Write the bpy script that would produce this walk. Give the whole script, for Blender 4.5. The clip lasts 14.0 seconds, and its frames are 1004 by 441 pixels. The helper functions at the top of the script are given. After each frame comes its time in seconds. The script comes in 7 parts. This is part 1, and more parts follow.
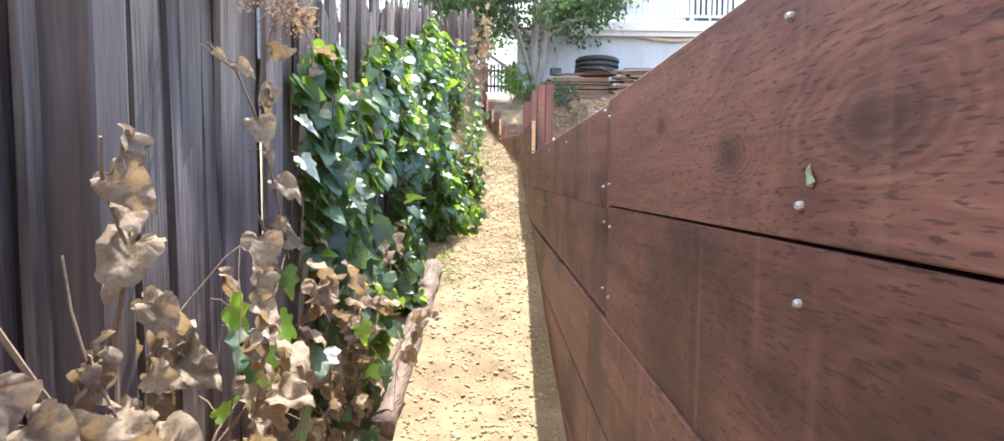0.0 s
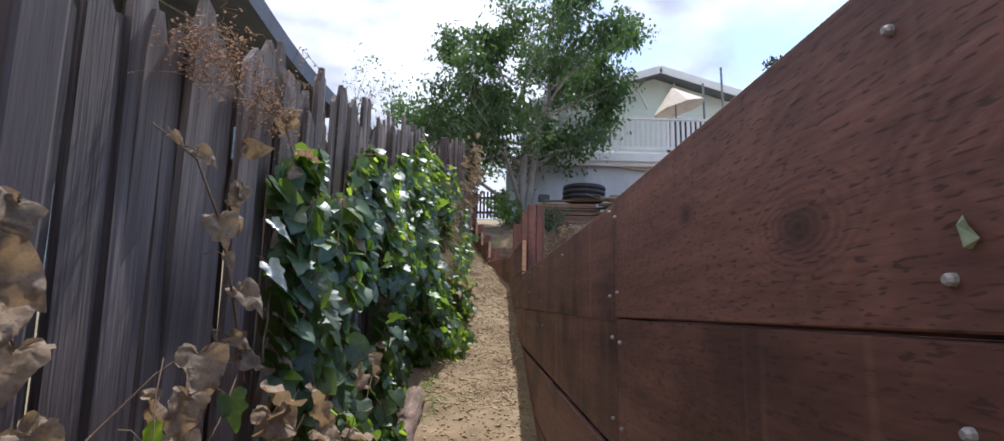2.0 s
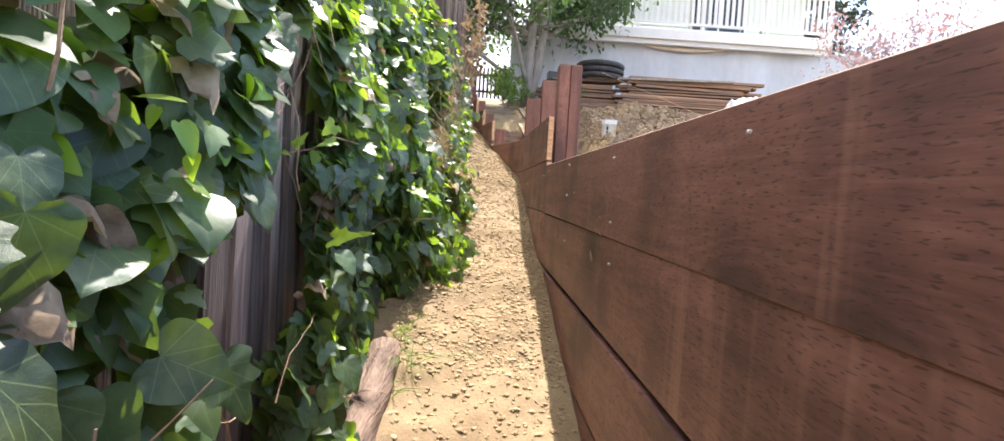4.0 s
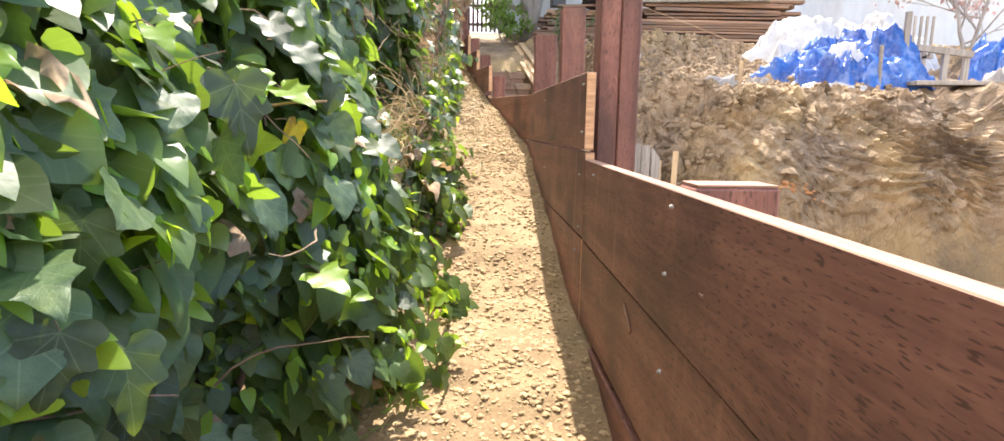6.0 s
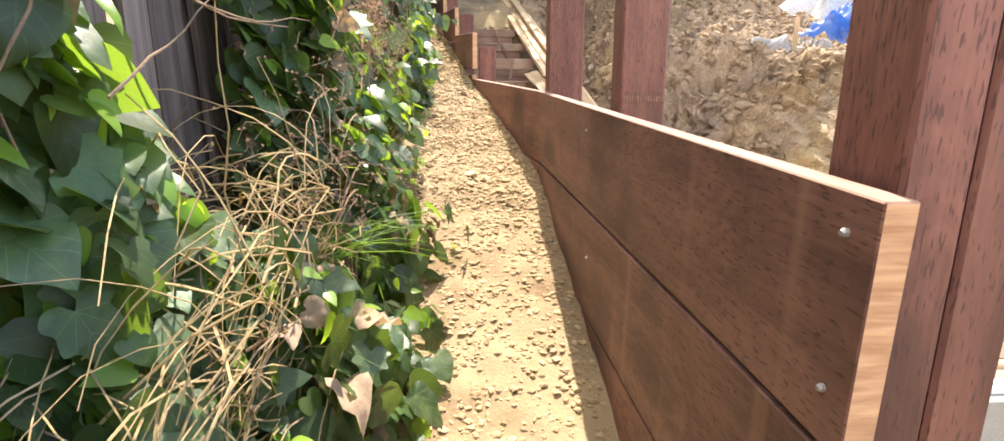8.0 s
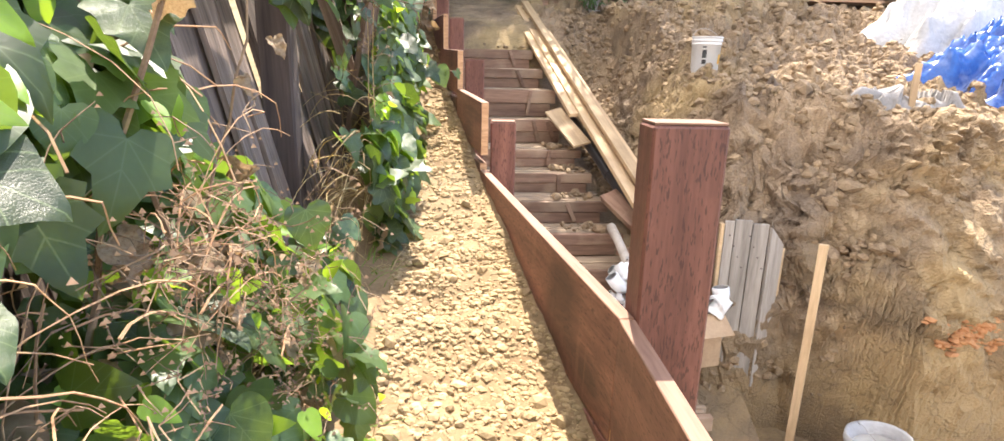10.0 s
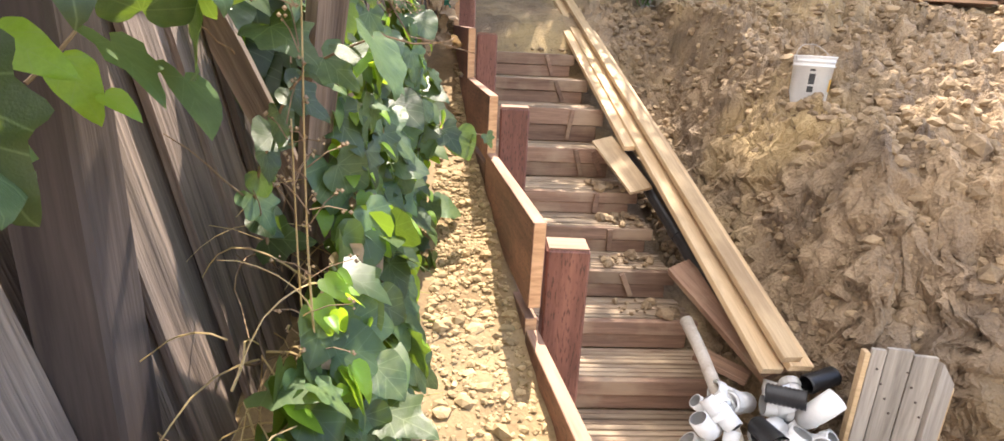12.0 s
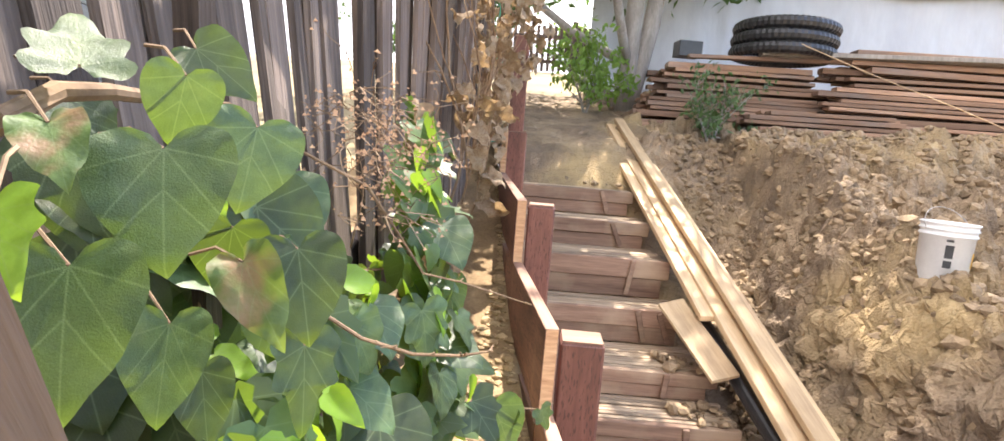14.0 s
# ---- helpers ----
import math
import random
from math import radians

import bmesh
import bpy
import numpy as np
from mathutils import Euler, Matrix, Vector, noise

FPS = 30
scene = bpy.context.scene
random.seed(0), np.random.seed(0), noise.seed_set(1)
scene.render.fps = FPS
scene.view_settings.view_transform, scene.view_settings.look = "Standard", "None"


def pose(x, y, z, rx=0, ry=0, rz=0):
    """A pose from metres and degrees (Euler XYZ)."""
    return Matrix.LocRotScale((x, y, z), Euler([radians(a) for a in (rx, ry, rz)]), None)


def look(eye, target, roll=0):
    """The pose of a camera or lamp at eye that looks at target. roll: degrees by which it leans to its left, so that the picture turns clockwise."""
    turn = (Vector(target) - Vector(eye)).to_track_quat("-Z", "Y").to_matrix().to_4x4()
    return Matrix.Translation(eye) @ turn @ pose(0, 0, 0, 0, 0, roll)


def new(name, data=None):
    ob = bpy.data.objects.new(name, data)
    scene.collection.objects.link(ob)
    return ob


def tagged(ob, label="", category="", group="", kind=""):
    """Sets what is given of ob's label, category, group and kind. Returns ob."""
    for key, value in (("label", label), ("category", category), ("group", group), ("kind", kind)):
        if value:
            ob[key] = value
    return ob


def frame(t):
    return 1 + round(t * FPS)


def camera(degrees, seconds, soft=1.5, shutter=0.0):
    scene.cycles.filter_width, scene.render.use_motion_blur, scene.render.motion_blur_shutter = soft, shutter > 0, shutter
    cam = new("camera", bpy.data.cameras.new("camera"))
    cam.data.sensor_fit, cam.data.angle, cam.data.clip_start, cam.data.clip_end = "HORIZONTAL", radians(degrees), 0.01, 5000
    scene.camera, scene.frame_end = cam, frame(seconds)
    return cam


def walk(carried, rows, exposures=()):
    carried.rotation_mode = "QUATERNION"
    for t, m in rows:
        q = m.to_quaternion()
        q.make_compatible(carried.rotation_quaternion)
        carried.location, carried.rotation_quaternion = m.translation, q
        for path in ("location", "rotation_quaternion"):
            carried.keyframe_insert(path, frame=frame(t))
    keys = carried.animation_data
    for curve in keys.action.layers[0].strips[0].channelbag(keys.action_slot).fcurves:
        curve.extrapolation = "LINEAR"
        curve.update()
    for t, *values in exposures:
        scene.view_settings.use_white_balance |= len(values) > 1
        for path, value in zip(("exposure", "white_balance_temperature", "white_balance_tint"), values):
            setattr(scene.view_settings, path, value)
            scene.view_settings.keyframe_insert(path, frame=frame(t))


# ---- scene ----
cam = camera(82.5, 14.0)
PATH = [
    (0, (-0.002, 0.069, 1.354), (-0.006, 2.065, 1.218), 0.6),
    (0.5, (0.029, 0.063, 1.35), (0.076, 2.062, 1.391), 1.1),
    (1, (0.028, 0.059, 1.379), (0.071, 2.054, 1.519), 1.1),
    (1.5, (0.031, 0.116, 1.414), (0.07, 2.084, 1.769), 1.1),
    (2, (-0.012, 0.264, 1.309), (0.018, 2.24, 1.612), 0.9),
    (2.5, (-0.136, 0.566, 1.314), (-0.118, 2.559, 1.479), 2.0),
    (3, (-0.132, 0.979, 1.325), (-0.092, 2.978, 1.384), 4.1),
    (3.2, (-0.118, 1.168, 1.336), (-0.065, 3.167, 1.371), 4.6),
    (5.3, (-0.166, 2.58, 1.617), (-0.09, 4.559, 1.339), 0.8),
    (5.5, (-0.176, 2.768, 1.65), (-0.105, 4.747, 1.364), 0.9),
    (6, (-0.104, 3.247, 1.706), (-0.045, 5.221, 1.39), 0.7),
    (6.5, (-0.134, 3.674, 1.789), (-0.072, 5.641, 1.432), -0.2),
    (7, (-0.135, 4.038, 1.83), (-0.053, 5.997, 1.428), -0.4),
    (7.5, (-0.106, 4.448, 1.907), (-0.001, 6.393, 1.452), 0.6),
    (8, (-0.121, 4.818, 2.013), (-0.005, 6.754, 1.526), 0.0),
    (8.5, (-0.075, 5.257, 2.082), (0.038, 7.187, 1.568), -0.9),
    (9, (-0.079, 5.581, 2.208), (0.014, 7.508, 1.679), -1.2),
    (9.2, (-0.098, 5.72, 2.28), (-0.006, 7.65, 1.761), -0.8),
    (11.3, (-0.109, 7.155, 2.618), (-0.008, 9.085, 2.101), 3.0),
    (11.5, (-0.114, 7.265, 2.657), (-0.033, 9.189, 2.116), 2.5),
    (12, (-0.19, 7.552, 2.732), (-0.146, 9.463, 2.144), 2.8),
    (12.5, (-0.191, 7.857, 2.752), (-0.155, 9.78, 2.203), 3.2),
    (13, (-0.2, 8.194, 2.883), (-0.164, 10.125, 2.362), 2.0),
    (13.5, (-0.247, 8.315, 2.975), (-0.337, 10.285, 2.642), 5.9),
    (14, (-0.257, 8.334, 2.985), (-0.371, 10.313, 2.723), 4.3),
]
EXPOSURES = [(0.0, 2.34, 5800, 10), (0.5, 1.66, 5750, 10), (1.0, 1.46, 5700, 10), (1.5, 0.42, 5700, 10), (2.0, 0.74, 5700, 14), (2.5, 1.52, 5750, 14),
             (3.0, 1.74, 5900, 14), (5.3, 2.18, 6700, 14), (7.0, 2.08, 6750, 14), (9.0, 2.22, 6800, 14), (11.5, 2.15, 6950, 14), (12.5, 2.15, 7050, 14),
             (14.0, 2.36, 6750, 14)]
walk(cam, [(t, look(eye, target, roll)) for t, eye, target, roll in PATH], EXPOSURES)

# ---- light ----
SUN = Vector((0.09, 0.55, 1.0)).normalized()
world = bpy.data.worlds.new("sky")
scene.world = world
world.use_nodes = True


def build_sky():
    nt = world.node_tree
    nt.nodes.clear()
    out = nt.nodes.new("ShaderNodeOutputWorld")
    bg = nt.nodes.new("ShaderNodeBackground")
    sky = nt.nodes.new("ShaderNodeTexSky")
    sky.sky_type = "NISHITA"
    sky.sun_disc = False
    sky.sun_elevation = math.asin(SUN.z)
    sky.sun_rotation = math.atan2(SUN.x, SUN.y)
    bg.inputs["Strength"].default_value = 0.15
    # broken cloud, thick to the west and clearing to the east
    geo = nt.nodes.new("ShaderNodeTexCoord")
    sep = nt.nodes.new("ShaderNodeSeparateXYZ")
    nt.links.new(geo.outputs["Generated"], sep.inputs[0])
    n1 = nt.nodes.new("ShaderNodeTexNoise")
    n1.inputs["Scale"].default_value = 3.2
    n1.inputs["Detail"].default_value = 7.0
    n1.inputs["Roughness"].default_value = 0.55
    mp = nt.nodes.new("ShaderNodeMapping")
    mp.inputs["Scale"].default_value = (1.0, 1.0, 1.9)
    nt.links.new(geo.outputs["Generated"], mp.inputs["Vector"])
    nt.links.new(mp.outputs["Vector"], n1.inputs["Vector"])
    ma = nt.nodes.new("ShaderNodeMath")
    ma.operation = "MULTIPLY_ADD"
    ma.inputs[1].default_value = -0.85
    nt.links.new(sep.outputs["X"], ma.inputs[0])
    nt.links.new(n1.outputs["Fac"], ma.inputs[2])
    ramp = nt.nodes.new("ShaderNodeValToRGB")
    ramp.color_ramp.elements[0].position = 0.12
    ramp.color_ramp.elements[0].color = (0, 0, 0, 1)
    ramp.color_ramp.elements[1].position = 0.36
    ramp.color_ramp.elements[1].color = (1, 1, 1, 1)
    nt.links.new(ma.outputs[0], ramp.inputs[0])
    shade = nt.nodes.new("ShaderNodeTexNoise")
    shade.inputs["Scale"].default_value = 5.0
    shade.inputs["Detail"].default_value = 6.0
    nt.links.new(mp.outputs["Vector"], shade.inputs["Vector"])
    cr = nt.nodes.new("ShaderNodeValToRGB")
    cr.color_ramp.elements[0].position = 0.3
    cr.color_ramp.elements[0].color = (1.9, 1.97, 2.3, 1)
    cr.color_ramp.elements[1].position = 0.7
    cr.color_ramp.elements[1].color = (6.0, 6.0, 6.2, 1)
    nt.links.new(shade.outputs["Fac"], cr.inputs[0])
    mix = nt.nodes.new("ShaderNodeMixRGB")
    nt.links.new(ramp.outputs["Color"], mix.inputs["Fac"])
    nt.links.new(sky.outputs["Color"], mix.inputs["Color1"])
    nt.links.new(cr.outputs["Color"], mix.inputs["Color2"])
    nt.links.new(mix.outputs["Color"], bg.inputs["Color"])
    nt.links.new(bg.outputs[0], out.inputs[0])


build_sky()
sun = new("sun", bpy.data.lights.new("sun", "SUN"))
sun.data.energy = 3.3
sun.data.angle = radians(0.55)
sun.data.color = (1.0, 0.94, 0.85)
sun.matrix_world = look((0, 0, 30), Vector((0, 0, 30)) - SUN)


# ---- materials ----
def ramp_node(nt, stops):
    r = nt.nodes.new("ShaderNodeValToRGB")
    e = r.color_ramp.elements
    while len(e) < len(stops):
        e.new(0.5)
    for el, (p, c) in zip(e, stops):
        el.position = p
        el.color = (*c, 1)
    return r


def surface(name, dark, light, grain=(8, 8, 8), fine=60.0, rough=0.8, bump=0.3, dist=0.01, vary=0.12, spots=None, spot_scale=3.0, spot_amount=0.5,
            metal=0.0, through_light=None, coat=0.0, island=False, detail=6.0, fine_mix=0.35, through_share=0.4):
    """A two-scale procedural surface: broad mottling, fine grain, optional spots, and a shift from piece to piece."""
    m = bpy.data.materials.new(name)
    m.use_nodes = True
    nt = m.node_tree
    b = nt.nodes["Principled BSDF"]
    L = nt.links.new
    tc = nt.nodes.new("ShaderNodeTexCoord")
    oi = nt.nodes.new("ShaderNodeObjectInfo")
    rnd = oi.outputs["Random"]
    if island:
        gi = nt.nodes.new("ShaderNodeNewGeometry")
        rnd = gi.outputs["Random Per Island"]
    sc = nt.nodes.new("ShaderNodeVectorMath")
    sc.operation = "SCALE"
    sc.inputs[0].default_value = (37.0, 19.0, 53.0)
    L(rnd, sc.inputs["Scale"])
    add = nt.nodes.new("ShaderNodeVectorMath")
    add.operation = "ADD"
    L(tc.outputs["Object"], add.inputs[0])
    L(sc.outputs[0], add.inputs[1])
    mp = nt.nodes.new("ShaderNodeMapping")
    mp.inputs["Scale"].default_value = grain
    L(add.outputs[0], mp.inputs["Vector"])
    n1 = nt.nodes.new("ShaderNodeTexNoise")
    n1.inputs["Scale"].default_value = 1.0
    n1.inputs["Detail"].default_value = detail
    n1.inputs["Distortion"].default_value = 0.4
    L(mp.outputs[0], n1.inputs["Vector"])
    n2 = nt.nodes.new("ShaderNodeTexNoise")
    n2.inputs["Scale"].default_value = fine / max(grain)
    n2.inputs["Detail"].default_value = 4.0
    L(mp.outputs[0], n2.inputs["Vector"])
    mixf = nt.nodes.new("ShaderNodeMix")
    mixf.inputs["Factor"].default_value = fine_mix
    L(n1.outputs["Fac"], mixf.inputs["A"])
    L(n2.outputs["Fac"], mixf.inputs["B"])
    r = ramp_node(nt, [(0.32, dark), (0.68, light)])
    L(mixf.outputs["Result"], r.inputs[0])
    col = r.outputs["Color"]
    if spots:
        n3 = nt.nodes.new("ShaderNodeTexNoise")
        n3.inputs["Scale"].default_value = spot_scale
        n3.inputs["Detail"].default_value = 5.0
        L(add.outputs[0], n3.inputs["Vector"])
        r3 = ramp_node(nt, [(0.5, (0, 0, 0)), (0.66, (spot_amount,) * 3)])
        L(n3.outputs["Fac"], r3.inputs[0])
        mx = nt.nodes.new("ShaderNodeMixRGB")
        L(r3.outputs["Color"], mx.inputs["Fac"])
        L(col, mx.inputs["Color1"])
        mx.inputs["Color2"].default_value = (*spots, 1)
        col = mx.outputs["Color"]
    hsv = nt.nodes.new("ShaderNodeHueSaturation")
    mr = nt.nodes.new("ShaderNodeMapRange")
    mr.inputs["To Min"].default_value = 1.0 - vary
    mr.inputs["To Max"].default_value = 1.0 + vary
    L(rnd, mr.inputs["Value"])
    L(mr.outputs[0], hsv.inputs["Value"])
    L(col, hsv.inputs["Color"])
    L(hsv.outputs["Color"], b.inputs["Base Color"])
    b.inputs["Roughness"].default_value = rough
    b.inputs["Metallic"].default_value = metal
    b.inputs["Coat Weight"].default_value = coat
    if bump:
        bp = nt.nodes.new("ShaderNodeBump")
        bp.inputs["Strength"].default_value = bump
        bp.inputs["Distance"].default_value = dist
        L(mixf.outputs["Result"], bp.inputs["Height"])
        L(bp.outputs[0], b.inputs["Normal"])
    if through_light:
        tr = nt.nodes.new("ShaderNodeBsdfTranslucent")
        tr.inputs["Color"].default_value = (*through_light, 1)
        ms = nt.nodes.new("ShaderNodeMixShader")
        ms.inputs[0].default_value = through_share
        L(b.outputs[0], ms.inputs[1])
        L(tr.outputs[0], ms.inputs[2])
        L(ms.outputs[0], nt.nodes["Material Output"].inputs[0])
    return m


STAIN = surface("stained_timber", (0.122, 0.05, 0.036), (0.295, 0.133, 0.096), (1.2, 16, 16), 130, 0.6, 0.35, 0.004, 0.2, (0.045, 0.02, 0.016), 2.2, 0.7)


def add_knots(m, axis, dark, fixed=()):
    """Ring-figured knots, drip streaks and short incised dashes; axis is the board's long direction."""
    nt = m.node_tree
    L = nt.links.new
    b = nt.nodes["Principled BSDF"]
    src = b.inputs["Base Color"].links[0].from_socket
    vec = None
    for nd in nt.nodes:
        if nd.type == "VECT_MATH" and nd.operation == "ADD":
            vec = nd.outputs[0]

    def mapped(scale):
        mp = nt.nodes.new("ShaderNodeMapping")
        mp.inputs["Scale"].default_value = scale
        L(vec, mp.inputs["Vector"])
        return mp.outputs[0]

    vo = nt.nodes.new("ShaderNodeTexVoronoi")
    vo.inputs["Scale"].default_value = 1.0
    L(mapped((1.5, 0.6, 3.6) if axis == "x" else (3.6, 3.6, 1.2)), vo.inputs["Vector"])
    near = vo.outputs["Distance"]
    for kx, kz, size in fixed:
        tc = nt.nodes.new("ShaderNodeTexCoord")
        mp = nt.nodes.new("ShaderNodeMapping")
        mp.inputs["Location"].default_value = (-kx * 1.9 / size, 0, -kz * 3.2 / size)
        mp.inputs["Scale"].default_value = (1.9 / size, 0.0, 3.2 / size)
        L(tc.outputs["Object"], mp.inputs["Vector"])
        ln = nt.nodes.new("ShaderNodeVectorMath")
        ln.operation = "LENGTH"
        L(mp.outputs[0], ln.inputs[0])
        mn = nt.nodes.new("ShaderNodeMath")
        mn.operation = "MINIMUM"
        L(near, mn.inputs[0])
        L(ln.outputs["Value"], mn.inputs[1])
        near = mn.outputs[0]
    knot = ramp_node(nt, [(0.0, (0.85, 0.85, 0.85)), (0.07, (0.7, 0.7, 0.7)), (0.30, (0, 0, 0))])
    L(near, knot.inputs[0])
    rings = nt.nodes.new("ShaderNodeMath")
    rings.operation = "SINE"
    mul = nt.nodes.new("ShaderNodeMath")
    mul.operation = "MULTIPLY"
    mul.inputs[1].default_value = 75.0
    nz = nt.nodes.new("ShaderNodeTexNoise")
    nz.inputs["Scale"].default_value = 1.0
    nz.inputs["Detail"].default_value = 5.0
    L(mapped((3, 9, 9) if axis == "x" else (9, 9, 3)), nz.inputs["Vector"])
    sm = nt.nodes.new("ShaderNodeMath")
    sm.operation = "MULTIPLY_ADD"
    sm.inputs[1].default_value = 0.5
    L(nz.outputs["Fac"], sm.inputs[0])
    L(near, sm.inputs[2])
    L(sm.outputs[0], mul.inputs[0])
    L(mul.outputs[0], rings.inputs[0])
    rr = ramp_node(nt, [(0.35, (0.6, 0.6, 0.6)), (0.75, (1.12, 1.12, 1.12))])
    half = nt.nodes.new("ShaderNodeMath")
    half.operation = "MULTIPLY_ADD"
    half.inputs[1].default_value, half.inputs[2].default_value = 0.5, 0.5
    L(rings.outputs[0], half.inputs[0])
    L(half.outputs[0], rr.inputs[0])
    m1 = nt.nodes.new("ShaderNodeMixRGB")
    m1.blend_type = "MULTIPLY"
    rf_ = ramp_node(nt, [(0.05, (0.5, 0.5, 0.5)), (0.55, (0.12, 0.12, 0.12))])
    L(near, rf_.inputs[0])
    L(rf_.outputs[0], m1.inputs["Fac"])
    L(src, m1.inputs["Color1"])
    L(rr.outputs[0], m1.inputs["Color2"])
    m2 = nt.nodes.new("ShaderNodeMixRGB")
    L(knot.outputs[0], m2.inputs["Fac"])
    L(m1.outputs[0], m2.inputs["Color1"])
    m2.inputs["Color2"].default_value = (*dark, 1)
    dash = nt.nodes.new("ShaderNodeTexNoise")
    dash.inputs["Scale"].default_value = 1.0
    dash.inputs["Detail"].default_value = 1.0
    L(mapped((45, 60, 260) if axis == "x" else (260, 260, 45)), dash.inputs["Vector"])
    dr = ramp_node(nt, [(0.6, (0, 0, 0)), (0.66, (0.68, 0.68, 0.68))])
    L(dash.outputs["Fac"], dr.inputs[0])
    m3 = nt.nodes.new("ShaderNodeMixRGB")
    L(dr.outputs[0], m3.inputs["Fac"])
    L(m2.outputs[0], m3.inputs["Color1"])
    m3.inputs["Color2"].default_value = (*dark, 1)
    drip = nt.nodes.new("ShaderNodeTexNoise")
    drip.inputs["Scale"].default_value = 1.0
    drip.inputs["Detail"].default_value = 3.0
    L(mapped((16, 8, 0.8) if axis == "x" else (5, 5, 0.5)), drip.inputs["Vector"])
    dp = ramp_node(nt, [(0.60, (0, 0, 0)), (0.76, (0.35, 0.35, 0.35))])
    L(drip.outputs["Fac"], dp.inputs[0])
    m4 = nt.nodes.new("ShaderNodeMixRGB")
    L(dp.outputs[0], m4.inputs["Fac"])
    L(m3.outputs[0], m4.inputs["Color1"])
    m4.inputs["Color2"].default_value = (0.42, 0.22, 0.15, 1)
    L(m4.outputs[0], b.inputs["Base Color"])
    relief = nt.nodes.new("ShaderNodeBump")
    relief.inputs["Strength"].default_value = 0.1
    relief.inputs["Distance"].default_value = 0.002
    L(half.outputs[0], relief.inputs["Height"])
    if b.inputs["Normal"].links:
        L(b.inputs["Normal"].links[0].from_socket, relief.inputs["Normal"])
    L(relief.outputs[0], b.inputs["Normal"])


add_knots(STAIN, "x", (0.04, 0.018, 0.014))
STAIN_KNOTTY = surface("knotty_stained_timber", (0.122, 0.05, 0.036), (0.295, 0.133, 0.096), (1.2, 16, 16), 130, 0.6, 0.35, 0.004, 0.2, (0.045, 0.02, 0.016), 2.2, 0.7)
add_knots(STAIN_KNOTTY, "x", (0.035, 0.018, 0.014), ((1.0, -0.035, 0.55), (1.3, -0.045, 0.36), (1.62, 0.02, 0.22)))
# pale scuff and stamp colour; on plank and post tops it paints in sunlight
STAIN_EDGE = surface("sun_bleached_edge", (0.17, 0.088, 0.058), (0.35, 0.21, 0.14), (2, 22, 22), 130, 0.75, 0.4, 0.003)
CUT_END = surface("sawn_end_grain", (0.42, 0.22, 0.11), (0.68, 0.42, 0.24), (1, 14, 120), 160, 0.8, 0.5, 0.003, fine_mix=0.2)
FENCE = surface("weathered_fence_wood", (0.052, 0.037, 0.03), (0.275, 0.208, 0.17), (24, 24, 0.8), 130, 0.85, 1.0, 0.012, 0.5, (0.04, 0.03, 0.028), 2.0, 0.5, fine_mix=0.42)
POST_OLD = surface("old_dark_post", (0.04, 0.028, 0.026), (0.11, 0.08, 0.07), (20, 20, 1.2), 130, 0.85, 0.6, 0.006, 0.15)
DIRT = surface("straw_coloured_dirt", (0.155, 0.1, 0.05), (0.34, 0.24, 0.128), (5, 5, 5), 90, 0.95, 0.6, 0.012, 0, (0.36, 0.275, 0.155), 1.3, 0.5)
PEBBLE = surface("tan_gravel", (0.25, 0.173, 0.088), (0.45, 0.338, 0.19), (20, 20, 20), 150, 0.95, 0.5, 0.004, 0.3, island=True)
SOIL = surface("excavated_clay", (0.14, 0.094, 0.06), (0.45, 0.33, 0.205), (3.2, 3.2, 3.2), 70, 0.95, 1.0, 0.05, 0, (0.47, 0.34, 0.16), 0.75, 0.75)


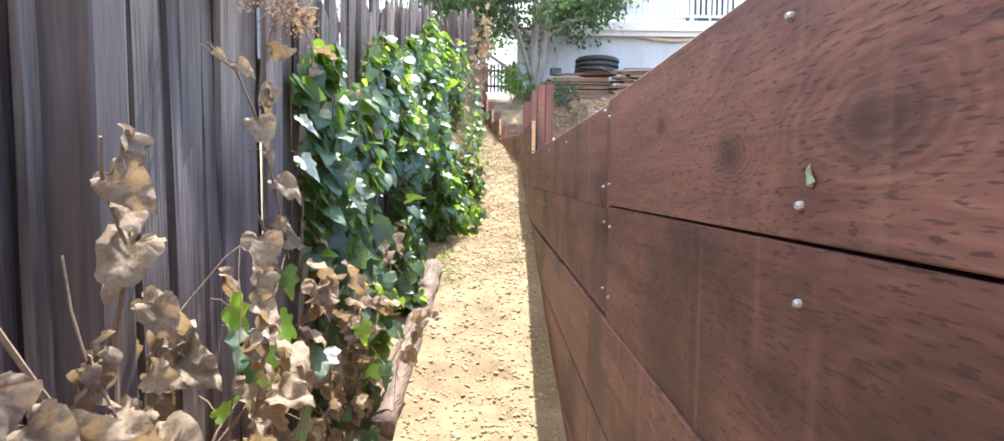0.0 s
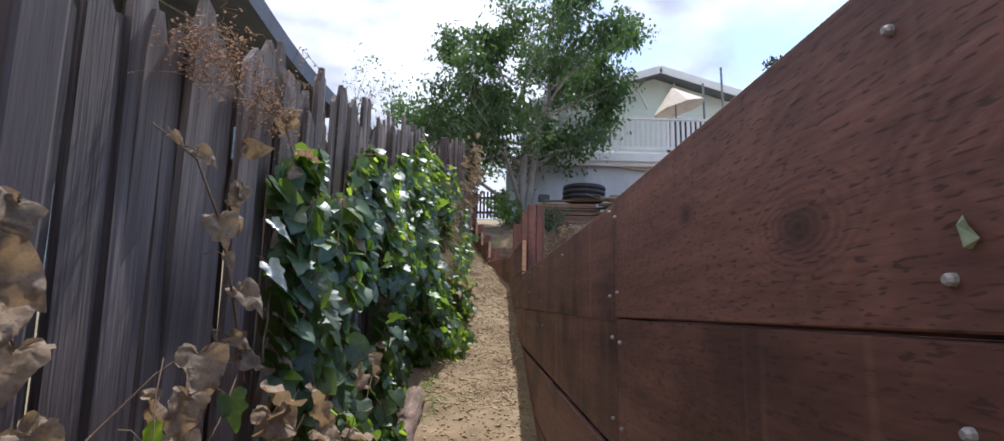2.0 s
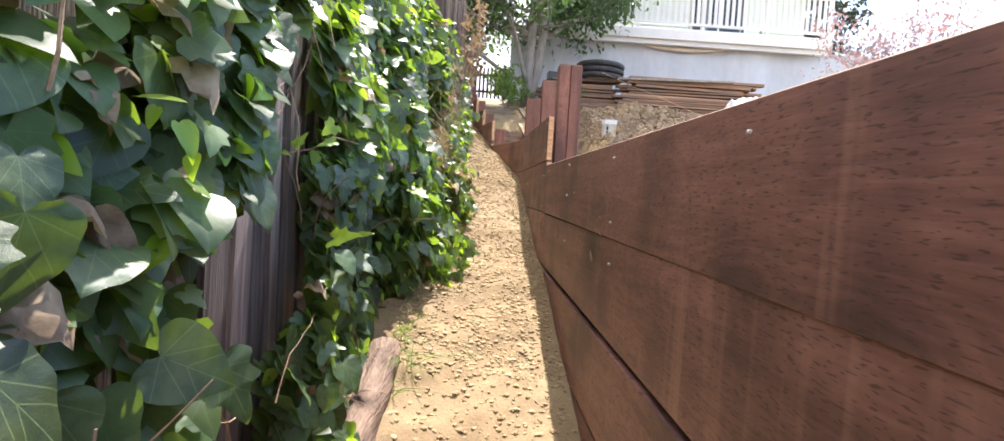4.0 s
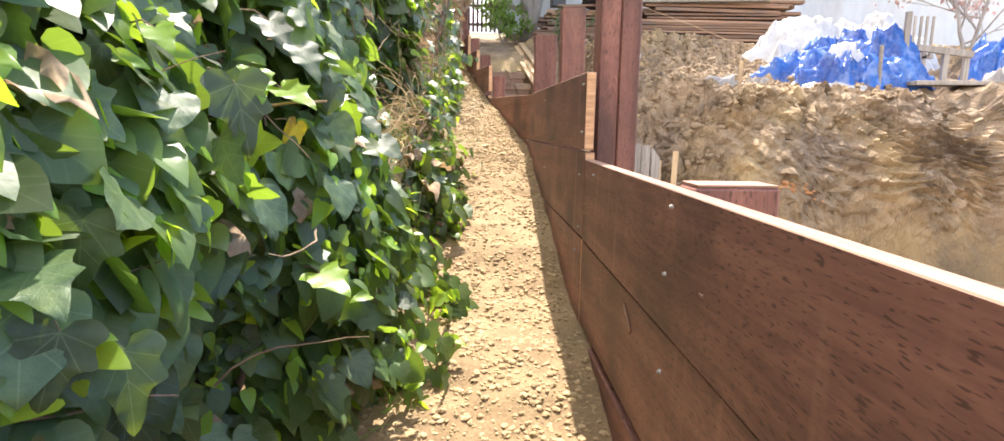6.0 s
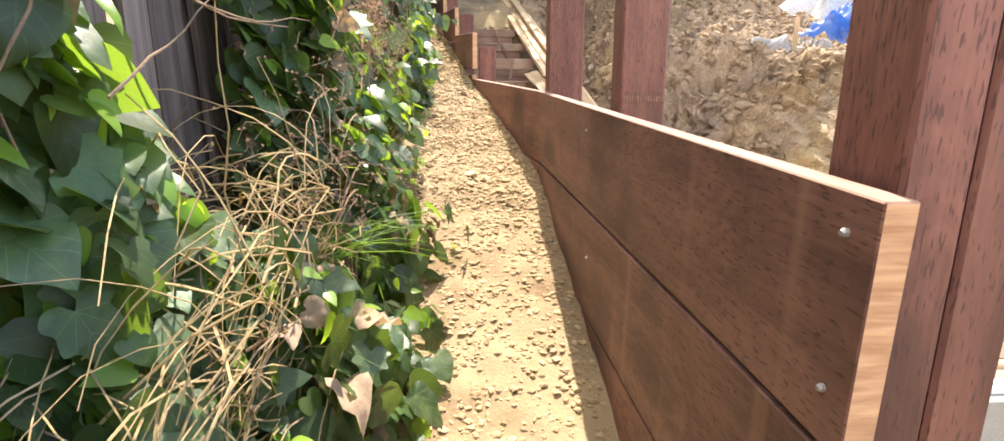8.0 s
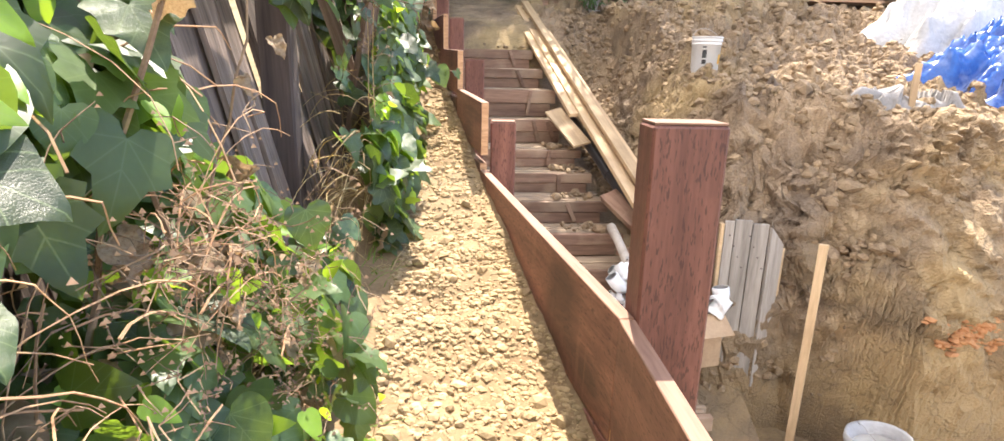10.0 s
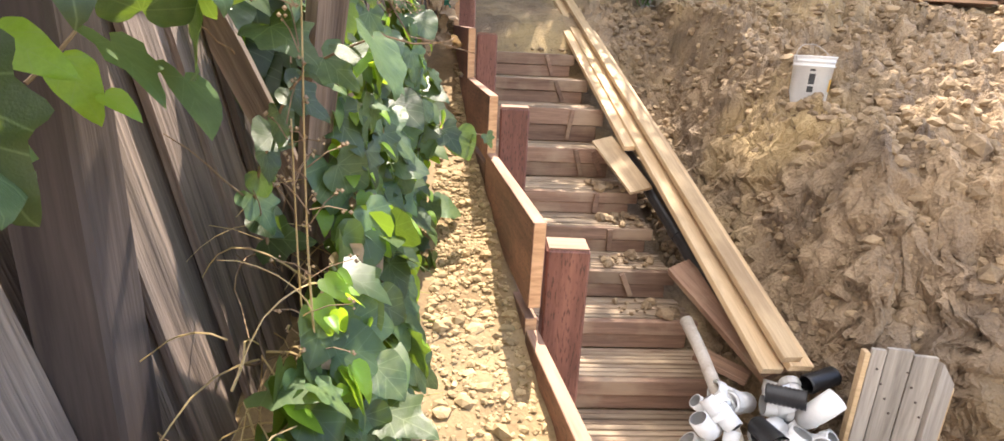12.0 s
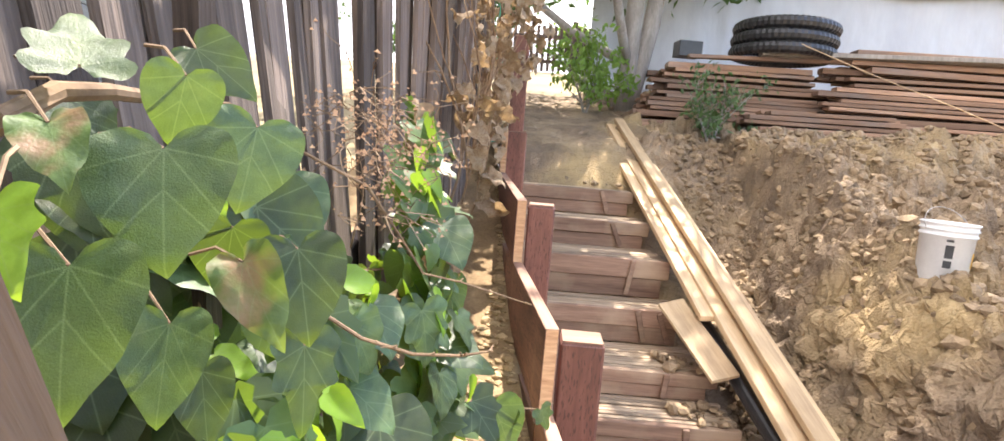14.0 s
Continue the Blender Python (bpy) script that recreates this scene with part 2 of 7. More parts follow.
def add_strata(m):
    """Ochre clay low in the cut, and a net of drying cracks."""
    nt = m.node_tree
    L = nt.links.new
    b = nt.nodes["Principled BSDF"]
    src = b.inputs["Base Color"].links[0].from_socket
    tc = nt.nodes.new("ShaderNodeTexCoord")
    sep = nt.nodes.new("ShaderNodeSeparateXYZ")
    L(tc.outputs["Object"], sep.inputs[0])
    n = nt.nodes.new("ShaderNodeTexNoise")
    n.inputs["Scale"].default_value = 1.6
    n.inputs["Detail"].default_value = 5
    L(tc.outputs["Object"], n.inputs["Vector"])
    ad = nt.nodes.new("ShaderNodeMath")
    ad.operation = "MULTIPLY_ADD"
    ad.inputs[1].default_value = 0.9
    L(n.outputs["Fac"], ad.inputs[0])
    L(sep.outputs["Z"], ad.inputs[2])
    r = ramp_node(nt, [(0.0, (0.8, 0.8, 0.8)), (1.0, (0, 0, 0))])
    mr = nt.nodes.new("ShaderNodeMapRange")
    mr.inputs["From Min"].default_value, mr.inputs["From Max"].default_value = 0.95, 1.5
    L(ad.outputs[0], mr.inputs["Value"])
    L(mr.outputs[0], r.inputs[0])
    mx = nt.nodes.new("ShaderNodeMixRGB")
    L(r.outputs["Color"], mx.inputs["Fac"])
    L(src, mx.inputs["Color1"])
    mx.inputs["Color2"].default_value = (0.35, 0.245, 0.12, 1)
    v = nt.nodes.new("ShaderNodeTexVoronoi")
    v.feature = "DISTANCE_TO_EDGE"
    v.inputs["Scale"].default_value = 6.5
    wp = nt.nodes.new("ShaderNodeMixRGB")
    wp.inputs["Fac"].default_value = 0.4
    L(tc.outputs["Object"], wp.inputs["Color1"])
    n2 = nt.nodes.new("ShaderNodeTexNoise")
    n2.inputs["Scale"].default_value = 3.2
    n2.inputs["Detail"].default_value = 4
    L(tc.outputs["Object"], n2.inputs["Vector"])
    L(n2.outputs["Color"], wp.inputs["Color2"])
    L(wp.outputs[0], v.inputs["Vector"])
    cr = ramp_node(nt, [(0.0, (0.45, 0.45, 0.45)), (0.045, (1, 1, 1))])
    L(v.outputs["Distance"], cr.inputs[0])
    mu = nt.nodes.new("ShaderNodeMixRGB")
    mu.blend_type = "MULTIPLY"
    mu.inputs["Fac"].default_value = 0.35
    # dark grey-brown patches through the paler clay
    n4 = nt.nodes.new("ShaderNodeTexNoise")
    n4.inputs["Scale"].default_value = 1.3
    n4.inputs["Detail"].default_value = 8
    n4.inputs["Roughness"].default_value = 0.65
    L(tc.outputs["Object"], n4.inputs["Vector"])
    r4 = ramp_node(nt, [(0.46, (0, 0, 0)), (0.60, (0.5, 0.5, 0.5))])
    L(n4.outputs["Fac"], r4.inputs[0])
    dk = nt.nodes.new("ShaderNodeMixRGB")
    L(r4.outputs[0], dk.inputs["Fac"])
    L(mx.outputs[0], dk.inputs["Color1"])
    dk.inputs["Color2"].default_value = (0.115, 0.088, 0.068, 1)
    L(dk.outputs[0], mu.inputs["Color1"])
    L(cr.outputs[0], mu.inputs["Color2"])
    L(mu.outputs[0], b.inputs["Base Color"])
    bp = nt.nodes.new("ShaderNodeBump")
    bp.inputs["Strength"].default_value = 0.4
    bp.inputs["Distance"].default_value = 0.02
    L(cr.outputs[0], bp.inputs["Height"])
    L(b.inputs["Normal"].links[0].from_socket, bp.inputs["Normal"])
    L(bp.outputs[0], b.inputs["Normal"])


add_strata(SOIL)
YARD = surface("dry_yard_ground", (0.16, 0.13, 0.07), (0.36, 0.29, 0.17), (0.7, 0.7, 0.7), 14, 0.95, 0.5, 0.03, 0)
IVY = surface("ivy_leaf_green", (0.026, 0.056, 0.026), (0.085, 0.14, 0.052), (16, 16, 16), 120, 0.42, 0.4, 0.003, 0.6, (0.15, 0.2, 0.06), 7.0, 0.3, through_light=(0.3, 0.46, 0.035), island=True, through_share=0.42)
IVY_PIECE = surface("ivy_leaf_green_near", (0.024, 0.05, 0.024), (0.075, 0.122, 0.046), (5, 5, 5), 60, 0.4, 0.45, 0.004, 0.55, (0.14, 0.18, 0.055), 2.2, 0.35, through_light=(0.26, 0.4, 0.035), through_share=0.2)
IVY_SCORCHED = surface("scorched_ivy_leaf", (0.04, 0.08, 0.025), (0.12, 0.19, 0.05), (3, 3, 3), 20, 0.5, 0.4, 0.003, 0.3, (0.27, 0.15, 0.09), 1.6, 0.95, through_light=(0.3, 0.4, 0.05), through_share=0.35)
IVY_YELLOW = surface("yellowed_ivy_leaf", (0.55, 0.36, 0.02), (0.75, 0.58, 0.03), (3, 3, 3), 30, 0.45, 0.3, 0.003, 0.1, (0.2, 0.08, 0.03), 1.9, 0.9, through_light=(0.8, 0.6, 0.03), through_share=0.45)
IVY_PALE = surface("pale_leaf_underside", (0.36, 0.40, 0.33), (0.55, 0.58, 0.50), (5, 5, 5), 40, 0.4, 0.3, 0.003, 0.15, through_light=(0.3, 0.36, 0.15), through_share=0.25)
IVY_YOUNG = surface("young_ivy_leaf", (0.11, 0.25, 0.03), (0.27, 0.44, 0.06), (14, 14, 14), 100, 0.38, 0.2, 0.002, 0.3, through_light=(0.5, 0.72, 0.04), island=True, through_share=0.55)
DEAD_LEAF = surface("dead_ivy_leaf", (0.19, 0.115, 0.07), (0.52, 0.39, 0.255), (14, 14, 14), 120, 0.8, 0.5, 0.004, 0.4, (0.55, 0.45, 0.28), 9.0, 0.5, through_light=(0.3, 0.2, 0.1), island=True)
STEM = surface("dry_vine_stem", (0.14, 0.085, 0.05), (0.34, 0.23, 0.14), (20, 20, 20), 150, 0.9, 0.4, 0.003, 0.2)
STRAW = surface("dry_grass", (0.42, 0.30, 0.15), (0.72, 0.56, 0.31), (9, 9, 9), 60, 0.85, 0.0, 0.002, 0.35, through_light=(0.5, 0.4, 0.15), island=True)
GRASS = surface("green_grass", (0.08, 0.17, 0.03), (0.2, 0.33, 0.07), (9, 9, 9), 60, 0.6, 0.0, 0.002, 0.35, through_light=(0.25, 0.4, 0.05), island=True)
TREE_LEAF = surface("tree_leaf", (0.035, 0.075, 0.028), (0.09, 0.155, 0.06), (9, 9, 9), 80, 0.45, 0.0, 0.002, 0.4, through_light=(0.11, 0.2, 0.04), island=True)
BARK = surface("grey_bark", (0.2, 0.18, 0.16), (0.42, 0.39, 0.36), (9, 9, 2.5), 60, 0.9, 0.6, 0.015, 0.05)
PALE_WOOD = surface("new_lumber", (0.45, 0.30, 0.16), (0.74, 0.55, 0.33), (1.2, 18, 18), 140, 0.75, 0.3, 0.003, 0.2, (0.3, 0.2, 0.12), 2.0, 0.5)
OLD_LUMBER = surface("stacked_old_lumber", (0.15, 0.085, 0.055), (0.38, 0.235, 0.15), (1.0, 18, 18), 120, 0.85, 0.4, 0.004, 0.4, (0.2, 0.17, 0.15), 1.5, 0.6)
# paler than the riser wood: dust, plus sunlight painted into the treads
TREAD_WOOD = surface("dusty_tread_strip", (0.22, 0.158, 0.102), (0.50, 0.385, 0.265), (1.3, 18, 18), 120, 0.85, 0.4, 0.004, 0.3, (0.2, 0.12, 0.08), 3.0, 0.5)
STEP_WOOD = surface("worn_step_wood", (0.14, 0.08, 0.053), (0.32, 0.20, 0.135), (1.3, 18, 18), 120, 0.8, 0.4, 0.004, 0.3, (0.4, 0.3, 0.2), 3.0, 0.6)
GREY_WOOD = surface("grey_form_board", (0.2, 0.18, 0.155), (0.42, 0.38, 0.33), (18, 18, 1.4), 120, 0.85, 0.35, 0.004, 0.2)
WHITE_PAINT = surface("white_paint", (0.7, 0.7, 0.69), (0.82, 0.82, 0.81), (2, 2, 2), 30, 0.5, 0.1, 0.002, 0.04)
PALE_WALL = surface("pale_green_siding", (0.60, 0.66, 0.58), (0.70, 0.75, 0.67), (1.5, 1.5, 1.5), 30, 0.7, 0.1, 0.004, 0.03)
SHEET = surface("white_plastic_sheet", (0.44, 0.47, 0.52), (0.56, 0.59, 0.63), (1, 1, 0.4), 9, 0.4, 0.5, 0.05, 0.03)
GREY_SIDING = surface("grey_blue_siding", (0.26, 0.29, 0.32), (0.36, 0.39, 0.42), (1, 1, 8), 40, 0.7, 0.1, 0.004, 0.05)
ROOF = surface("asphalt_shingle", (0.10, 0.10, 0.105), (0.2, 0.2, 0.2), (6, 6, 6), 60, 0.9, 0.4, 0.01, 0.1)
CANVAS = surface("navy_canvas", (0.045, 0.055, 0.075), (0.09, 0.105, 0.135), (6, 6, 6), 90, 0.8, 0.2, 0.004, 0.05)
BEIGE = surface("beige_canvas", (0.6, 0.5, 0.38), (0.74, 0.63, 0.5), (6, 6, 6), 60, 0.8, 0.1, 0.004, 0.05)
# the greyish-white spots paint sheen streaks into the blue
BLUE_TARP = surface("blue_tarp", (0.011, 0.035, 0.2), (0.03, 0.135, 0.46), (2.2, 2.2, 2.2), 22, 0.26, 0.8, 0.03, 0.05, (0.4, 0.48, 0.62), 5.5, 0.3)
WHITE_TARP = surface("white_plastic_film", (0.38, 0.38, 0.375), (0.58, 0.58, 0.575), (3, 3, 3), 26, 0.35, 0.7, 0.04, 0.05)
GREY_TARP = surface("grey_geotextile", (0.2, 0.19, 0.18), (0.36, 0.34, 0.32), (5, 5, 5), 60, 0.8, 0.5, 0.02, 0.1)
PVC = surface("white_pvc", (0.72, 0.72, 0.7), (0.84, 0.84, 0.82), (6, 6, 6), 60, 0.3, 0.05, 0.001, 0.08)
BLACK_PLASTIC = surface("black_plastic", (0.012, 0.012, 0.013), (0.035, 0.035, 0.037), (9, 9, 9), 90, 0.35, 0.1, 0.002, 0.1)
CONCRETE = surface("grey_concrete", (0.27, 0.27, 0.24), (0.40, 0.40, 0.36), (4, 4, 4), 70, 0.9, 0.25, 0.005, 0.08)
CARDBOARD = surface("brown_cardboard", (0.33, 0.22, 0.13), (0.48, 0.34, 0.21), (6, 6, 6), 60, 0.85, 0.1, 0.002, 0.08)
STEEL = surface("galvanised_steel", (0.3, 0.28, 0.26), (0.48, 0.46, 0.44), (30, 30, 30), 200, 0.6, 0.1, 0.001, 0.1, metal=0.5)
METAL_POLE = surface("grey_green_pole", (0.16, 0.18, 0.17), (0.26, 0.28, 0.27), (9, 9, 3), 60, 0.5, 0.1, 0.001, 0.05, metal=0.4)
ORANGE_CLAY = surface("orange_clay", (0.4, 0.18, 0.075), (0.5, 0.27, 0.125), (9, 9, 9), 60, 0.95, 0.5, 0.01, 0)
CLOD = surface("broken_clods", (0.145, 0.1, 0.062), (0.39, 0.285, 0.17), (9, 9, 9), 70, 0.95, 0.8, 0.01, 0.22, island=True)
INK = surface("printed_black", (0.02, 0.02, 0.02), (0.05, 0.05, 0.05), (9, 9, 9), 60, 0.6, 0.0)
INK_ORANGE = surface("printed_orange", (0.75, 0.38, 0.05), (0.85, 0.48, 0.08), (9, 9, 9), 60, 0.6, 0.0)
LICHEN = surface("pale_green_paint_fleck", (0.22, 0.28, 0.16), (0.42, 0.46, 0.3), (60, 60, 60), 200, 0.9, 0.3, 0.001)
GREEN_NET = surface("green_safety_net", (0.03, 0.3, 0.16), (0.06, 0.42, 0.25), (20, 20, 20), 90, 0.6, 0.0)
WINDOW_GLASS = surface("dark_window_glass", (0.03, 0.035, 0.04), (0.05, 0.055, 0.06), (2, 2, 2), 9, 0.05, 0.0)
RUST_LEAF = surface("purplish_shrub_leaf", (0.26, 0.15, 0.16), (0.52, 0.38, 0.38), (9, 9, 9), 60, 0.6, 0.0, 0.002, 0.3, through_light=(0.4, 0.25, 0.22), island=True)
PINE_LEAF = surface("pine_needles", (0.02, 0.035, 0.018), (0.05, 0.075, 0.035), (9, 9, 9), 60, 0.7, 0.0, 0.002, 0.3, island=True)


# ---- mesh helpers ----
def part(name, data, material, parent=None, label="", m=None):
    """Links a bmesh, a mesh, or (verts, faces) as one object, under parent if given."""
    if isinstance(data, tuple):
        me = bpy.data.meshes.new(name)
        me.from_pydata(data[0], [], data[1])
        me.materials.append(material)
    elif isinstance(data, bmesh.types.BMesh):
        me = bpy.data.meshes.new(name)
        data.to_mesh(me)
        data.free()
        me.materials.append(material)
    else:
        me = data
    ob = new(name, me)
    if m is not None:
        ob.matrix_basis = m
    if parent is not None:
        ob.parent = parent
    if label:
        ob["label"] = label
    return ob


def smooth(ob):
    ob.data.shade_smooth()
    return ob


def empty(name, m, label, category, group="", kind=""):
    e = new(name)
    e.empty_display_size = 0.1
    e.matrix_basis = m
    return tagged(e, label, category, group, kind)


def slab(sx, sy, sz, bevel=0.004, wob=0.0, seed=0):
    """A box on its base centre, with eased and slightly uneven edges."""
    bm = bmesh.new()
    bmesh.ops.create_cube(bm, size=1.0)
    bmesh.ops.scale(bm, vec=(sx, sy, sz), verts=bm.verts)
    if bevel:
        bmesh.ops.bevel(bm, geom=bm.edges[:], offset=bevel, segments=1, affect="EDGES")
    if wob:
        rr = random.Random(seed)
        for v in bm.verts:
            v.co += Vector((rr.uniform(-wob, wob), rr.uniform(-wob, wob), rr.uniform(-wob, wob)))
    return bm


def tube(points, radii, sides=8, caps=True):
    """A tapering round bar along points: (verts, faces)."""
    pts = [Vector(p) for p in points]
    if not hasattr(radii, "__len__"):
        radii = [radii] * len(pts)
    vs, fs = [], []
    up = Vector((0.31, 0.17, 0.93)).normalized()
    for i, p in enumerate(pts):
        d = (pts[min(i + 1, len(pts) - 1)] - pts[max(i - 1, 0)]).normalized()
        a = d.cross(up)
        if a.length < 0.1:
            a = d.cross(Vector((1, 0, 0)))
        a.normalize()
        b = d.cross(a)
        for k in range(sides):
            w = 2 * math.pi * k / sides
            vs.append(p + (a * math.cos(w) + b * math.sin(w)) * radii[i])
    for i in range(len(pts) - 1):
        for k in range(sides):
            q = (k + 1) % sides
            fs.append((i * sides + k, i * sides + q, (i + 1) * sides + q, (i + 1) * sides + k))
    if caps:
        fs.append(tuple(range(sides - 1, -1, -1)))
        fs.append(tuple(range((len(pts) - 1) * sides, len(pts) * sides)))
    return [tuple(v) for v in vs], fs


def lathe(profile, sides=24):
    """A turned shape from (radius, height) pairs."""
    vs = [(r * math.cos(2 * math.pi * k / sides), r * math.sin(2 * math.pi * k / sides), z) for r, z in profile for k in range(sides)]
    fs = [(i * sides + k, i * sides + (k + 1) % sides, (i + 1) * sides + (k + 1) % sides, (i + 1) * sides + k) for i in range(len(profile) - 1) for k in range(sides)]
    return vs, fs


def joined(pieces):
    """Several (verts, faces) as one."""
    vs, fs = [], []
    for v, f in pieces:
        o = len(vs)
        vs.extend(v)
        fs.extend([tuple(i + o for i in q) for q in f])
    return vs, fs


def lattice(x, y, seed):
    """Smooth value noise on arrays, -1 to 1."""
    tab = np.random.default_rng(seed).uniform(-1, 1, (256, 256))
    xi, yi = np.floor(x).astype(int), np.floor(y).astype(int)
    u, v = x - xi, y - yi
    u, v = u * u * (3 - 2 * u), v * v * (3 - 2 * v)
    a, b = tab[xi & 255, yi & 255], tab[(xi + 1) & 255, yi & 255]
    c, d = tab[xi & 255, (yi + 1) & 255], tab[(xi + 1) & 255, (yi + 1) & 255]
    return (a * (1 - u) + b * u) * (1 - v) + (c * (1 - u) + d * u) * v


def fbm(x, y, seed, octaves=4, gain=0.5):
    s, a = 0.0, 1.0
    for o in range(octaves):
        s = s + a * lattice(x * 2**o + 7.3 * o, y * 2**o + 3.1 * o, seed + o)
        a *= gain
    return s


def worley(x, y, seed):
    """Cellular noise on arrays: (distance to the nearest seed point, that cell's own value -1 to 1)."""
    rng = np.random.default_rng(seed)
    jx, jy, val = rng.uniform(0, 1, (64, 64)), rng.uniform(0, 1, (64, 64)), rng.uniform(-1, 1, (64, 64))
    xi, yi = np.floor(x).astype(int), np.floor(y).astype(int)
    best, own = np.full(np.shape(x), 9.0), np.zeros(np.shape(x))
    for a in (-1, 0, 1):
        for b in (-1, 0, 1):
            p, q = (xi + a) & 63, (yi + b) & 63
            d = np.hypot(xi + a + jx[p, q] - x, yi + b + jy[p, q] - y)
            nearer = d < best
            best, own = np.where(nearer, d, best), np.where(nearer, val[p, q], own)
    return best, own


def clod_relief(x, y, seed, cell):
    """Broken clods packed together: each rounded, at its own height, with a cleft round it."""
    wx, wy = 0.35 * fbm(x / cell, y / cell, seed + 1, 2), 0.35 * fbm(x / cell + 9, y / cell, seed + 2, 2)
    d, own = worley(x / cell + wx, y / cell + wy, seed)
    return np.clip(0.62 - d, -0.1, 0.45) + 0.35 * own


def heap_lump(x, y):
    """Relief of the spoil heap."""
    return (0.07 * fbm(x * 2.0, y * 2.0, 40, 3) + 0.05 * np.abs(fbm(x * 4.5, y * 4.5, 44, 3)) + 0.21 * clod_relief(x, y, 71, 0.24) * np.clip(0.6 + fbm(x * 0.9, y * 0.9, 73, 2), 0.15, 1)
            + 0.08 * clod_relief(x, y, 75, 0.09) + 0.018 * fbm(x * 27, y * 27, 49, 2))


def sheet_mesh(xs, ys, zfun, keep=None):
    X, Y = np.meshgrid(xs, ys)
    P = zfun(X, Y)
    if not isinstance(P, tuple):
        P = (X, Y, P)
    vs = np.stack([p.ravel() for p in P], 1)
    nx, ny = len(xs), len(ys)
    fs = []
    for j in range(ny - 1):
        for i in range(nx - 1):
            if keep is None or keep(0.5 * (xs[i] + xs[i + 1]), 0.5 * (ys[j] + ys[j + 1])):
                a = j * nx + i
                fs.append((a, a + 1, a + nx + 1, a + nx))
    return [tuple(v) for v in vs.tolist()], fs


# ---- plan: heights and lines ----
PATH_Y = (-60, -8, -3, 0, 2.4, 3.4, 4.35, 5.06, 5.6, 6.2, 7.15, 8.3, 9.1, 10, 11, 12, 13.3, 14.5, 16, 23, 32, 60)
PATH_Z = (-6, -2.0, -0.8, -0.1, 0.27, 0.5, 0.77, 0.94, 1.053, 1.234, 1.5, 1.8, 2.0, 2.28, 2.58, 2.86, 3.08, 3.2, 3.55, 4.85, 5.4, 5.6)
WALL_Y, WALL_X = (-3, 0.6, 1.7, 2.6, 4.3, 5.3, 7.4, 8.93, 9.7, 10.5, 12.0, 14.0), (0.345, 0.312, 0.284, 0.262, 0.257, 0.247, 0.207, -0.079, -0.212, -0.352, -0.54, -0.63)
FENCE_Y, FENCE_X = (-4, 0.5, 2, 5, 6.8, 7.8, 9.2, 9.9, 11, 12.5, 14.5, 17), (-0.78, -0.76, -0.76, -0.80, -0.79, -0.69, -0.65, -0.73, -0.65, -0.68, -0.9, -1.3)


def path_z(y):
    return np.interp(y, PATH_Y, PATH_Z)


def wall_x(y):
    return float(np.interp(y, WALL_Y, WALL_X))


def fence_x(y):
    return float(np.interp(y, FENCE_Y, FENCE_X))


STAIR_Y, STAIR_Z = (0.0, 8.9, 9.9, 11.6, 13.3, 13.5, 13.9, 14.6, 16, 23, 32, 60), (-0.4, 0.0, 0.5, 1.42, 2.35, 2.62, 2.95, 3.2, 3.55, 4.85, 5.4, 5.6)
TOP_Y, TOP_Z = (9.0, 9.9, 11.0, 11.6, 12.4, 12.9, 14.0, 16, 23, 32, 60), (2.0, 2.12, 2.3, 2.42, 2.72, 2.98, 3.15, 3.58, 4.85, 5.4, 5.6)


def dig_z(x, y):
    """The dug ground to the east of the plank wall: pit floor, cut bank, spoil heap and the slope under the steps."""
    floor = np.where(y < 7.3, -0.45, 0.08) + 0.25 * np.exp(-((x - 1.9) ** 2 + (y - 8.9) ** 2) / 0.1)
    under = np.interp(y, STAIR_Y, STAIR_Z)
    west = x - (1.24 - 0.18 * (y - 10.5)) + 0.07 * fbm(y * 2.1, x * 0.3, 31, 3)
    south = y - (9.17 + 0.42 * np.clip((2.55 - x) / 0.55, 0, 1) + 0.09 * fbm(x * 1.3, y * 0.2 + 5, 33, 3) + 0.02 * np.maximum(x - 3.5, 0))
    s = np.minimum(np.where(west > -1, west, -1), south)
    rise = np.minimum(np.interp(south, (0, 0.05, 0.11, 0.18, 0.33, 0.52, 0.72, 0.97, 1.6), (0.0, 0.4, 0.8, 1.15, 1.42, 1.68, 1.95, 2.3, 6.0)),
                      np.interp(west, (0, 0.06, 0.14, 0.26, 0.45, 0.66, 0.86, 1.5), (0.0, 0.42, 0.85, 1.2, 1.65, 2.08, 2.45, 6.0)))
    top = np.interp(y, TOP_Y, TOP_Z) + 0.15 * np.exp(-((x - 3.0) ** 2 + (y - 13.0) ** 2) / 1.4)
    bank = np.where(s > 0, np.minimum(floor + rise, top), floor)
    z = np.maximum(bank, np.where(x < 1.7, under, -9))
    return np.maximum(z, np.where(y > 13.2, under, -9)), s, top
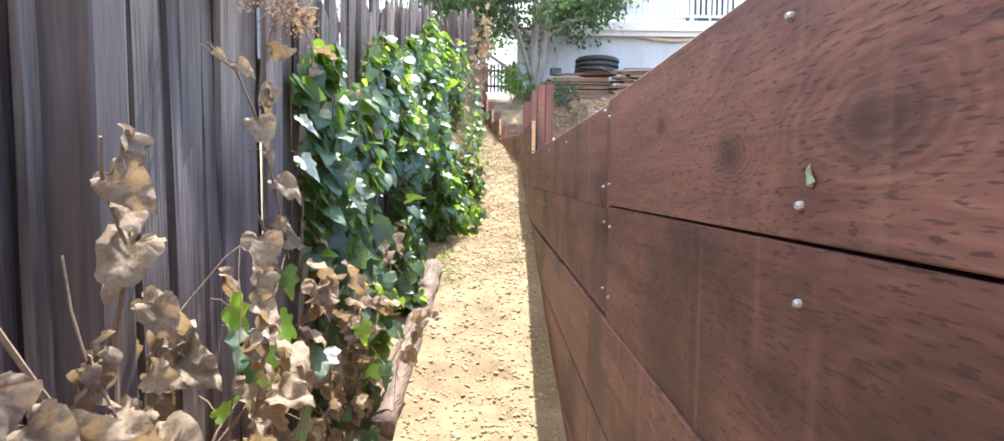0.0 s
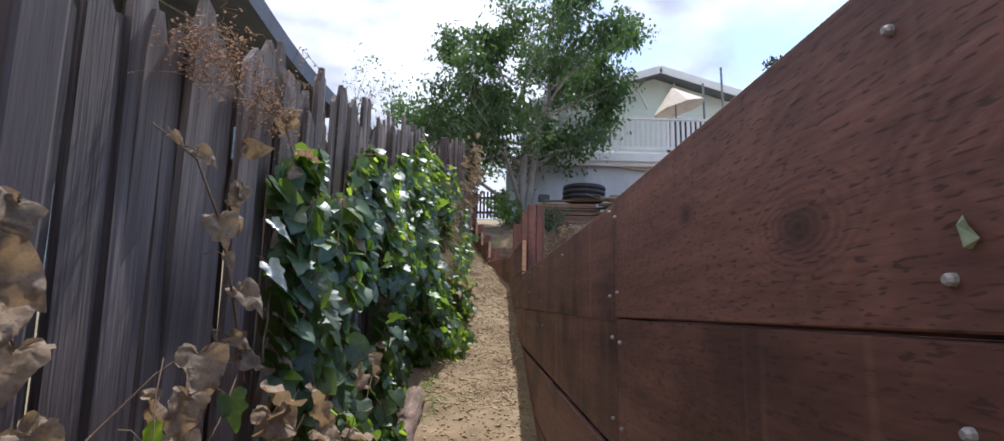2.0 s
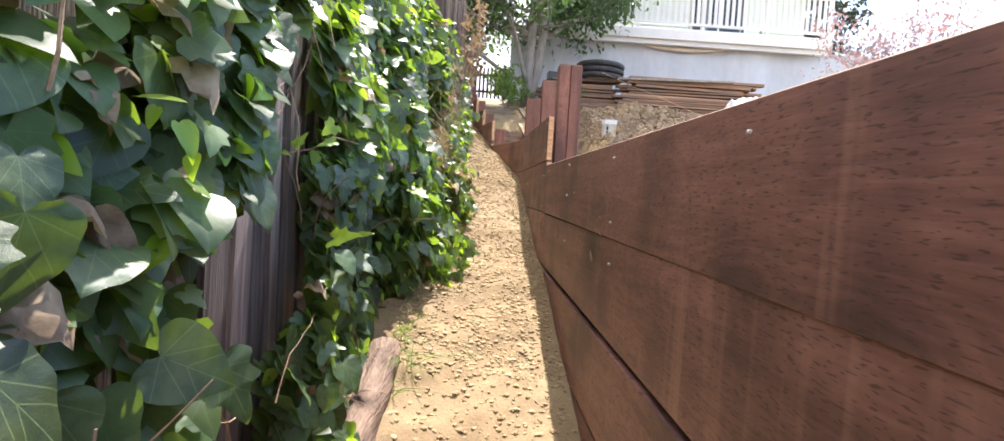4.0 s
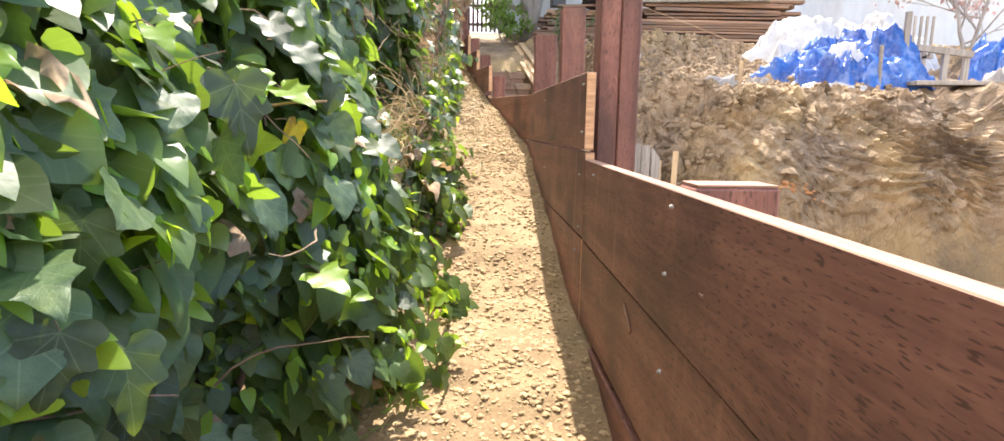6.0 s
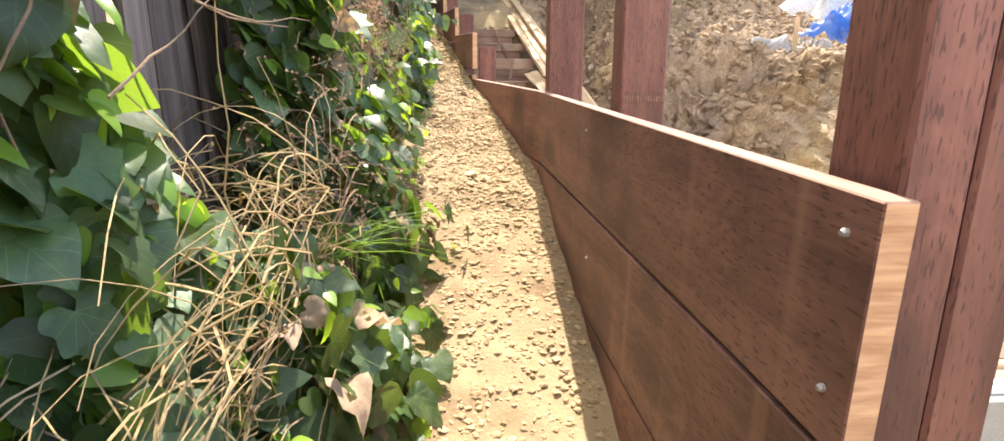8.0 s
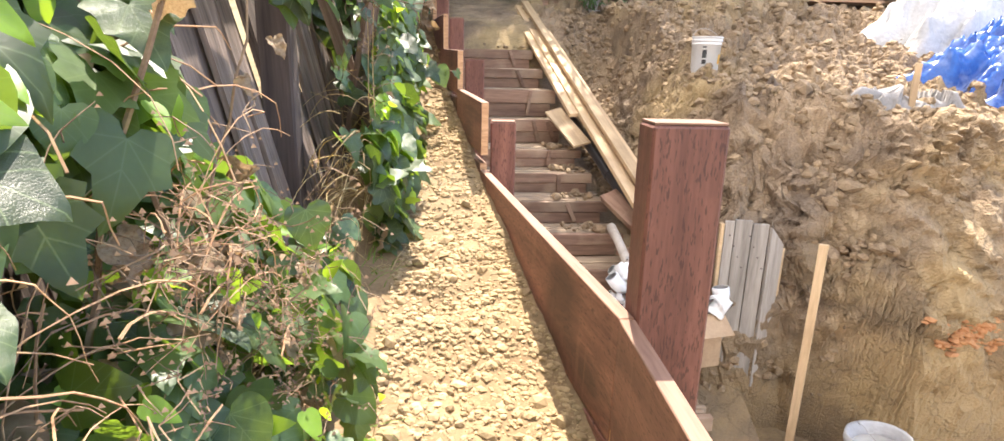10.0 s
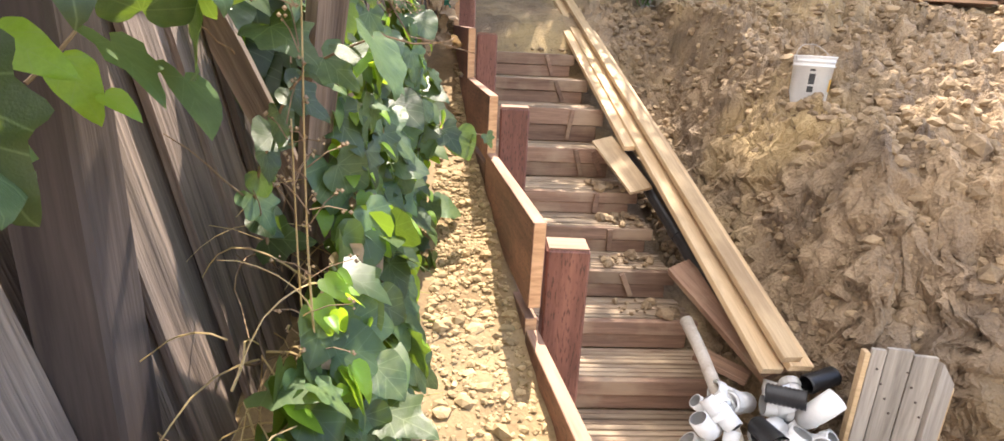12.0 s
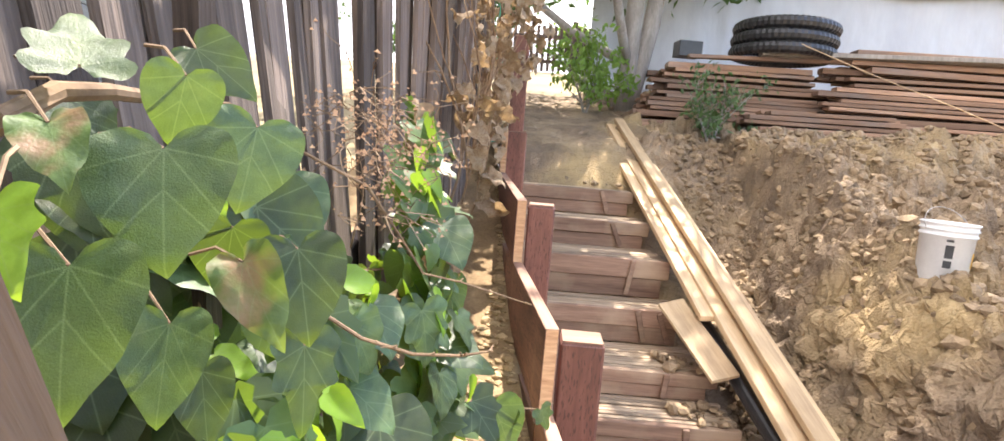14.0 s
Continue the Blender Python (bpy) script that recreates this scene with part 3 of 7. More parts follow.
# ---- ground ----
def pathway():
    xs = np.arange(-1.25, 0.50, 0.022)
    ys = np.concatenate([np.arange(-3, 1.5, 0.08), np.arange(1.5, 11.5, 0.024), np.arange(11.5, 14.3, 0.05)])

    def z(X, Y):
        wx = np.interp(Y, WALL_Y, WALL_X)
        fx = np.interp(Y, FENCE_Y, FENCE_X)
        mid = 0.5 * (wx + fx)
        Xc = np.minimum(X, wx + 0.02)
        h = path_z(Y) + 0.025 * fbm(Xc * 1.6, Y * 1.6, 3, 3) + 0.012 * fbm(Xc * 9, Y * 9, 5, 3)
        h = h + 0.006 * np.maximum(fbm(Xc * 22, Y * 22, 8, 2), 0) * (Y > 3.5)
        h = h + 0.10 * np.clip((mid + 0.02 - Xc) / 0.4, 0, 1)
        return Xc, Y, h

    ob = part("path", sheet_mesh(xs, ys, z), DIRT)
    smooth(ob)
    return tagged(ob, "narrow uphill footpath of straw-coloured dry dirt", "path", kind="structure")


def excavation():
    xs = np.concatenate([np.arange(-0.75, 0.9, 0.07), np.arange(0.9, 2.3, 0.0105), np.arange(2.3, 5.2, 0.028), np.arange(5.2, 9.3, 0.09)])
    ys = np.concatenate([np.arange(-3, 7.0, 0.25), np.arange(7.0, 9.05, 0.05), np.arange(9.05, 9.95, 0.0055), np.arange(9.95, 10.1, 0.02), np.arange(10.1, 13.6, 0.024), np.arange(13.6, 17.2, 0.07)])

    def z(X, Y):
        h, s, top = dig_z(X, Y)
        wx = np.interp(Y, WALL_Y, WALL_X) + 0.045
        Xc = np.maximum(X, wx)
        on = np.clip(s / 0.12, 0, 1)
        high = np.clip((s - 0.1) / 0.2, 0, 1) * np.where(X > 2.3, np.clip((s - 0.4) / 0.3, 0, 1), 1)
        # lumps on top, bucket-tooth scars and cracks on the cut face
        lump = heap_lump(X, Y)
        h = h + lump * (0.25 + 0.75 * high) * np.clip(on + 0.25 + (Y > 13.4) * 0.4, 0, 1)
        up = h
        # ledges left by the digger: each swells outwards and breaks off to a flat shelf
        phase = up / 0.17 + X * 3.0 + 2.6 * fbm(X * 0.8, up * 1.1, 51, 3)
        tooth = (phase - np.floor(phase)) ** 1.4 * np.clip((10.0 - Y) / 0.2, 0, 1)
        strength = np.clip((up - 0.85) / 0.35, 0, 1) * np.clip(0.55 + 0.6 * fbm(X * 1.1, up * 1.4, 53, 2), 0.1, 1.1)
        cracks = np.abs(fbm(X * 4.2, up * 4.2, 55, 3))
        face = on * (1 - 0.7 * np.clip((s - 0.75) / 0.25, 0, 1)) * (X > 1.6)
        push = face * (0.16 * tooth * strength + 0.09 * np.minimum(cracks, 0.45) + 0.06 * clod_relief(X, up, 57, 0.16) + 0.03 * fbm(X * 11, up * 11, 58, 3))
        side = on * np.clip(1 - (s - 0.5) / 0.4, 0, 1) * (X <= 2.1) * (Y > 9.6)
        Xc = Xc - side * (0.08 * np.minimum(np.abs(fbm(Y * 4, up * 4, 61, 3)), 0.5) + 0.075 * clod_relief(Y, up, 66, 0.19) + 0.045 * clod_relief(Y, up, 68, 0.075) + 0.02 * fbm(Y * 26, up * 26, 64, 3))
        return Xc, Y - push, h

    ob = part("excavated_bank", sheet_mesh(xs, ys, z), SOIL)
    return tagged(ob, "freshly dug brown clay pit with a scarred, cracked bank", "ground", kind="structure")


def far_ground():
    xs = np.array([-1500, -500, -200, -80, -40, -20, -12, -8, -5, -3, -1.24, -0.7, 2, 5, 9.2, 14, 22, 40, 80, 200, 500, 1500], float)
    ys = np.array([-1500, -400, -120, -60, -30, -15, -8, -5, -2.95, 0, 2.4, 4.35, 6.2, 8.3, 10, 12, 13.3, 14.2, 15, 17.1, 20, 23, 27, 32, 45, 60, 120, 400, 1500], float)

    def z(X, Y):
        return path_z(Y) + np.where(Y < 14.2, -0.02, 0.0) + 0.06 * fbm(X * 0.4, Y * 0.4, 77, 2) * (np.abs(X) > 1.5) * (Y < 40)

    keep = lambda x, y: not ((-1.24 < x < 9.2 and -2.95 < y < 14.2) or (-0.7 < x < 9.2 and 14.2 < y < 17.1))
    return tagged(part("ground", sheet_mesh(xs, ys, z, keep), YARD), "dry bare hillside ground between the yards", "ground", kind="structure")


pathway()
excavation()
far_ground()


# ---- plank retaining wall with posts ----
def course(y0, y1, top, height, thick, bolts=(), name="retaining_board", end=True, lift=0.0, wood=None, inset=0.0):
    """One horizontal board of the wall between two stations, long axis on its own X."""
    a, b = Vector((wall_x(y0), y0, top - height)), Vector((wall_x(y1), y1, top - height + lift))
    d = (b - a)
    n = d.length
    yaw = math.atan2(d.y, d.x)
    m = pose((a.x + b.x) / 2, (a.y + b.y) / 2, (a.z + b.z) / 2, 0, -math.degrees(math.atan2(lift, n)), math.degrees(yaw)) @ pose(0, -thick / 2 - inset, height / 2)
    ob = part(name, slab(n - 0.004, thick, height - 0.005, 0.002), wood or STAIN, wall, m=m)
    me = ob.data
    me.materials.append(STAIN_EDGE)
    me.materials.append(CUT_END)
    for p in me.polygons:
        # sunlight on the top faces is put into the colour as paler stain
        if p.normal.z > 0.6 and sunlit_top:
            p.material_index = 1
        elif end and p.normal.x < -0.9:
            p.material_index = 2
    for (by, bz) in bolts:
        t = (by - y0) / (y1 - y0)
        part("bolt_head", tube([(0, 0, 0), (0, 0.004, 0), (0, 0.007, 0)], [0.005, 0.0048, 0.003], 8), STEEL, ob, m=pose((t - 0.5) * n, thick / 2, bz - top + height / 2))
    return ob


wall = empty("wall_east", pose(0, 0, 0), "stepped retaining wall of red-brown stained horizontal planks", "retaining wall", kind="structure")
T = 0.035
sunlit_top = False
for top in (0.355, 0.665, 0.975):
    course(-2.6, 1.9, top - 0.004, 0.306, T)
    course(1.9, 5.3, top - 0.004, 0.306, T)
course(5.3, 7.42, 0.985, 0.31, T)
# unseen strip added behind the seam to stop light coming through the gap
course(5.3, 7.42, 1.35, 0.08, 0.012, name="backing_strip", inset=0.0365)
course(5.31, 7.42, 1.69, 0.058, 0.03, name="filler_strip", inset=0.003)
course(7.42, 8.95, 1.70, 0.068, 0.03, name="filler_strip", inset=0.003)
# more added strips, hidden behind the boards, that keep the seams dark
course(7.42, 9.25, 1.335, 0.08, 0.012, name="backing_strip", inset=0.0365)
course(-2.6, 5.3, 1.34, 0.08, 0.012, name="backing_strip", inset=0.0365)
course(-2.6, 5.3, 1.015, 0.08, 0.012, name="backing_strip", inset=0.0405)
course(-2.6, 5.3, 0.70, 0.08, 0.012, name="backing_strip", inset=0.0365)
course(-2.6, 1.66, 1.3085, 0.328, T, [(0.647, 1.246), (1.615, 1.252), (1.612, 1.06)], lift=-0.018, inset=0.004)
course(1.66, 5.3, 1.289, 0.31, T, [(1.70, 1.242), (1.70, 1.05), (3.46, 1.21), (4.36, 1.20)], lift=0.018, inset=0.004)
course(5.3, 7.42, 1.315, 0.325, T, [(5.4, 1.25), (6.4, 1.2)])
sunlit_top = True
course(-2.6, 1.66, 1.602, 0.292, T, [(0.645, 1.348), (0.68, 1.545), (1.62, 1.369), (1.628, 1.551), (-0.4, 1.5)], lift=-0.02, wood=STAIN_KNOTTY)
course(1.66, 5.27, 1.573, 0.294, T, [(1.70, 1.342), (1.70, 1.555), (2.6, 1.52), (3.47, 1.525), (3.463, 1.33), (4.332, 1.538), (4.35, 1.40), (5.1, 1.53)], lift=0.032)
sunlit_top = False
course(5.27, 7.42, 1.63, 0.313, T, [(5.357, 1.542), (5.348, 1.35), (6.4, 1.5)])
course(7.42, 9.25, 1.30, 0.3, T)
course(7.42, 9.25, 1.63, 0.325, T, [(8.9, 1.5)])
sunlit_top = True
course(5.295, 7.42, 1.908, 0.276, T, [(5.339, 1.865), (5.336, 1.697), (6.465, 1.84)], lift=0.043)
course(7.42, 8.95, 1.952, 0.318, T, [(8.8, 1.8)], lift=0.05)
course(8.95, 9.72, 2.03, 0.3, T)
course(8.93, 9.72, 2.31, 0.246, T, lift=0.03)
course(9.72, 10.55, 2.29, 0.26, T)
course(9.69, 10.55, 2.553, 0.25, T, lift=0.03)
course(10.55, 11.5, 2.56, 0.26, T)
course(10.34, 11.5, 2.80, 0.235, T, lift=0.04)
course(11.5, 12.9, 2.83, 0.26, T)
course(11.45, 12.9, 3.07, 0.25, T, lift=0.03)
part("paint_fleck", slab(0.010, 0.002, 0.02, 0, 0.003, 5), LICHEN, wall, "pale green fleck of paint", m=pose(0.2968, 0.628, 1.362, 0, 20, 90))

for y, z, ln, ht, tilt in ((3.707, 1.214, 0.05, 0.014, 38), (4.622, 1.239, 0.09, 0.012, 30), (3.602, 1.353, 0.02, 0.008, 20), (4.16, 1.435, 0.016, 0.006, 0), (3.58, 1.30, 0.012, 0.006, 50), (3.35, 1.42, 0.014, 0.005, 10), (0.5, 1.42, 0.012, 0.008, 30)):
    part("scuff", slab(0.003, ln, ht, 0.0008, 0.0012, int(y * 100)), STAIN_EDGE, wall, "pale splintered scuff", m=pose(wall_x(y) - 0.0002, y, z, tilt))


def wall_post(x0, x1, y, base, top, deep=0.1, double=False):
    """A post behind the planks, front face at y; cut top in the paler, sunlit colour."""
    e = empty("wall_post", pose((x0 + x1) / 2, y + deep / 2, base), "tall red-brown stained timber post bolted behind the wall planks", "post", "posts of the plank wall")
    w, h = x1 - x0, top - base
    if double:
        for k in (-1, 1):
            part("upright", slab(w / 2 - 0.002, deep, h, 0.005), STAIN_UP, e, m=pose(k * w / 4, 0, h / 2))
    else:
        part("upright", slab(w, deep, h, 0.006), STAIN_UP, e, m=pose(0, 0, h / 2))
    part("cut_top", slab(w - 0.008, deep - 0.008, 0.004, 0), STAIN_EDGE, e, m=pose(0, 0, h + 0.003))
    return e


STAIN_UP = surface("stained_upright", (0.115, 0.042, 0.03), (0.27, 0.112, 0.078), (16, 16, 1.2), 130, 0.6, 0.35, 0.004, 0.2, (0.045, 0.02, 0.016), 2.2, 0.6)
add_knots(STAIN_UP, "z", (0.05, 0.02, 0.016))
for y, top in ((-0.45, 1.58), (0.6, 1.57), (1.61, 1.565), (2.56, 1.57)):
    wall_post(wall_x(y) + 0.046, wall_x(y) + 0.24, y, -0.6, top)
wall_post(0.306, 0.46, 3.42, -0.6, 1.6)
wall_post(0.297, 0.462, 4.32, -0.5, 1.6)
wall_post(0.298, 0.446, 5.34, -0.45, 2.237, 0.12, True)
wall_post(0.296, 0.424, 6.40, -0.45, 2.345)
wall_post(0.238, 0.392, 7.40, 0.0, 2.36)
wall_post(-0.032, 0.085, 8.985, 0.0, 2.214)
wall_post(-0.166, -0.055, 9.73, 0.5, 2.503)
wall_post(-0.285, -0.188, 10.38, 1.0, 2.775)
wall_post(-0.47, -0.34, 11.5, 1.6, 3.06)
wall_post(-0.53, -0.41, 12.95, 2.3, 3.84)


stamp = empty("grade_stamp", pose(0.31, 6.3985, 1.955), "faint pale stamped marks on the timber post", "stamp")
for k in range(16):
    part("stamp_bar", slab(0.003 + 0.002 * (k % 3 == 0), 0.001, 0.016, 0), STAIN_EDGE, stamp, m=pose(0.0075 * k, 0, 0))


# ---- board fence ----
def picket(w, h, t, seed):
    """A rough vertical board with a worn, pointed or broken top and wavy edges."""
    rr = random.Random(seed)
    rows = 9
    tip = rr.choice((0.3, 0.5, 0.6, 0.45, 0.7))
    vs = []
    bend = rr.uniform(-0.012, 0.012)
    for i in range(rows):
        f = i / (rows - 1)
        z = h * f if i < rows - 1 else h
        if i == rows - 2:
            z = h - rr.uniform(0.03, 0.11)
        l, r = -w / 2 + rr.uniform(-0.003, 0.003), w / 2 + rr.uniform(-0.003, 0.003)
        if i == rows - 1:
            c = (tip - 0.5) * w
            l, r = c - w * rr.uniform(0.1, 0.3), c + w * rr.uniform(0.1, 0.3)
        o = bend * math.sin(f * 3.1)
        vs += [(l + o, -t / 2, z), (r + o, -t / 2, z + (rr.uniform(-0.02, 0.02) if i == rows - 1 else 0)), (r + o, t / 2, z), (l + o, t / 2, z)]
    fs = []
    for i in range(rows - 1):
        a, b = i * 4, i * 4 + 4
        for k in range(4):
            q = (k + 1) % 4
            fs.append((a + k, a + q, b + q, b + k))
    fs += [(3, 2, 1, 0), (rows * 4 - 4, rows * 4 - 3, rows * 4 - 2, rows * 4 - 1)]
    return vs, fs


def lean(y):
    """How far the old stretch of fence has fallen away from the path."""
    return float(np.interp(y, (6.2, 7.4, 8.9, 10.5), (0, 1, 1, 0)))


def fence_run():
    rr = random.Random(11)
    fence = empty("fence_west", pose(0, 0, 0), "tall weathered grey-brown fence of rough upright boards", "fence", kind="structure")
    y, n = -3.2, 0
    while y < 16.5:
        w = rr.uniform(0.075, 0.13)
        yc = y + w / 2
        slope = math.degrees(math.atan2(fence_x(yc + 0.3) - fence_x(yc - 0.3), 0.6))
        back = (n % 2) * 0.022
        h = 1.93 + rr.uniform(-0.13, 0.1)
        if 8.0 < yc < 10.2:
            h -= 0.05
        m = pose(fence_x(yc) - back, yc, float(path_z(yc)) - 0.02, -13.0 * lean(yc) + rr.uniform(-1.2, 1.2), rr.uniform(-0.8, 0.8), 90 - slope + rr.uniform(-2.5, 2.5))
        part("fence_board", picket(w, h, 0.018, 100 + n), FENCE, fence, m=m)
        y += w * 0.84 + rr.uniform(0.0, 0.003) if n % 9 == 2 else w * rr.uniform(0.58, 0.76)
        n += 1
    for a, b in ((-3.2, 1.0), (1.0, 4.0), (4.0, 7.0), (7.0, 10.0), (10.0, 13.0), (13.0, 16.5)):
        for hgt in (0.35, 1.45):
            p, q = Vector((fence_x(a) - 0.075, a, float(path_z(a)) + hgt)), Vector((fence_x(b) - 0.075, b, float(path_z(b)) + hgt))
            d = q - p
            part("fence_rail", slab(d.length, 0.04, 0.085, 0.004), POST_OLD, fence, m=Matrix.Translation((p + q) / 2) @ d.to_track_quat("X", "Z").to_matrix().to_4x4())
    for yy in (-1.6, 1.06, 3.4, 5.8, 8.3, 10.8, 13.2, 15.6):
        h = 1.98
        part("fence_post", slab(0.1, 0.1, h, 0.006, 0.003, int(yy * 10)), POST_OLD, fence, m=pose(fence_x(yy) + (0.035 if yy == 1.06 else -0.08), yy, float(path_z(yy)) + h / 2 - 0.05, 1.0, 0.6, 3))
    return fence


fence_run()


# ---- timber steps ----
STEPS = ((13.3, 2.664), (12.87, 2.45), (12.43, 2.24), (12.1, 1.96), (11.62, 1.725), (11.28, 1.56), (10.93, 1.385), (10.6, 1.2), (10.25, 1.02), (9.9, 0.84), (9.55, 0.66), (9.2, 0.48))


def stair_right(y):
    return 0.575 + (13.3 - y) * 0.185


def stair_left(y):
    return wall_x(y) + 0.2


def timber_steps():
    rr = random.Random(4)
    flight = empty("stairs", pose(0, 0, 0), "rough outdoor steps built up from stacked red-brown lumber", "stairs", kind="structure")
    for i, (y, z) in enumerate(STEPS):
        back = STEPS[i - 1][0] if i else y + 0.3
        x0, x1 = stair_left(y), stair_right(y)
        w, turn = x1 - x0, 8.5
        below = STEPS[i + 1][1] if i + 1 < len(STEPS) else z - 0.2
        m = pose((x0 + x1) / 2, y, z, 0, 0, turn * 0.25)
        # riser: two stacked boards, the lower one set back
        h = (z - below) / 2
        part("riser_board", slab(w, 0.045, h - 0.004, 0.004, 0.0015, i), STEP_WOOD, flight, m=m @ pose(rr.uniform(-0.01, 0.01), 0.022, -h / 2))
        part("riser_board", slab(w * 0.95, 0.045, h - 0.002, 0.004, 0.0015, i + 50), STEP_WOOD, flight, m=m @ pose(-0.02, 0.034, -h * 1.5))
        # tread: narrow strips on edge running across
        depth = back - y
        n = max(5, int(depth / 0.046))
        for k in range(n):
            yy = 0.05 + (depth + 0.02 - 0.05) * (k + 0.5) / n
            sw = w * rr.uniform(0.93, 1.0)
            part("tread_strip", slab(sw, (depth - 0.03) / n - 0.011, 0.05, 0.003, 0.001, i * 20 + k), TREAD_WOOD, flight, m=m @ pose((w - sw) * rr.uniform(-0.5, 0.2), yy, -0.027 + rr.uniform(-0.005, 0.004)))
        # cleats on the riser
        for cx in ((0.22, 0.34) if i == 3 else (0.22,)) if i < 7 else ():
            part("cleat", slab(0.035, 0.02, (z - below) * 0.9, 0.003), STEP_WOOD, flight, m=m @ pose(cx * w / 0.9, -0.012, -(z - below) * 0.48, 0, rr.uniform(-25, 10)))
    return flight


timber_steps()


def plank(name, p, q, w, t, material, label, category, group="", roll=0.0, bevel=0.003):
    """A loose board from p to q, its own X along it; one mesh."""
    p, q = Vector(p), Vector(q)
    d = q - p
    ob = part(name, slab(d.length, w, t, bevel, 0.001, int(w * 1e4)), material, m=Matrix.Translation((p + q) / 2) @ d.to_track_quat("X", "Z").to_matrix().to_4x4() @ pose(0, 0, 0, roll))
    return tagged(ob, label, category, group)


for k, (dx, dz, w, ln) in enumerate(((0.0, 0.0, 0.135, 1.0), (-0.135, -0.02, 0.115, 0.99), (-0.05, 0.045, 0.10, 1.02), (-0.235, -0.035, 0.085, 0.62))):
    top = Vector((0.61, 14.75, 3.30)) + Vector((dx * 0.9, 0, dz))
    bot = Vector((1.33, 9.95, 1.315)) + Vector((dx, 0, dz))
    if ln < 0.9:
        bot = top + (bot - top) * 0.62
        top = top + (bot - top) * 0.12
    plank("long_plank", top, bot, w, 0.04, PALE_WOOD, "long pale weathered plank laid slantwise over the steps", "plank", "planks leaning along the steps", roll=-6 + 3 * k)
plank("short_board", (0.66, 12.0, 2.06), (0.86, 11.42, 1.80), 0.17, 0.025, PALE_WOOD, "short dusty board lying across the step edge", "board", roll=14)
plank("dark_timber", (0.99, 10.84, 1.47), (1.29, 10.08, 1.2), 0.15, 0.06, STEP_WOOD, "short dusty red-brown timber offcut leaning on the steps", "timber", roll=24)
plank("dark_timber", (0.98, 10.34, 1.16), (1.2, 10.16, 1.12), 0.12, 0.03, OLD_LUMBER, "short brown board end lying on the steps", "timber", roll=4)


def drain_pipe():
    a, b = Vector((0.86, 12.0, 1.97)), Vector((1.18, 10.45, 1.33))
    e = empty("drain_pipe", Matrix.Translation(a), "black plastic drain pipe lying under the planks", "pipe")
    part("pipe", tube([(0, 0, 0), (b - a) * 0.5, b - a], 0.047, 16), BLACK_PLASTIC, e)
    part("coupling", tube([(b - a) * 0.55, (b - a) * 0.6], 0.053, 16), BLACK_PLASTIC, e)


drain_pipe()


def pale_branch():
    pts = [(0.925, 10.42, 1.315), (0.945, 10.2, 1.245), (0.955, 9.95, 1.155), (0.985, 9.75, 1.06), (0.99, 9.6, 0.98)]
    ob = smooth(part("branch", tube(pts, [0.036, 0.032, 0.034, 0.028, 0.024], 9), WHITE_PAINT))
    ob.data.materials[0] = surface("peeling_pale_bark", (0.45, 0.38, 0.3), (0.7, 0.64, 0.55), (14, 14, 14), 90, 0.9, 0.5, 0.004)
    tagged(ob, "pale stripped branch resting on the steps", "branch")


pale_branch()


def fittings_box():
    """An open carton of white pipe fittings."""
    box = empty("cardboard_box", pose(1.13, 9.64, 0.66, 0, 0, 14), "open brown cardboard box full of pipe fittings", "box")
    for x, y, sx, sy in ((0, -0.2, 0.56, 0.006), (0, 0.2, 0.56, 0.006), (-0.28, 0, 0.006, 0.4), (0.28, 0, 0.006, 0.4)):
        part("side_panel", slab(sx, sy, 0.36, 0.001), CARDBOARD, box, m=pose(x, y, 0.18))
    part("bottom_panel", slab(0.55, 0.39, 0.006, 0.001), CARDBOARD, box, m=pose(0, 0, 0.004))
    part("flap", slab(0.56, 0.16, 0.006, 0.001), CARDBOARD, box, m=pose(0, -0.25, 0.31, 38))


def fitting(m, r=0.035, ln=0.12, bent=False):
    e = empty("pipe_fitting", m, "short white plastic pipe fitting in the box", "pipe fitting", "pipe fittings in the box")
    pts = [(0, 0, 0), (0, 0, ln * 0.5), (0, 0, ln)] if not bent else [(0, 0, 0), (0, 0, ln * 0.45), (0, ln * 0.12, ln * 0.68), (0, ln * 0.34, ln * 0.85), (0, ln * 0.7, ln * 0.92)]
    n = len(pts)
    outer, inner = tube(pts, r, 14, False), tube(pts, r * 0.86, 14, False)
    ring = [(14 * (n - 1) + k, 14 * (n - 1) + (k + 1) % 14, 14 * n + 14 * (n - 1) + (k + 1) % 14, 14 * n + 14 * (n - 1) + k) for k in range(14)] + [(k, 14 * n + k, 14 * n + (k + 1) % 14, (k + 1) % 14) for k in range(14)]
    body = joined([outer, inner])
    smooth(part("body", (body[0], body[1] + ring), PVC, e))
    d = Vector(pts[1]) - Vector(pts[0])
    part("socket", joined([tube([pts[0], Vector(pts[0]) + d * 0.5], r * 1.14, 14, False)]), PVC, e)
    return e


fittings_box()
rf = random.Random(8)
for k in range(38):
    x, y = rf.uniform(0.82, 1.38), rf.uniform(9.48, 9.98)
    fitting(pose(x, y, 0.96 + rf.uniform(0.0, 0.18) + 0.12 * (y > 9.75), rf.uniform(30, 150), rf.uniform(-40, 40), rf.uniform(0, 360)), rf.choice((0.036, 0.045, 0.052)), rf.uniform(0.1, 0.19), k % 3 == 0)
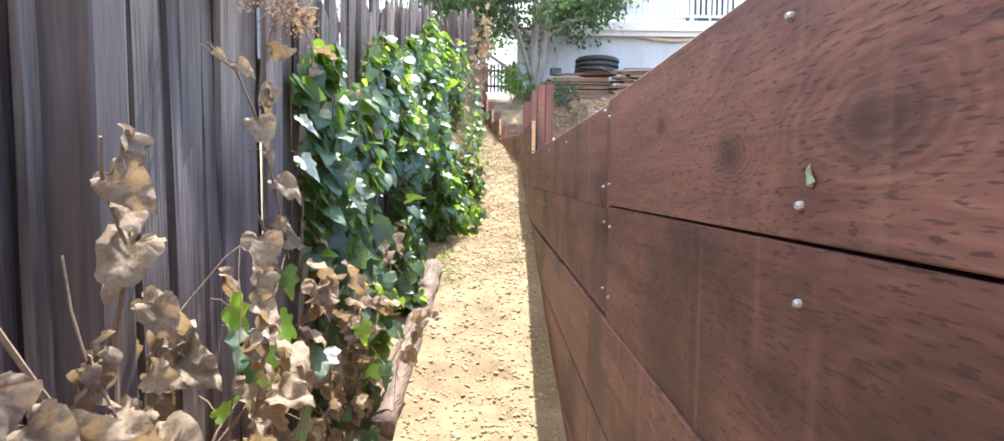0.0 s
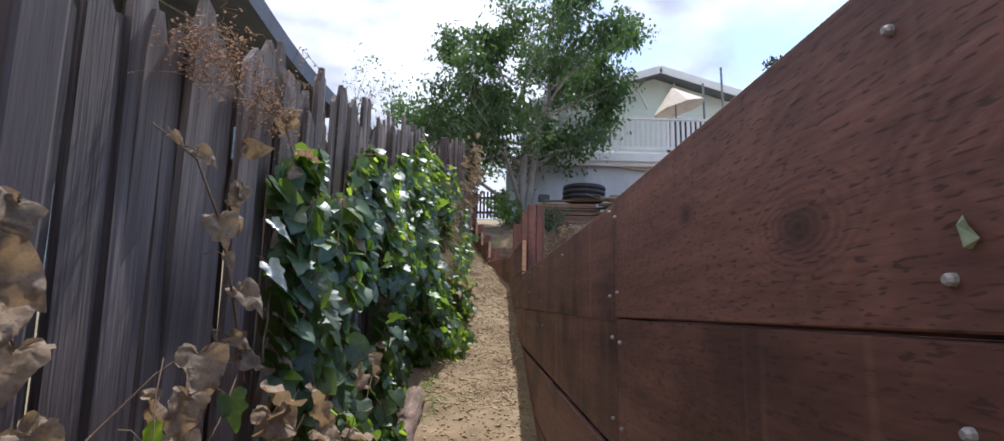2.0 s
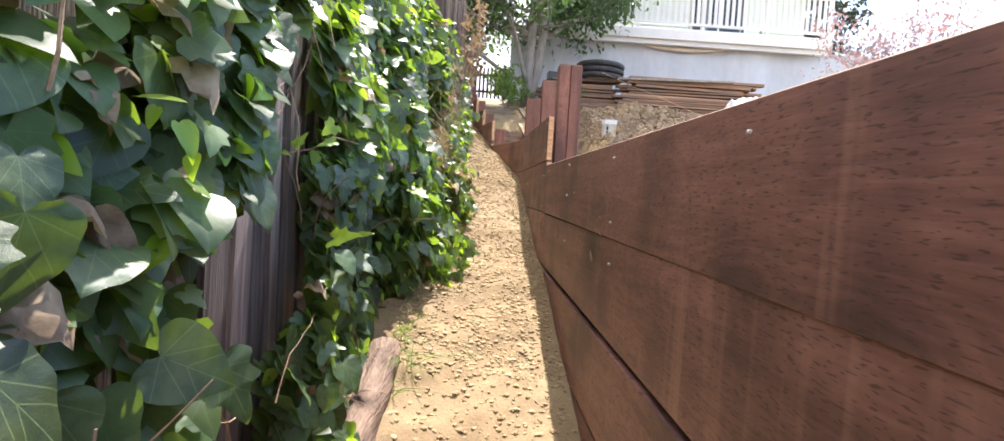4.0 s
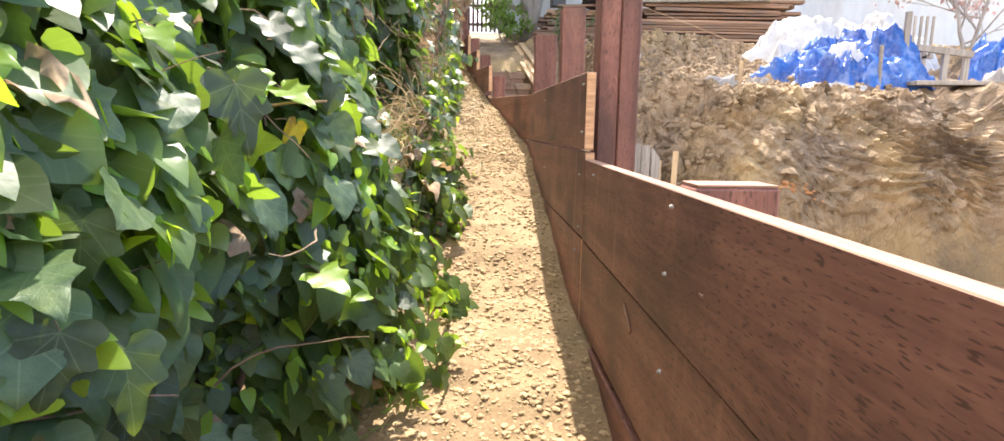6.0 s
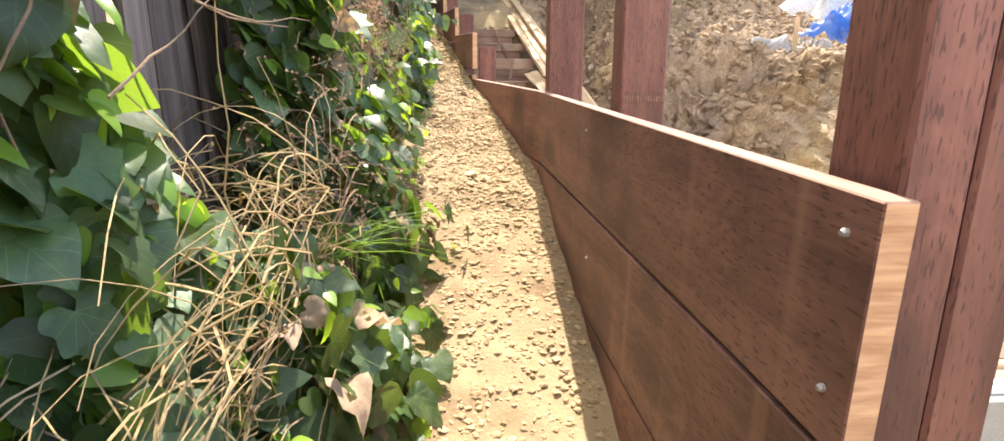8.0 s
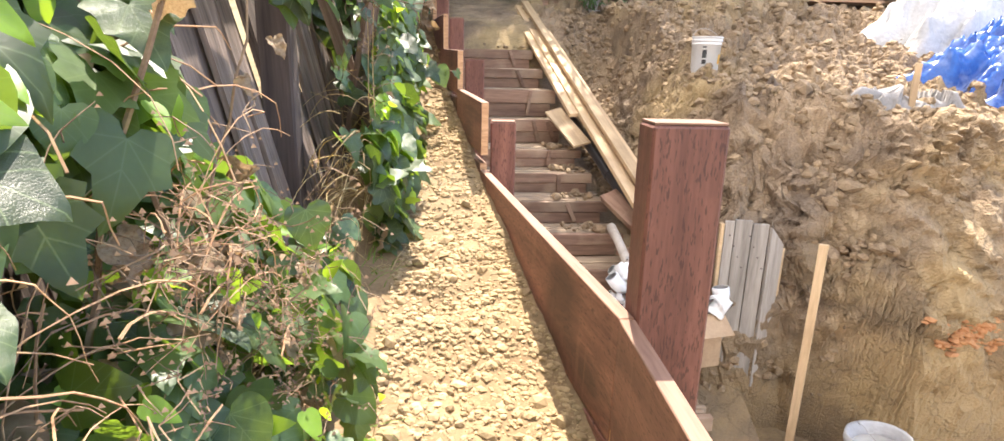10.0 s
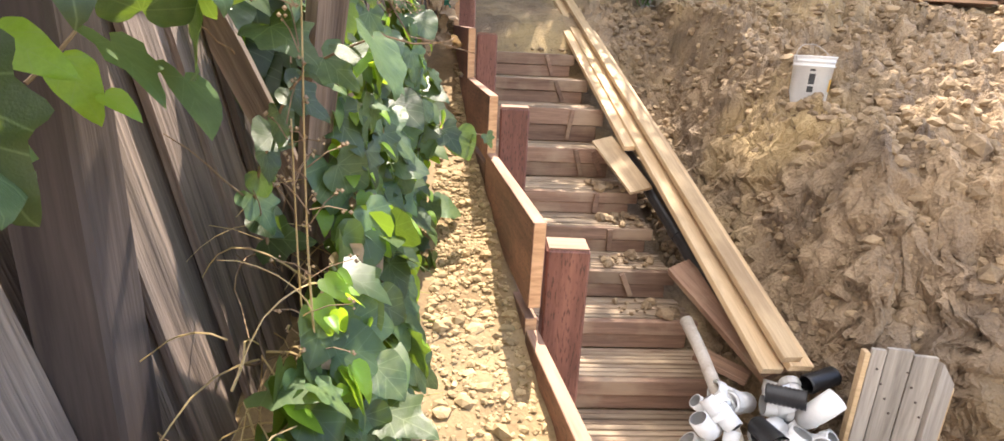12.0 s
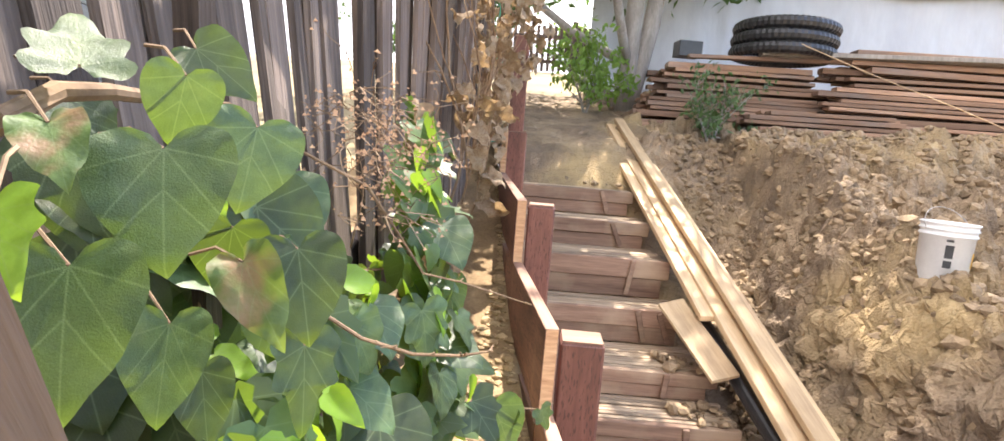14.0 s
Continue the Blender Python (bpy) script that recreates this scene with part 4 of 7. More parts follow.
for k, (x, y, z, rz) in enumerate(((1.12, 9.84, 1.25, 60), (1.34, 9.9, 1.26, 110), (1.04, 9.72, 1.16, 10))):
    e = empty("corrugated_pipe", pose(x, y, z, 84, 0, rz), "short piece of black corrugated drain pipe", "pipe", "corrugated pipe pieces")
    smooth(part("hose", lathe([(0.042 + 0.006 * (j % 2), j * 0.009) for j in range(20)], 14), BLACK_PLASTIC, e))


def form_panel():
    e = empty("form_panel", pose(1.62, 9.72, 0.4, 0, 0, -10), "upright grey weathered boards nailed into a corner form", "formwork")
    for k, (w, h) in enumerate(((0.06, 1.15), (0.105, 1.16), (0.10, 1.14))):
        part("board", slab(w - 0.003, 0.022, h, 0.002, 0.001, k), GREY_WOOD, e, m=pose((-0.105, -0.02, 0.085)[k], 0.003 * k, h / 2))
    vs = [(0, 0, 0), (0, 0.11, 0), (0, 0.11, 1.0), (0, 0, 1.12), (0.022, 0, 0), (0.022, 0.11, 0), (0.022, 0.11, 1.0), (0.022, 0, 1.12)]
    part("edge_board", (vs, [(0, 1, 2, 3), (7, 6, 5, 4), (0, 4, 5, 1), (1, 5, 6, 2), (2, 6, 7, 3), (3, 7, 4, 0)]), GREY_WOOD, e, m=pose(0.145, 0.012, 0, 0, 0, -62))
    part("edge_strip", slab(0.022, 0.045, 1.13, 0.002), PALE_WOOD, e, m=pose(-0.148, 0.012, 0.565))
    part("edge_strip", slab(0.022, 0.03, 0.97, 0.002), PALE_WOOD, e, m=pose(0.255, 0.068, 0.485, 0, 0, -62))
    for k in range(8):
        part("nail_head", tube([(0, 0, 0), (0, -0.004, 0)], 0.005, 6), POST_OLD, e, m=pose(-0.1 + 0.031 * k, -0.011, 1.06 - 0.07 * (k % 4)))


form_panel()
plank("wood_stake", (1.96, 9.44, 1.49), (1.9, 9.36, 0.05), 0.05, 0.045, PALE_WOOD, "pale sawn wooden stake driven beside the bank", "stake", "stakes in the pit")
plank("wood_stake", (2.03, 8.0, 1.2), (2.36, 8.1, 0.05), 0.09, 0.04, PALE_WOOD, "pale wooden stake leaning in the pit floor", "stake", "stakes in the pit", roll=60)


def bucket(m, label, marks=True):
    """A five-gallon plastic pail with rim bands and a wire bail."""
    e = empty("bucket", m, label, "bucket")
    prof = [(0.0, 0.004), (0.13, 0.0), (0.134, 0.004), (0.145, 0.29), (0.153, 0.292), (0.153, 0.30), (0.147, 0.303), (0.147, 0.325), (0.155, 0.327), (0.155, 0.335), (0.149, 0.338), (0.15, 0.36), (0.156, 0.362), (0.156, 0.372), (0.147, 0.372), (0.142, 0.3), (0.128, 0.012), (0.0, 0.012)]
    smooth(part("body", lathe(prof, 36), PVC, e))
    arc = [(0.158 * math.cos(a), 0.158 * math.sin(a) * 0.55, 0.33 + 0.158 * math.sin(a) * 0.83) for a in np.linspace(0, math.pi, 14)]
    part("bail", tube(arc, 0.0022, 6), STEEL, e, "thin wire bail handle")
    if marks:
        for a0, a1, z0, z1, mat in ((-2.35, -2.05, 0.10, 0.145, INK), (-2.35, -2.05, 0.16, 0.24, INK), (-2.35, -2.1, 0.26, 0.275, INK), (-1.1, -0.75, 0.11, 0.2, INK_ORANGE)):
            vs, fs = [], []
            for j in range(7):
                a = a0 + (a1 - a0) * j / 6
                for z in (z0, z1):
                    r = 0.1345 + (0.145 - 0.134) * z / 0.29 + 0.0012
                    vs.append((r * math.cos(a), r * math.sin(a), z))
            part("printed_mark", (vs, [(2 * j, 2 * j + 2, 2 * j + 3, 2 * j + 1) for j in range(6)]), mat, e, "printed block on the pail")
    return e


bucket(pose(1.92, 11.48, float(dig_z(np.array(1.92), np.array(11.48))[0]) + 0.03, 0, 1, 10) @ Matrix.Scale(0.85, 4), "white plastic pail standing on the spoil heap")
b2 = bucket(pose(2.2, 8.95, 0.12, -6, 4, 80), "white plastic pail with a bag liner in the pit", False)
smooth(part("liner", lathe([(0.15, 0.30), (0.168, 0.33), (0.172, 0.36), (0.164, 0.4), (0.150, 0.39), (0.13, 0.33)], 22), WHITE_TARP, b2, "crumpled clear bag liner"))


def footing():
    e = empty("concrete_footing", pose(3.55, 7.36, -0.46), "grey concrete footing wall with a sunlit top in the pit", "footing")
    part("wall", slab(3.6, 0.16, 0.86, 0.006), CONCRETE, e, m=pose(0, 0, 0.43))
    # no separate part: white strip added to show the concrete's top in sun
    part("top_board", slab(3.6, 0.10, 0.035, 0.003), WHITE_PAINT, e, "added pale strip standing for the sunlit concrete top", m=pose(0, 0.03, 0.88))


footing()
tagged(smooth(part("white_pipe", tube([(2.15, 8.78, 0.17), (3.6, 8.78, 0.17)], 0.055, 16), PVC)), "white plastic drain pipe on the pit floor", "pipe")
tagged(smooth(part("round_pole", tube([(2.0, 8.02, 0.2), (2.7, 8.03, 0.19), (3.75, 8.0, 0.18)], [0.05, 0.045, 0.035], 10), PALE_WOOD)), "pale debarked pole lying in the pit", "pole")
rp = random.Random(21)
for k in range(11):
    x, y, a, ln = rp.uniform(2.4, 5.0), rp.uniform(7.7, 8.7), rp.uniform(-0.5, 0.5), rp.uniform(0.4, 1.3)
    z = 0.13 + 0.03 * (k % 3)
    plank("scrap_board", (x, y, z), (x + ln * math.cos(a), y + ln * math.sin(a) * 0.4, z + 0.01), rp.uniform(0.06, 0.16), 0.025, rp.choice((PALE_WOOD, PALE_WOOD, OLD_LUMBER)), "pale scrap board lying on the pit floor", "board", "scrap boards in the pit")


# ---- tarps on the spoil heap ----
def drape(name, cx, cy, rx, ry, height, material, label, seed, base=None, lift=0.02, rag=0.16, folds=1.0, turn=0.0):
    """A crumpled sheet thrown over a heap, its hem following the ground."""
    nr, na = 64, 210
    r = np.linspace(0, 1, nr)[:, None] * np.ones((1, na))
    a = np.linspace(0, 2 * math.pi, na, endpoint=False)[None, :] * np.ones((nr, 1))
    edge = 1 + rag * fbm(np.cos(a) * 2.2 + 9, np.sin(a) * 2.2 + 9, seed, 4)
    u, v = r * np.cos(a) * rx * edge, r * np.sin(a) * ry * edge
    c, s = math.cos(turn), math.sin(turn)
    X, Y = cx + u * c - v * s, cy + u * s + v * c
    ground = dig_z(X, Y)[0]
    w1, w2 = fbm(X * 1.3, Y * 1.3, seed + 2, 2), fbm(X * 1.3, Y * 1.3, seed + 3, 2)
    # stiff sheet: flat facets meeting in sharp creases at three sizes
    big = worley(X * 3.1 + 0.5 * w1, Y * 4.2 + 0.5 * w2, seed + 5)
    mid = worley(X * 6.5 + 0.8 * w2, Y * 8.0, seed + 6)
    small = np.abs(fbm(X * 7.0 + 2 * w2, Y * 7.0 - 2 * w1, seed + 7, 2))
    crease = 0.15 * (big[0] - 0.45) + 0.10 * big[1] + 0.055 * (mid[0] - 0.4) + 0.03 * mid[1] + 0.03 * small
    pleat = np.sin(a * 9 + 5 * w1 + 3 * w2)
    dome = np.clip(1 - r**2.6, 0, 1)
    limp = np.minimum(1, height / 0.3)
    Z = ground + lift + height * dome * (0.85 + 0.3 * w1) + folds * limp * crease * np.clip(dome * 3, 0, 1) + folds * 0.05 * pleat * r**2 * limp
    Z = np.maximum(Z, ground + lift * (1 + 0.5 * np.sin(a * 5)))
    vs = [tuple(p) for p in np.stack([X.ravel(), Y.ravel(), Z.ravel()], 1).tolist()]
    fs = [(i * na + k, i * na + (k + 1) % na, (i + 1) * na + (k + 1) % na, (i + 1) * na + k) for i in range(nr - 1) for k in range(na)]
    return tagged(smooth(part(name, (vs, fs), material)), label, "tarp")


drape("white_sheet", 5.5, 12.25, 1.5, 0.65, 0.9, WHITE_TARP, "sun-bleached white plastic sheet over a heap", 201, folds=0.9)
drape("blue_tarp", 4.6, 10.98, 1.15, 0.55, 0.82, BLUE_TARP, "crumpled bright blue tarpaulin over the heap", 207, folds=1.3, rag=0.2)
drape("white_sheet", 4.1, 10.18, 0.55, 0.2, 0.1, WHITE_TARP, "torn white plastic hem below the blue tarp", 211, rag=0.4, folds=1.0)
drape("white_sheet", 4.5, 10.62, 0.4, 0.2, 0.5, WHITE_TARP, "fold of white plastic caught in the blue tarp", 213, rag=0.35, folds=0.9)
drape("blue_tarp", 4.55, 10.45, 0.7, 0.26, 0.36, BLUE_TARP, "crumpled blue tarpaulin fold on the bank", 215, folds=1.3, rag=0.25)
drape("grey_sheet", 3.0, 10.36, 0.5, 0.2, 0.12, GREY_TARP, "grey ground-cloth bunched on the bank", 219, rag=0.4, folds=1.5)
drape("blue_tarp", 7.6, 11.4, 0.95, 0.6, 0.8, BLUE_TARP, "second blue tarpaulin over a heap", 223, folds=1.5)
drape("white_sheet", 2.75, 11.0, 0.16, 0.09, 0.05, WHITE_TARP, "scrap of white plastic on the spoil heap", 227, rag=0.4)
drape("white_sheet", 1.55, 12.5, 0.17, 0.07, 0.03, WHITE_TARP, "scrap of clear plastic on the spoil heap", 229, rag=0.4)
drape("white_sheet", 2.95, 11.55, 0.07, 0.4, 0.05, WHITE_TARP, "white plastic strip on the spoil heap", 231, rag=0.3)
drape("brown_sheet", 6.9, 10.35, 0.8, 0.5, 0.3, GREY_TARP, "brown ground-cloth hung over the bank", 233, folds=1.2)


def timber_frame():
    e = empty("timber_frame", pose(5.55, 10.75, 2.25), "small grey weathered timber frame beside the tarps", "frame")
    for x, y, h in ((-0.25, 0, 1.0), (0.3, 0, 0.55), (0.62, 0.05, 0.5), (0.3, 0.4, 0.6), (-0.25, 0.4, 0.8)):
        part("upright", slab(0.07, 0.05, h, 0.003), GREY_WOOD, e, m=pose(x, y, h / 2))
    part("top_rail", slab(0.75, 0.06, 0.08, 0.003), GREY_WOOD, e, m=pose(0.28, 0, 0.52, 0, 6))
    part("back_rail", slab(0.75, 0.05, 0.06, 0.003), GREY_WOOD, e, m=pose(0.05, 0.4, 0.5))
    for k in range(4):
        part("slat", slab(0.03, 0.02, 0.5, 0.002), GREY_WOOD, e, m=pose(-0.15 + 0.08 * k, 0.01, 0.7))


timber_frame()
plank("grey_board", (5.1, 10.35, 2.32), (8.6, 10.45, 2.36), 0.3, 0.05, GREY_WOOD, "long grey board along the top of the bank", "board")
plank("small_stake", (2.98, 10.3, 2.55), (2.97, 10.28, 2.05), 0.04, 0.03, PALE_WOOD, "short pale stake at the top of the bank", "stake", "stakes in the pit")
plank("small_stake", (4.62, 10.2, 2.75), (4.64, 10.2, 2.0), 0.04, 0.03, GREY_WOOD, "thin grey stake at the top of the bank", "stake", "stakes in the pit")


# ---- lumber piles by the house ----
def lumber_pile(x0, x1, y0, z0, layers, seed, label, across=4, ends=0.25):
    rr = random.Random(seed)
    e = empty("lumber_pile", pose((x0 + x1) / 2, y0, z0), label, "lumber pile", "lumber piles by the house")
    z = 0.0
    for L in range(layers):
        t = rr.choice((0.04, 0.04, 0.05, 0.065))
        y = 0.0 + 0.02 * L
        for k in range(across):
            w = rr.uniform(0.12, 0.2)
            a = -(x1 - x0) / 2 + rr.uniform(-0.05, ends) + 0.03 * L
            b = (x1 - x0) / 2 - rr.uniform(-0.05, ends)
            part("board", slab(b - a, w, t - 0.003, 0.003), OLD_LUMBER, e, m=pose((a + b) / 2, y + w / 2, z + t / 2, rr.uniform(-2, 2), rr.uniform(-0.6, 0.6), rr.uniform(-1.6, 1.6)))
            y += w + rr.uniform(0.0, 0.03)
        z += t + rr.choice((0.002, 0.012, 0.03))
    return e


lumber_pile(0.7, 2.9, 14.85, 3.28, 13, 61, "wide stack of weathered red-brown boards by the house", 5)
lumber_pile(2.55, 6.2, 14.7, 3.45, 13, 62, "long stack of mixed weathered boards by the house", 4, 0.6)
lumber_pile(1.75, 3.6, 14.4, 3.27, 5, 63, "low bundle of narrow brown boards on the ground", 4, 0.3)
plank("long_board", (1.3, 15.05, 4.12), (5.6, 15.0, 4.2), 0.14, 0.04, OLD_LUMBER, "long grey board on top of the stack", "board", roll=3)
plank("long_board", (2.05, 14.95, 4.17), (5.4, 14.8, 4.24), 0.16, 0.045, GREY_WOOD, "long grey board on top of the stack", "board", roll=-4)


def hose_coil(m, rings, R=0.5, r=0.072):
    e = empty("hose_coil", m, "black corrugated drain hose coiled on the lumber stack", "hose")
    for k in range(rings):
        na, nb = 110, 10
        vs = []
        for i in range(na):
            a = 2 * math.pi * i / na
            rr_ = r * (1.0 if i % 2 else 0.9)
            for j in range(nb):
                b = 2 * math.pi * j / nb
                vs.append(((R + rr_ * math.cos(b)) * math.cos(a), (R + rr_ * math.cos(b)) * math.sin(a), rr_ * math.sin(b)))
        fs = [(i * nb + j, ((i + 1) % na) * nb + j, ((i + 1) % na) * nb + (j + 1) % nb, i * nb + (j + 1) % nb) for i in range(na) for j in range(nb)]
        part("hose_loop", (vs, fs), BLACK_PLASTIC, e, m=pose(0.01 * k, 0.012 * k, r + k * 2 * r * 0.93))
    return e


hose_coil(pose(2.38, 15.25, 4.16, 0, 1.5), 3)
crate = empty("black_crate", pose(1.32, 15.2, 4.13, 0, 0, 8), "small black plastic crate on the lumber stack", "crate")
for x, y, sx, sy in ((0, -0.1, 0.26, 0.01), (0, 0.1, 0.26, 0.01), (-0.13, 0, 0.01, 0.2), (0.13, 0, 0.01, 0.2)):
    part("side", slab(sx, sy, 0.17, 0.002), BLACK_PLASTIC, crate, m=pose(x, y, 0.085))
part("base", slab(0.26, 0.2, 0.01, 0.002), BLACK_PLASTIC, crate, m=pose(0, 0, 0.006))
tagged(part("tie_rope", tube([(2.36, 14.7, 4.26), (3.0, 14.45, 3.95), (3.7, 14.2, 3.65), (4.4, 13.9, 3.3)], 0.006, 6), PALE_WOOD), "thin tie rope drawn down over the lumber stack", "rope")


# ---- log edging beside the path ----
def log_edging():
    rr = random.Random(5)
    ys = np.linspace(2.35, 4.05, 24)
    pts = [(-0.51 + 0.012 * (y - 2) + rr.uniform(-0.006, 0.006), y, float(path_z(y)) + 0.06) for y in ys]
    vs, fs = tube(pts, [0.064 + rr.uniform(-0.006, 0.006) for _ in ys], 12)
    vs = [(x + 0.006 * math.sin(37 * x + 3 * y), y, z + 0.004 * math.sin(51 * z + 2.7 * y)) for x, y, z in vs]
    tagged(smooth(part("log", (vs, fs), surface("split_log", (0.075, 0.045, 0.032), (0.33, 0.225, 0.16), (26, 1.3, 26), 140, 0.9, 1.0, 0.02, 0.1, (0.05, 0.03, 0.024), 6.0, 0.6))), "split reddish log edging the dirt path", "log")


log_edging()


# ---- house with the deck ----
def far_house():
    h = empty("house", pose(5.75, 20.0, 4.3), "pale green house with a low gable roof and white trim", "house")
    w, eave, peak, depth = 8.0, 4.15, 5.35, 9.0
    gable = [(-w / 2, 0, 0), (w / 2, 0, 0), (w / 2, 0, eave), (0, 0, peak), (-w / 2, 0, eave)]
    back = [(x, depth, z) for x, y, z in gable]
    part("wall", (gable + back, [(0, 1, 2, 3, 4), (9, 8, 7, 6, 5), (1, 6, 7, 2), (5, 0, 4, 9)]), PALE_WALL, h)
    for k in range(14):
        part("siding_board", slab(w - 0.02, 0.02, 0.012, 0), PALE_WALL, h, m=pose(0, -0.012, 1.9 + 0.16 * k)) if 1.9 + 0.16 * k < eave else None
    ang = math.degrees(math.atan2(peak - eave, w / 2))
    run = math.hypot(w / 2 + 0.55, (peak - eave) * (w / 2 + 0.55) / (w / 2))
    for s in (-1, 1):
        roof = part("roof", slab(run, depth + 1.6, 0.12, 0.01), ROOF, h, m=pose(s * (w / 2 + 0.55) / 2, depth / 2, peak + 0.1 - (peak - eave) * (w / 2 + 0.55) / w, 0, s * ang))
        part("bargeboard", slab(run, 0.05, 0.26, 0.005), WHITE_PAINT, roof, m=pose(0, -(depth + 1.6) / 2 - 0.03, -0.08))
        part("bracket", slab(0.08, 0.7, 0.08, 0.004), WHITE_PAINT, h, m=pose(s * (w / 2 - 0.2), -0.4, eave - 0.15, 40))
    win = part("window", slab(1.5, 0.06, 1.0, 0.004), WHITE_PAINT, h, m=pose(-2.2, -0.03, 3.3))
    part("pane", slab(1.36, 0.02, 0.86, 0.002), WINDOW_GLASS, win, m=pose(0, -0.03, 0))
    door = part("glass_door", slab(1.8, 0.06, 2.05, 0.004), WHITE_PAINT, h, m=pose(1.2, -0.03, 2.9))
    part("pane", slab(0.8, 0.02, 1.9, 0.002), WINDOW_GLASS, door, m=pose(-0.43, -0.03, 0))
    part("pane", slab(0.8, 0.02, 1.9, 0.002), WINDOW_GLASS, door, m=pose(0.43, -0.03, 0))
    for s in (-1, 1):
        part("knee_brace", slab(0.07, 0.05, 1.3, 0.004), WHITE_PAINT, h, m=pose(s * 0.55, -0.05, peak - 0.55, 0, s * 25))


far_house()


def deck():
    d = empty("deck", pose(0, 17.0, 6.05), "raised white-painted wooden deck with a slatted railing", "deck")
    x0, x1 = 1.9, 8.9
    w = x1 - x0
    part("floor", slab(w, 3.0, 0.06, 0.005), WHITE_PAINT, d, m=pose((x0 + x1) / 2, 1.5, -0.03))
    part("fascia", slab(w, 0.05, 0.26, 0.005), WHITE_PAINT, d, m=pose((x0 + x1) / 2, -0.03, -0.18))
    part("lower_beam", slab(w, 0.1, 0.14, 0.005), WHITE_PAINT, d, m=pose((x0 + x1) / 2, 0.1, -0.36))
    part("top_rail", slab(w, 0.11, 0.05, 0.005), WHITE_PAINT, d, m=pose((x0 + x1) / 2, 0.0, 1.03))
    part("bottom_rail", slab(w, 0.05, 0.07, 0.005), WHITE_PAINT, d, m=pose((x0 + x1) / 2, 0.0, 0.12))
    base = part("baluster", slab(0.085, 0.025, 0.86, 0.003), WHITE_PAINT, d, m=pose(x0 + 0.1, 0.0, 0.57))
    n = int(w / 0.155)
    for k in range(1, n):
        part("baluster", base.data, WHITE_PAINT, d, m=pose(x0 + 0.1 + 0.155 * k, 0.0, 0.57))
    for k in range(5):
        part("rail_post", slab(0.1, 0.1, 1.3, 0.004), WHITE_PAINT, d, m=pose(x0 + 0.05 + k * (w - 0.1) / 4, 0.04, 0.4))
    for x in (2.1, 4.6, 7.0, 8.7):
        part("support_post", slab(0.12, 0.12, 2.3, 0.005), WHITE_PAINT, d, m=pose(x, 0.6, -1.55))


deck()


def plastic_screen():
    nx, nz = 150, 26
    xs, zs = np.linspace(0.35, 12.5, nx), np.linspace(3.4, 5.75, nz)
    X, Z = np.meshgrid(xs, zs)
    Y = 17.35 + 0.05 * fbm(X * 1.3, Z * 0.25, 301, 3) + 0.02 * np.abs(fbm(X * 5, Z * 0.8, 305, 2)) - 0.12 * (Z < 3.5)
    vs = [tuple(p) for p in np.stack([X.ravel(), Y.ravel(), Z.ravel()], 1).tolist()]
    fs = [(j * nx + i, j * nx + i + 1, (j + 1) * nx + i + 1, (j + 1) * nx + i) for j in range(nz - 1) for i in range(nx - 1)]
    tagged(smooth(part("plastic_screen", (vs, fs), SHEET)), "pale plastic sheeting hung below the deck", "plastic sheeting")
    sag = [(x, 17.25, 5.78 - 0.22 * (1 - ((x - 5.0) / 1.7) ** 2)) for x in np.linspace(3.3, 6.7, 14)]
    tagged(part("sagging_cloth", tube(sag, [0.02 + 0.04 * math.sin(math.pi * i / 13) for i in range(14)], 8), BEIGE), "sagging beige cloth tied under the deck", "cloth")


plastic_screen()


def patio_umbrella():
    e = empty("patio_umbrella", pose(5.75, 17.7, 6.05), "tilted beige patio umbrella on the deck", "umbrella")
    part("pole", tube([(0, 0, 0), (0, 0, 2.3)], 0.025, 8), METAL_POLE, e)
    rim = [(0.85 * math.cos(2 * math.pi * k / 8), 0.85 * math.sin(2 * math.pi * k / 8), -0.75) for k in range(8)]
    part("canopy", ([(0, 0, 0.0)] + rim, [(0, 1 + k, 1 + (k + 1) % 8) for k in range(8)]), BEIGE, e, m=pose(-0.1, 0, 2.35, 0, -16))


patio_umbrella()
for x, top in ((7.22, 9.05), (6.62, 8.5)):
    tagged(part("flag_pole", tube([(x, 17.55, 6.05), (x - 0.03, 17.55, top)], 0.035, 8), METAL_POLE), "thin grey pole standing on the deck", "pole", "poles on the deck")


def back_gate():
    g = empty("picket_gate", pose(-0.6, 23.0, 4.86), "dark wooden picket gate at the end of the path", "gate")
    for z in (0.25, 0.85):
        part("rail", slab(3.4, 0.05, 0.09, 0.003), POST_OLD, g, m=pose(0, 0.03, z))
    base = None
    for k in range(24):
        m = pose(-1.65 + 0.142 * k, 0, 0.56)
        base = part("picket", slab(0.075, 0.025, 1.1, 0.003), POST_OLD, g, m=m) if base is None else part("picket", base.data, POST_OLD, g, m=m)
    for x in (-0.75, 0.95):
        part("gate_post", slab(0.12, 0.12, 1.25, 0.005), POST_OLD, g, m=pose(x, 0.06, 0.62))


back_gate()


def green_net():
    vs, fs = [], []
    strands = [tube([(-0.60, 12.2 + 0.05 * k, 3.0), (-0.60, 12.2 + 0.05 * k, 3.9)], 0.004, 4, False) for k in range(13)] + [tube([(-0.60, 12.2, 3.0 + 0.05 * k), (-0.60, 12.8, 3.0 + 0.05 * k)], 0.004, 4, False) for k in range(19)]
    tagged(part("safety_net", joined(strands), GREEN_NET), "green plastic safety net hung on the fence", "net")


green_net()


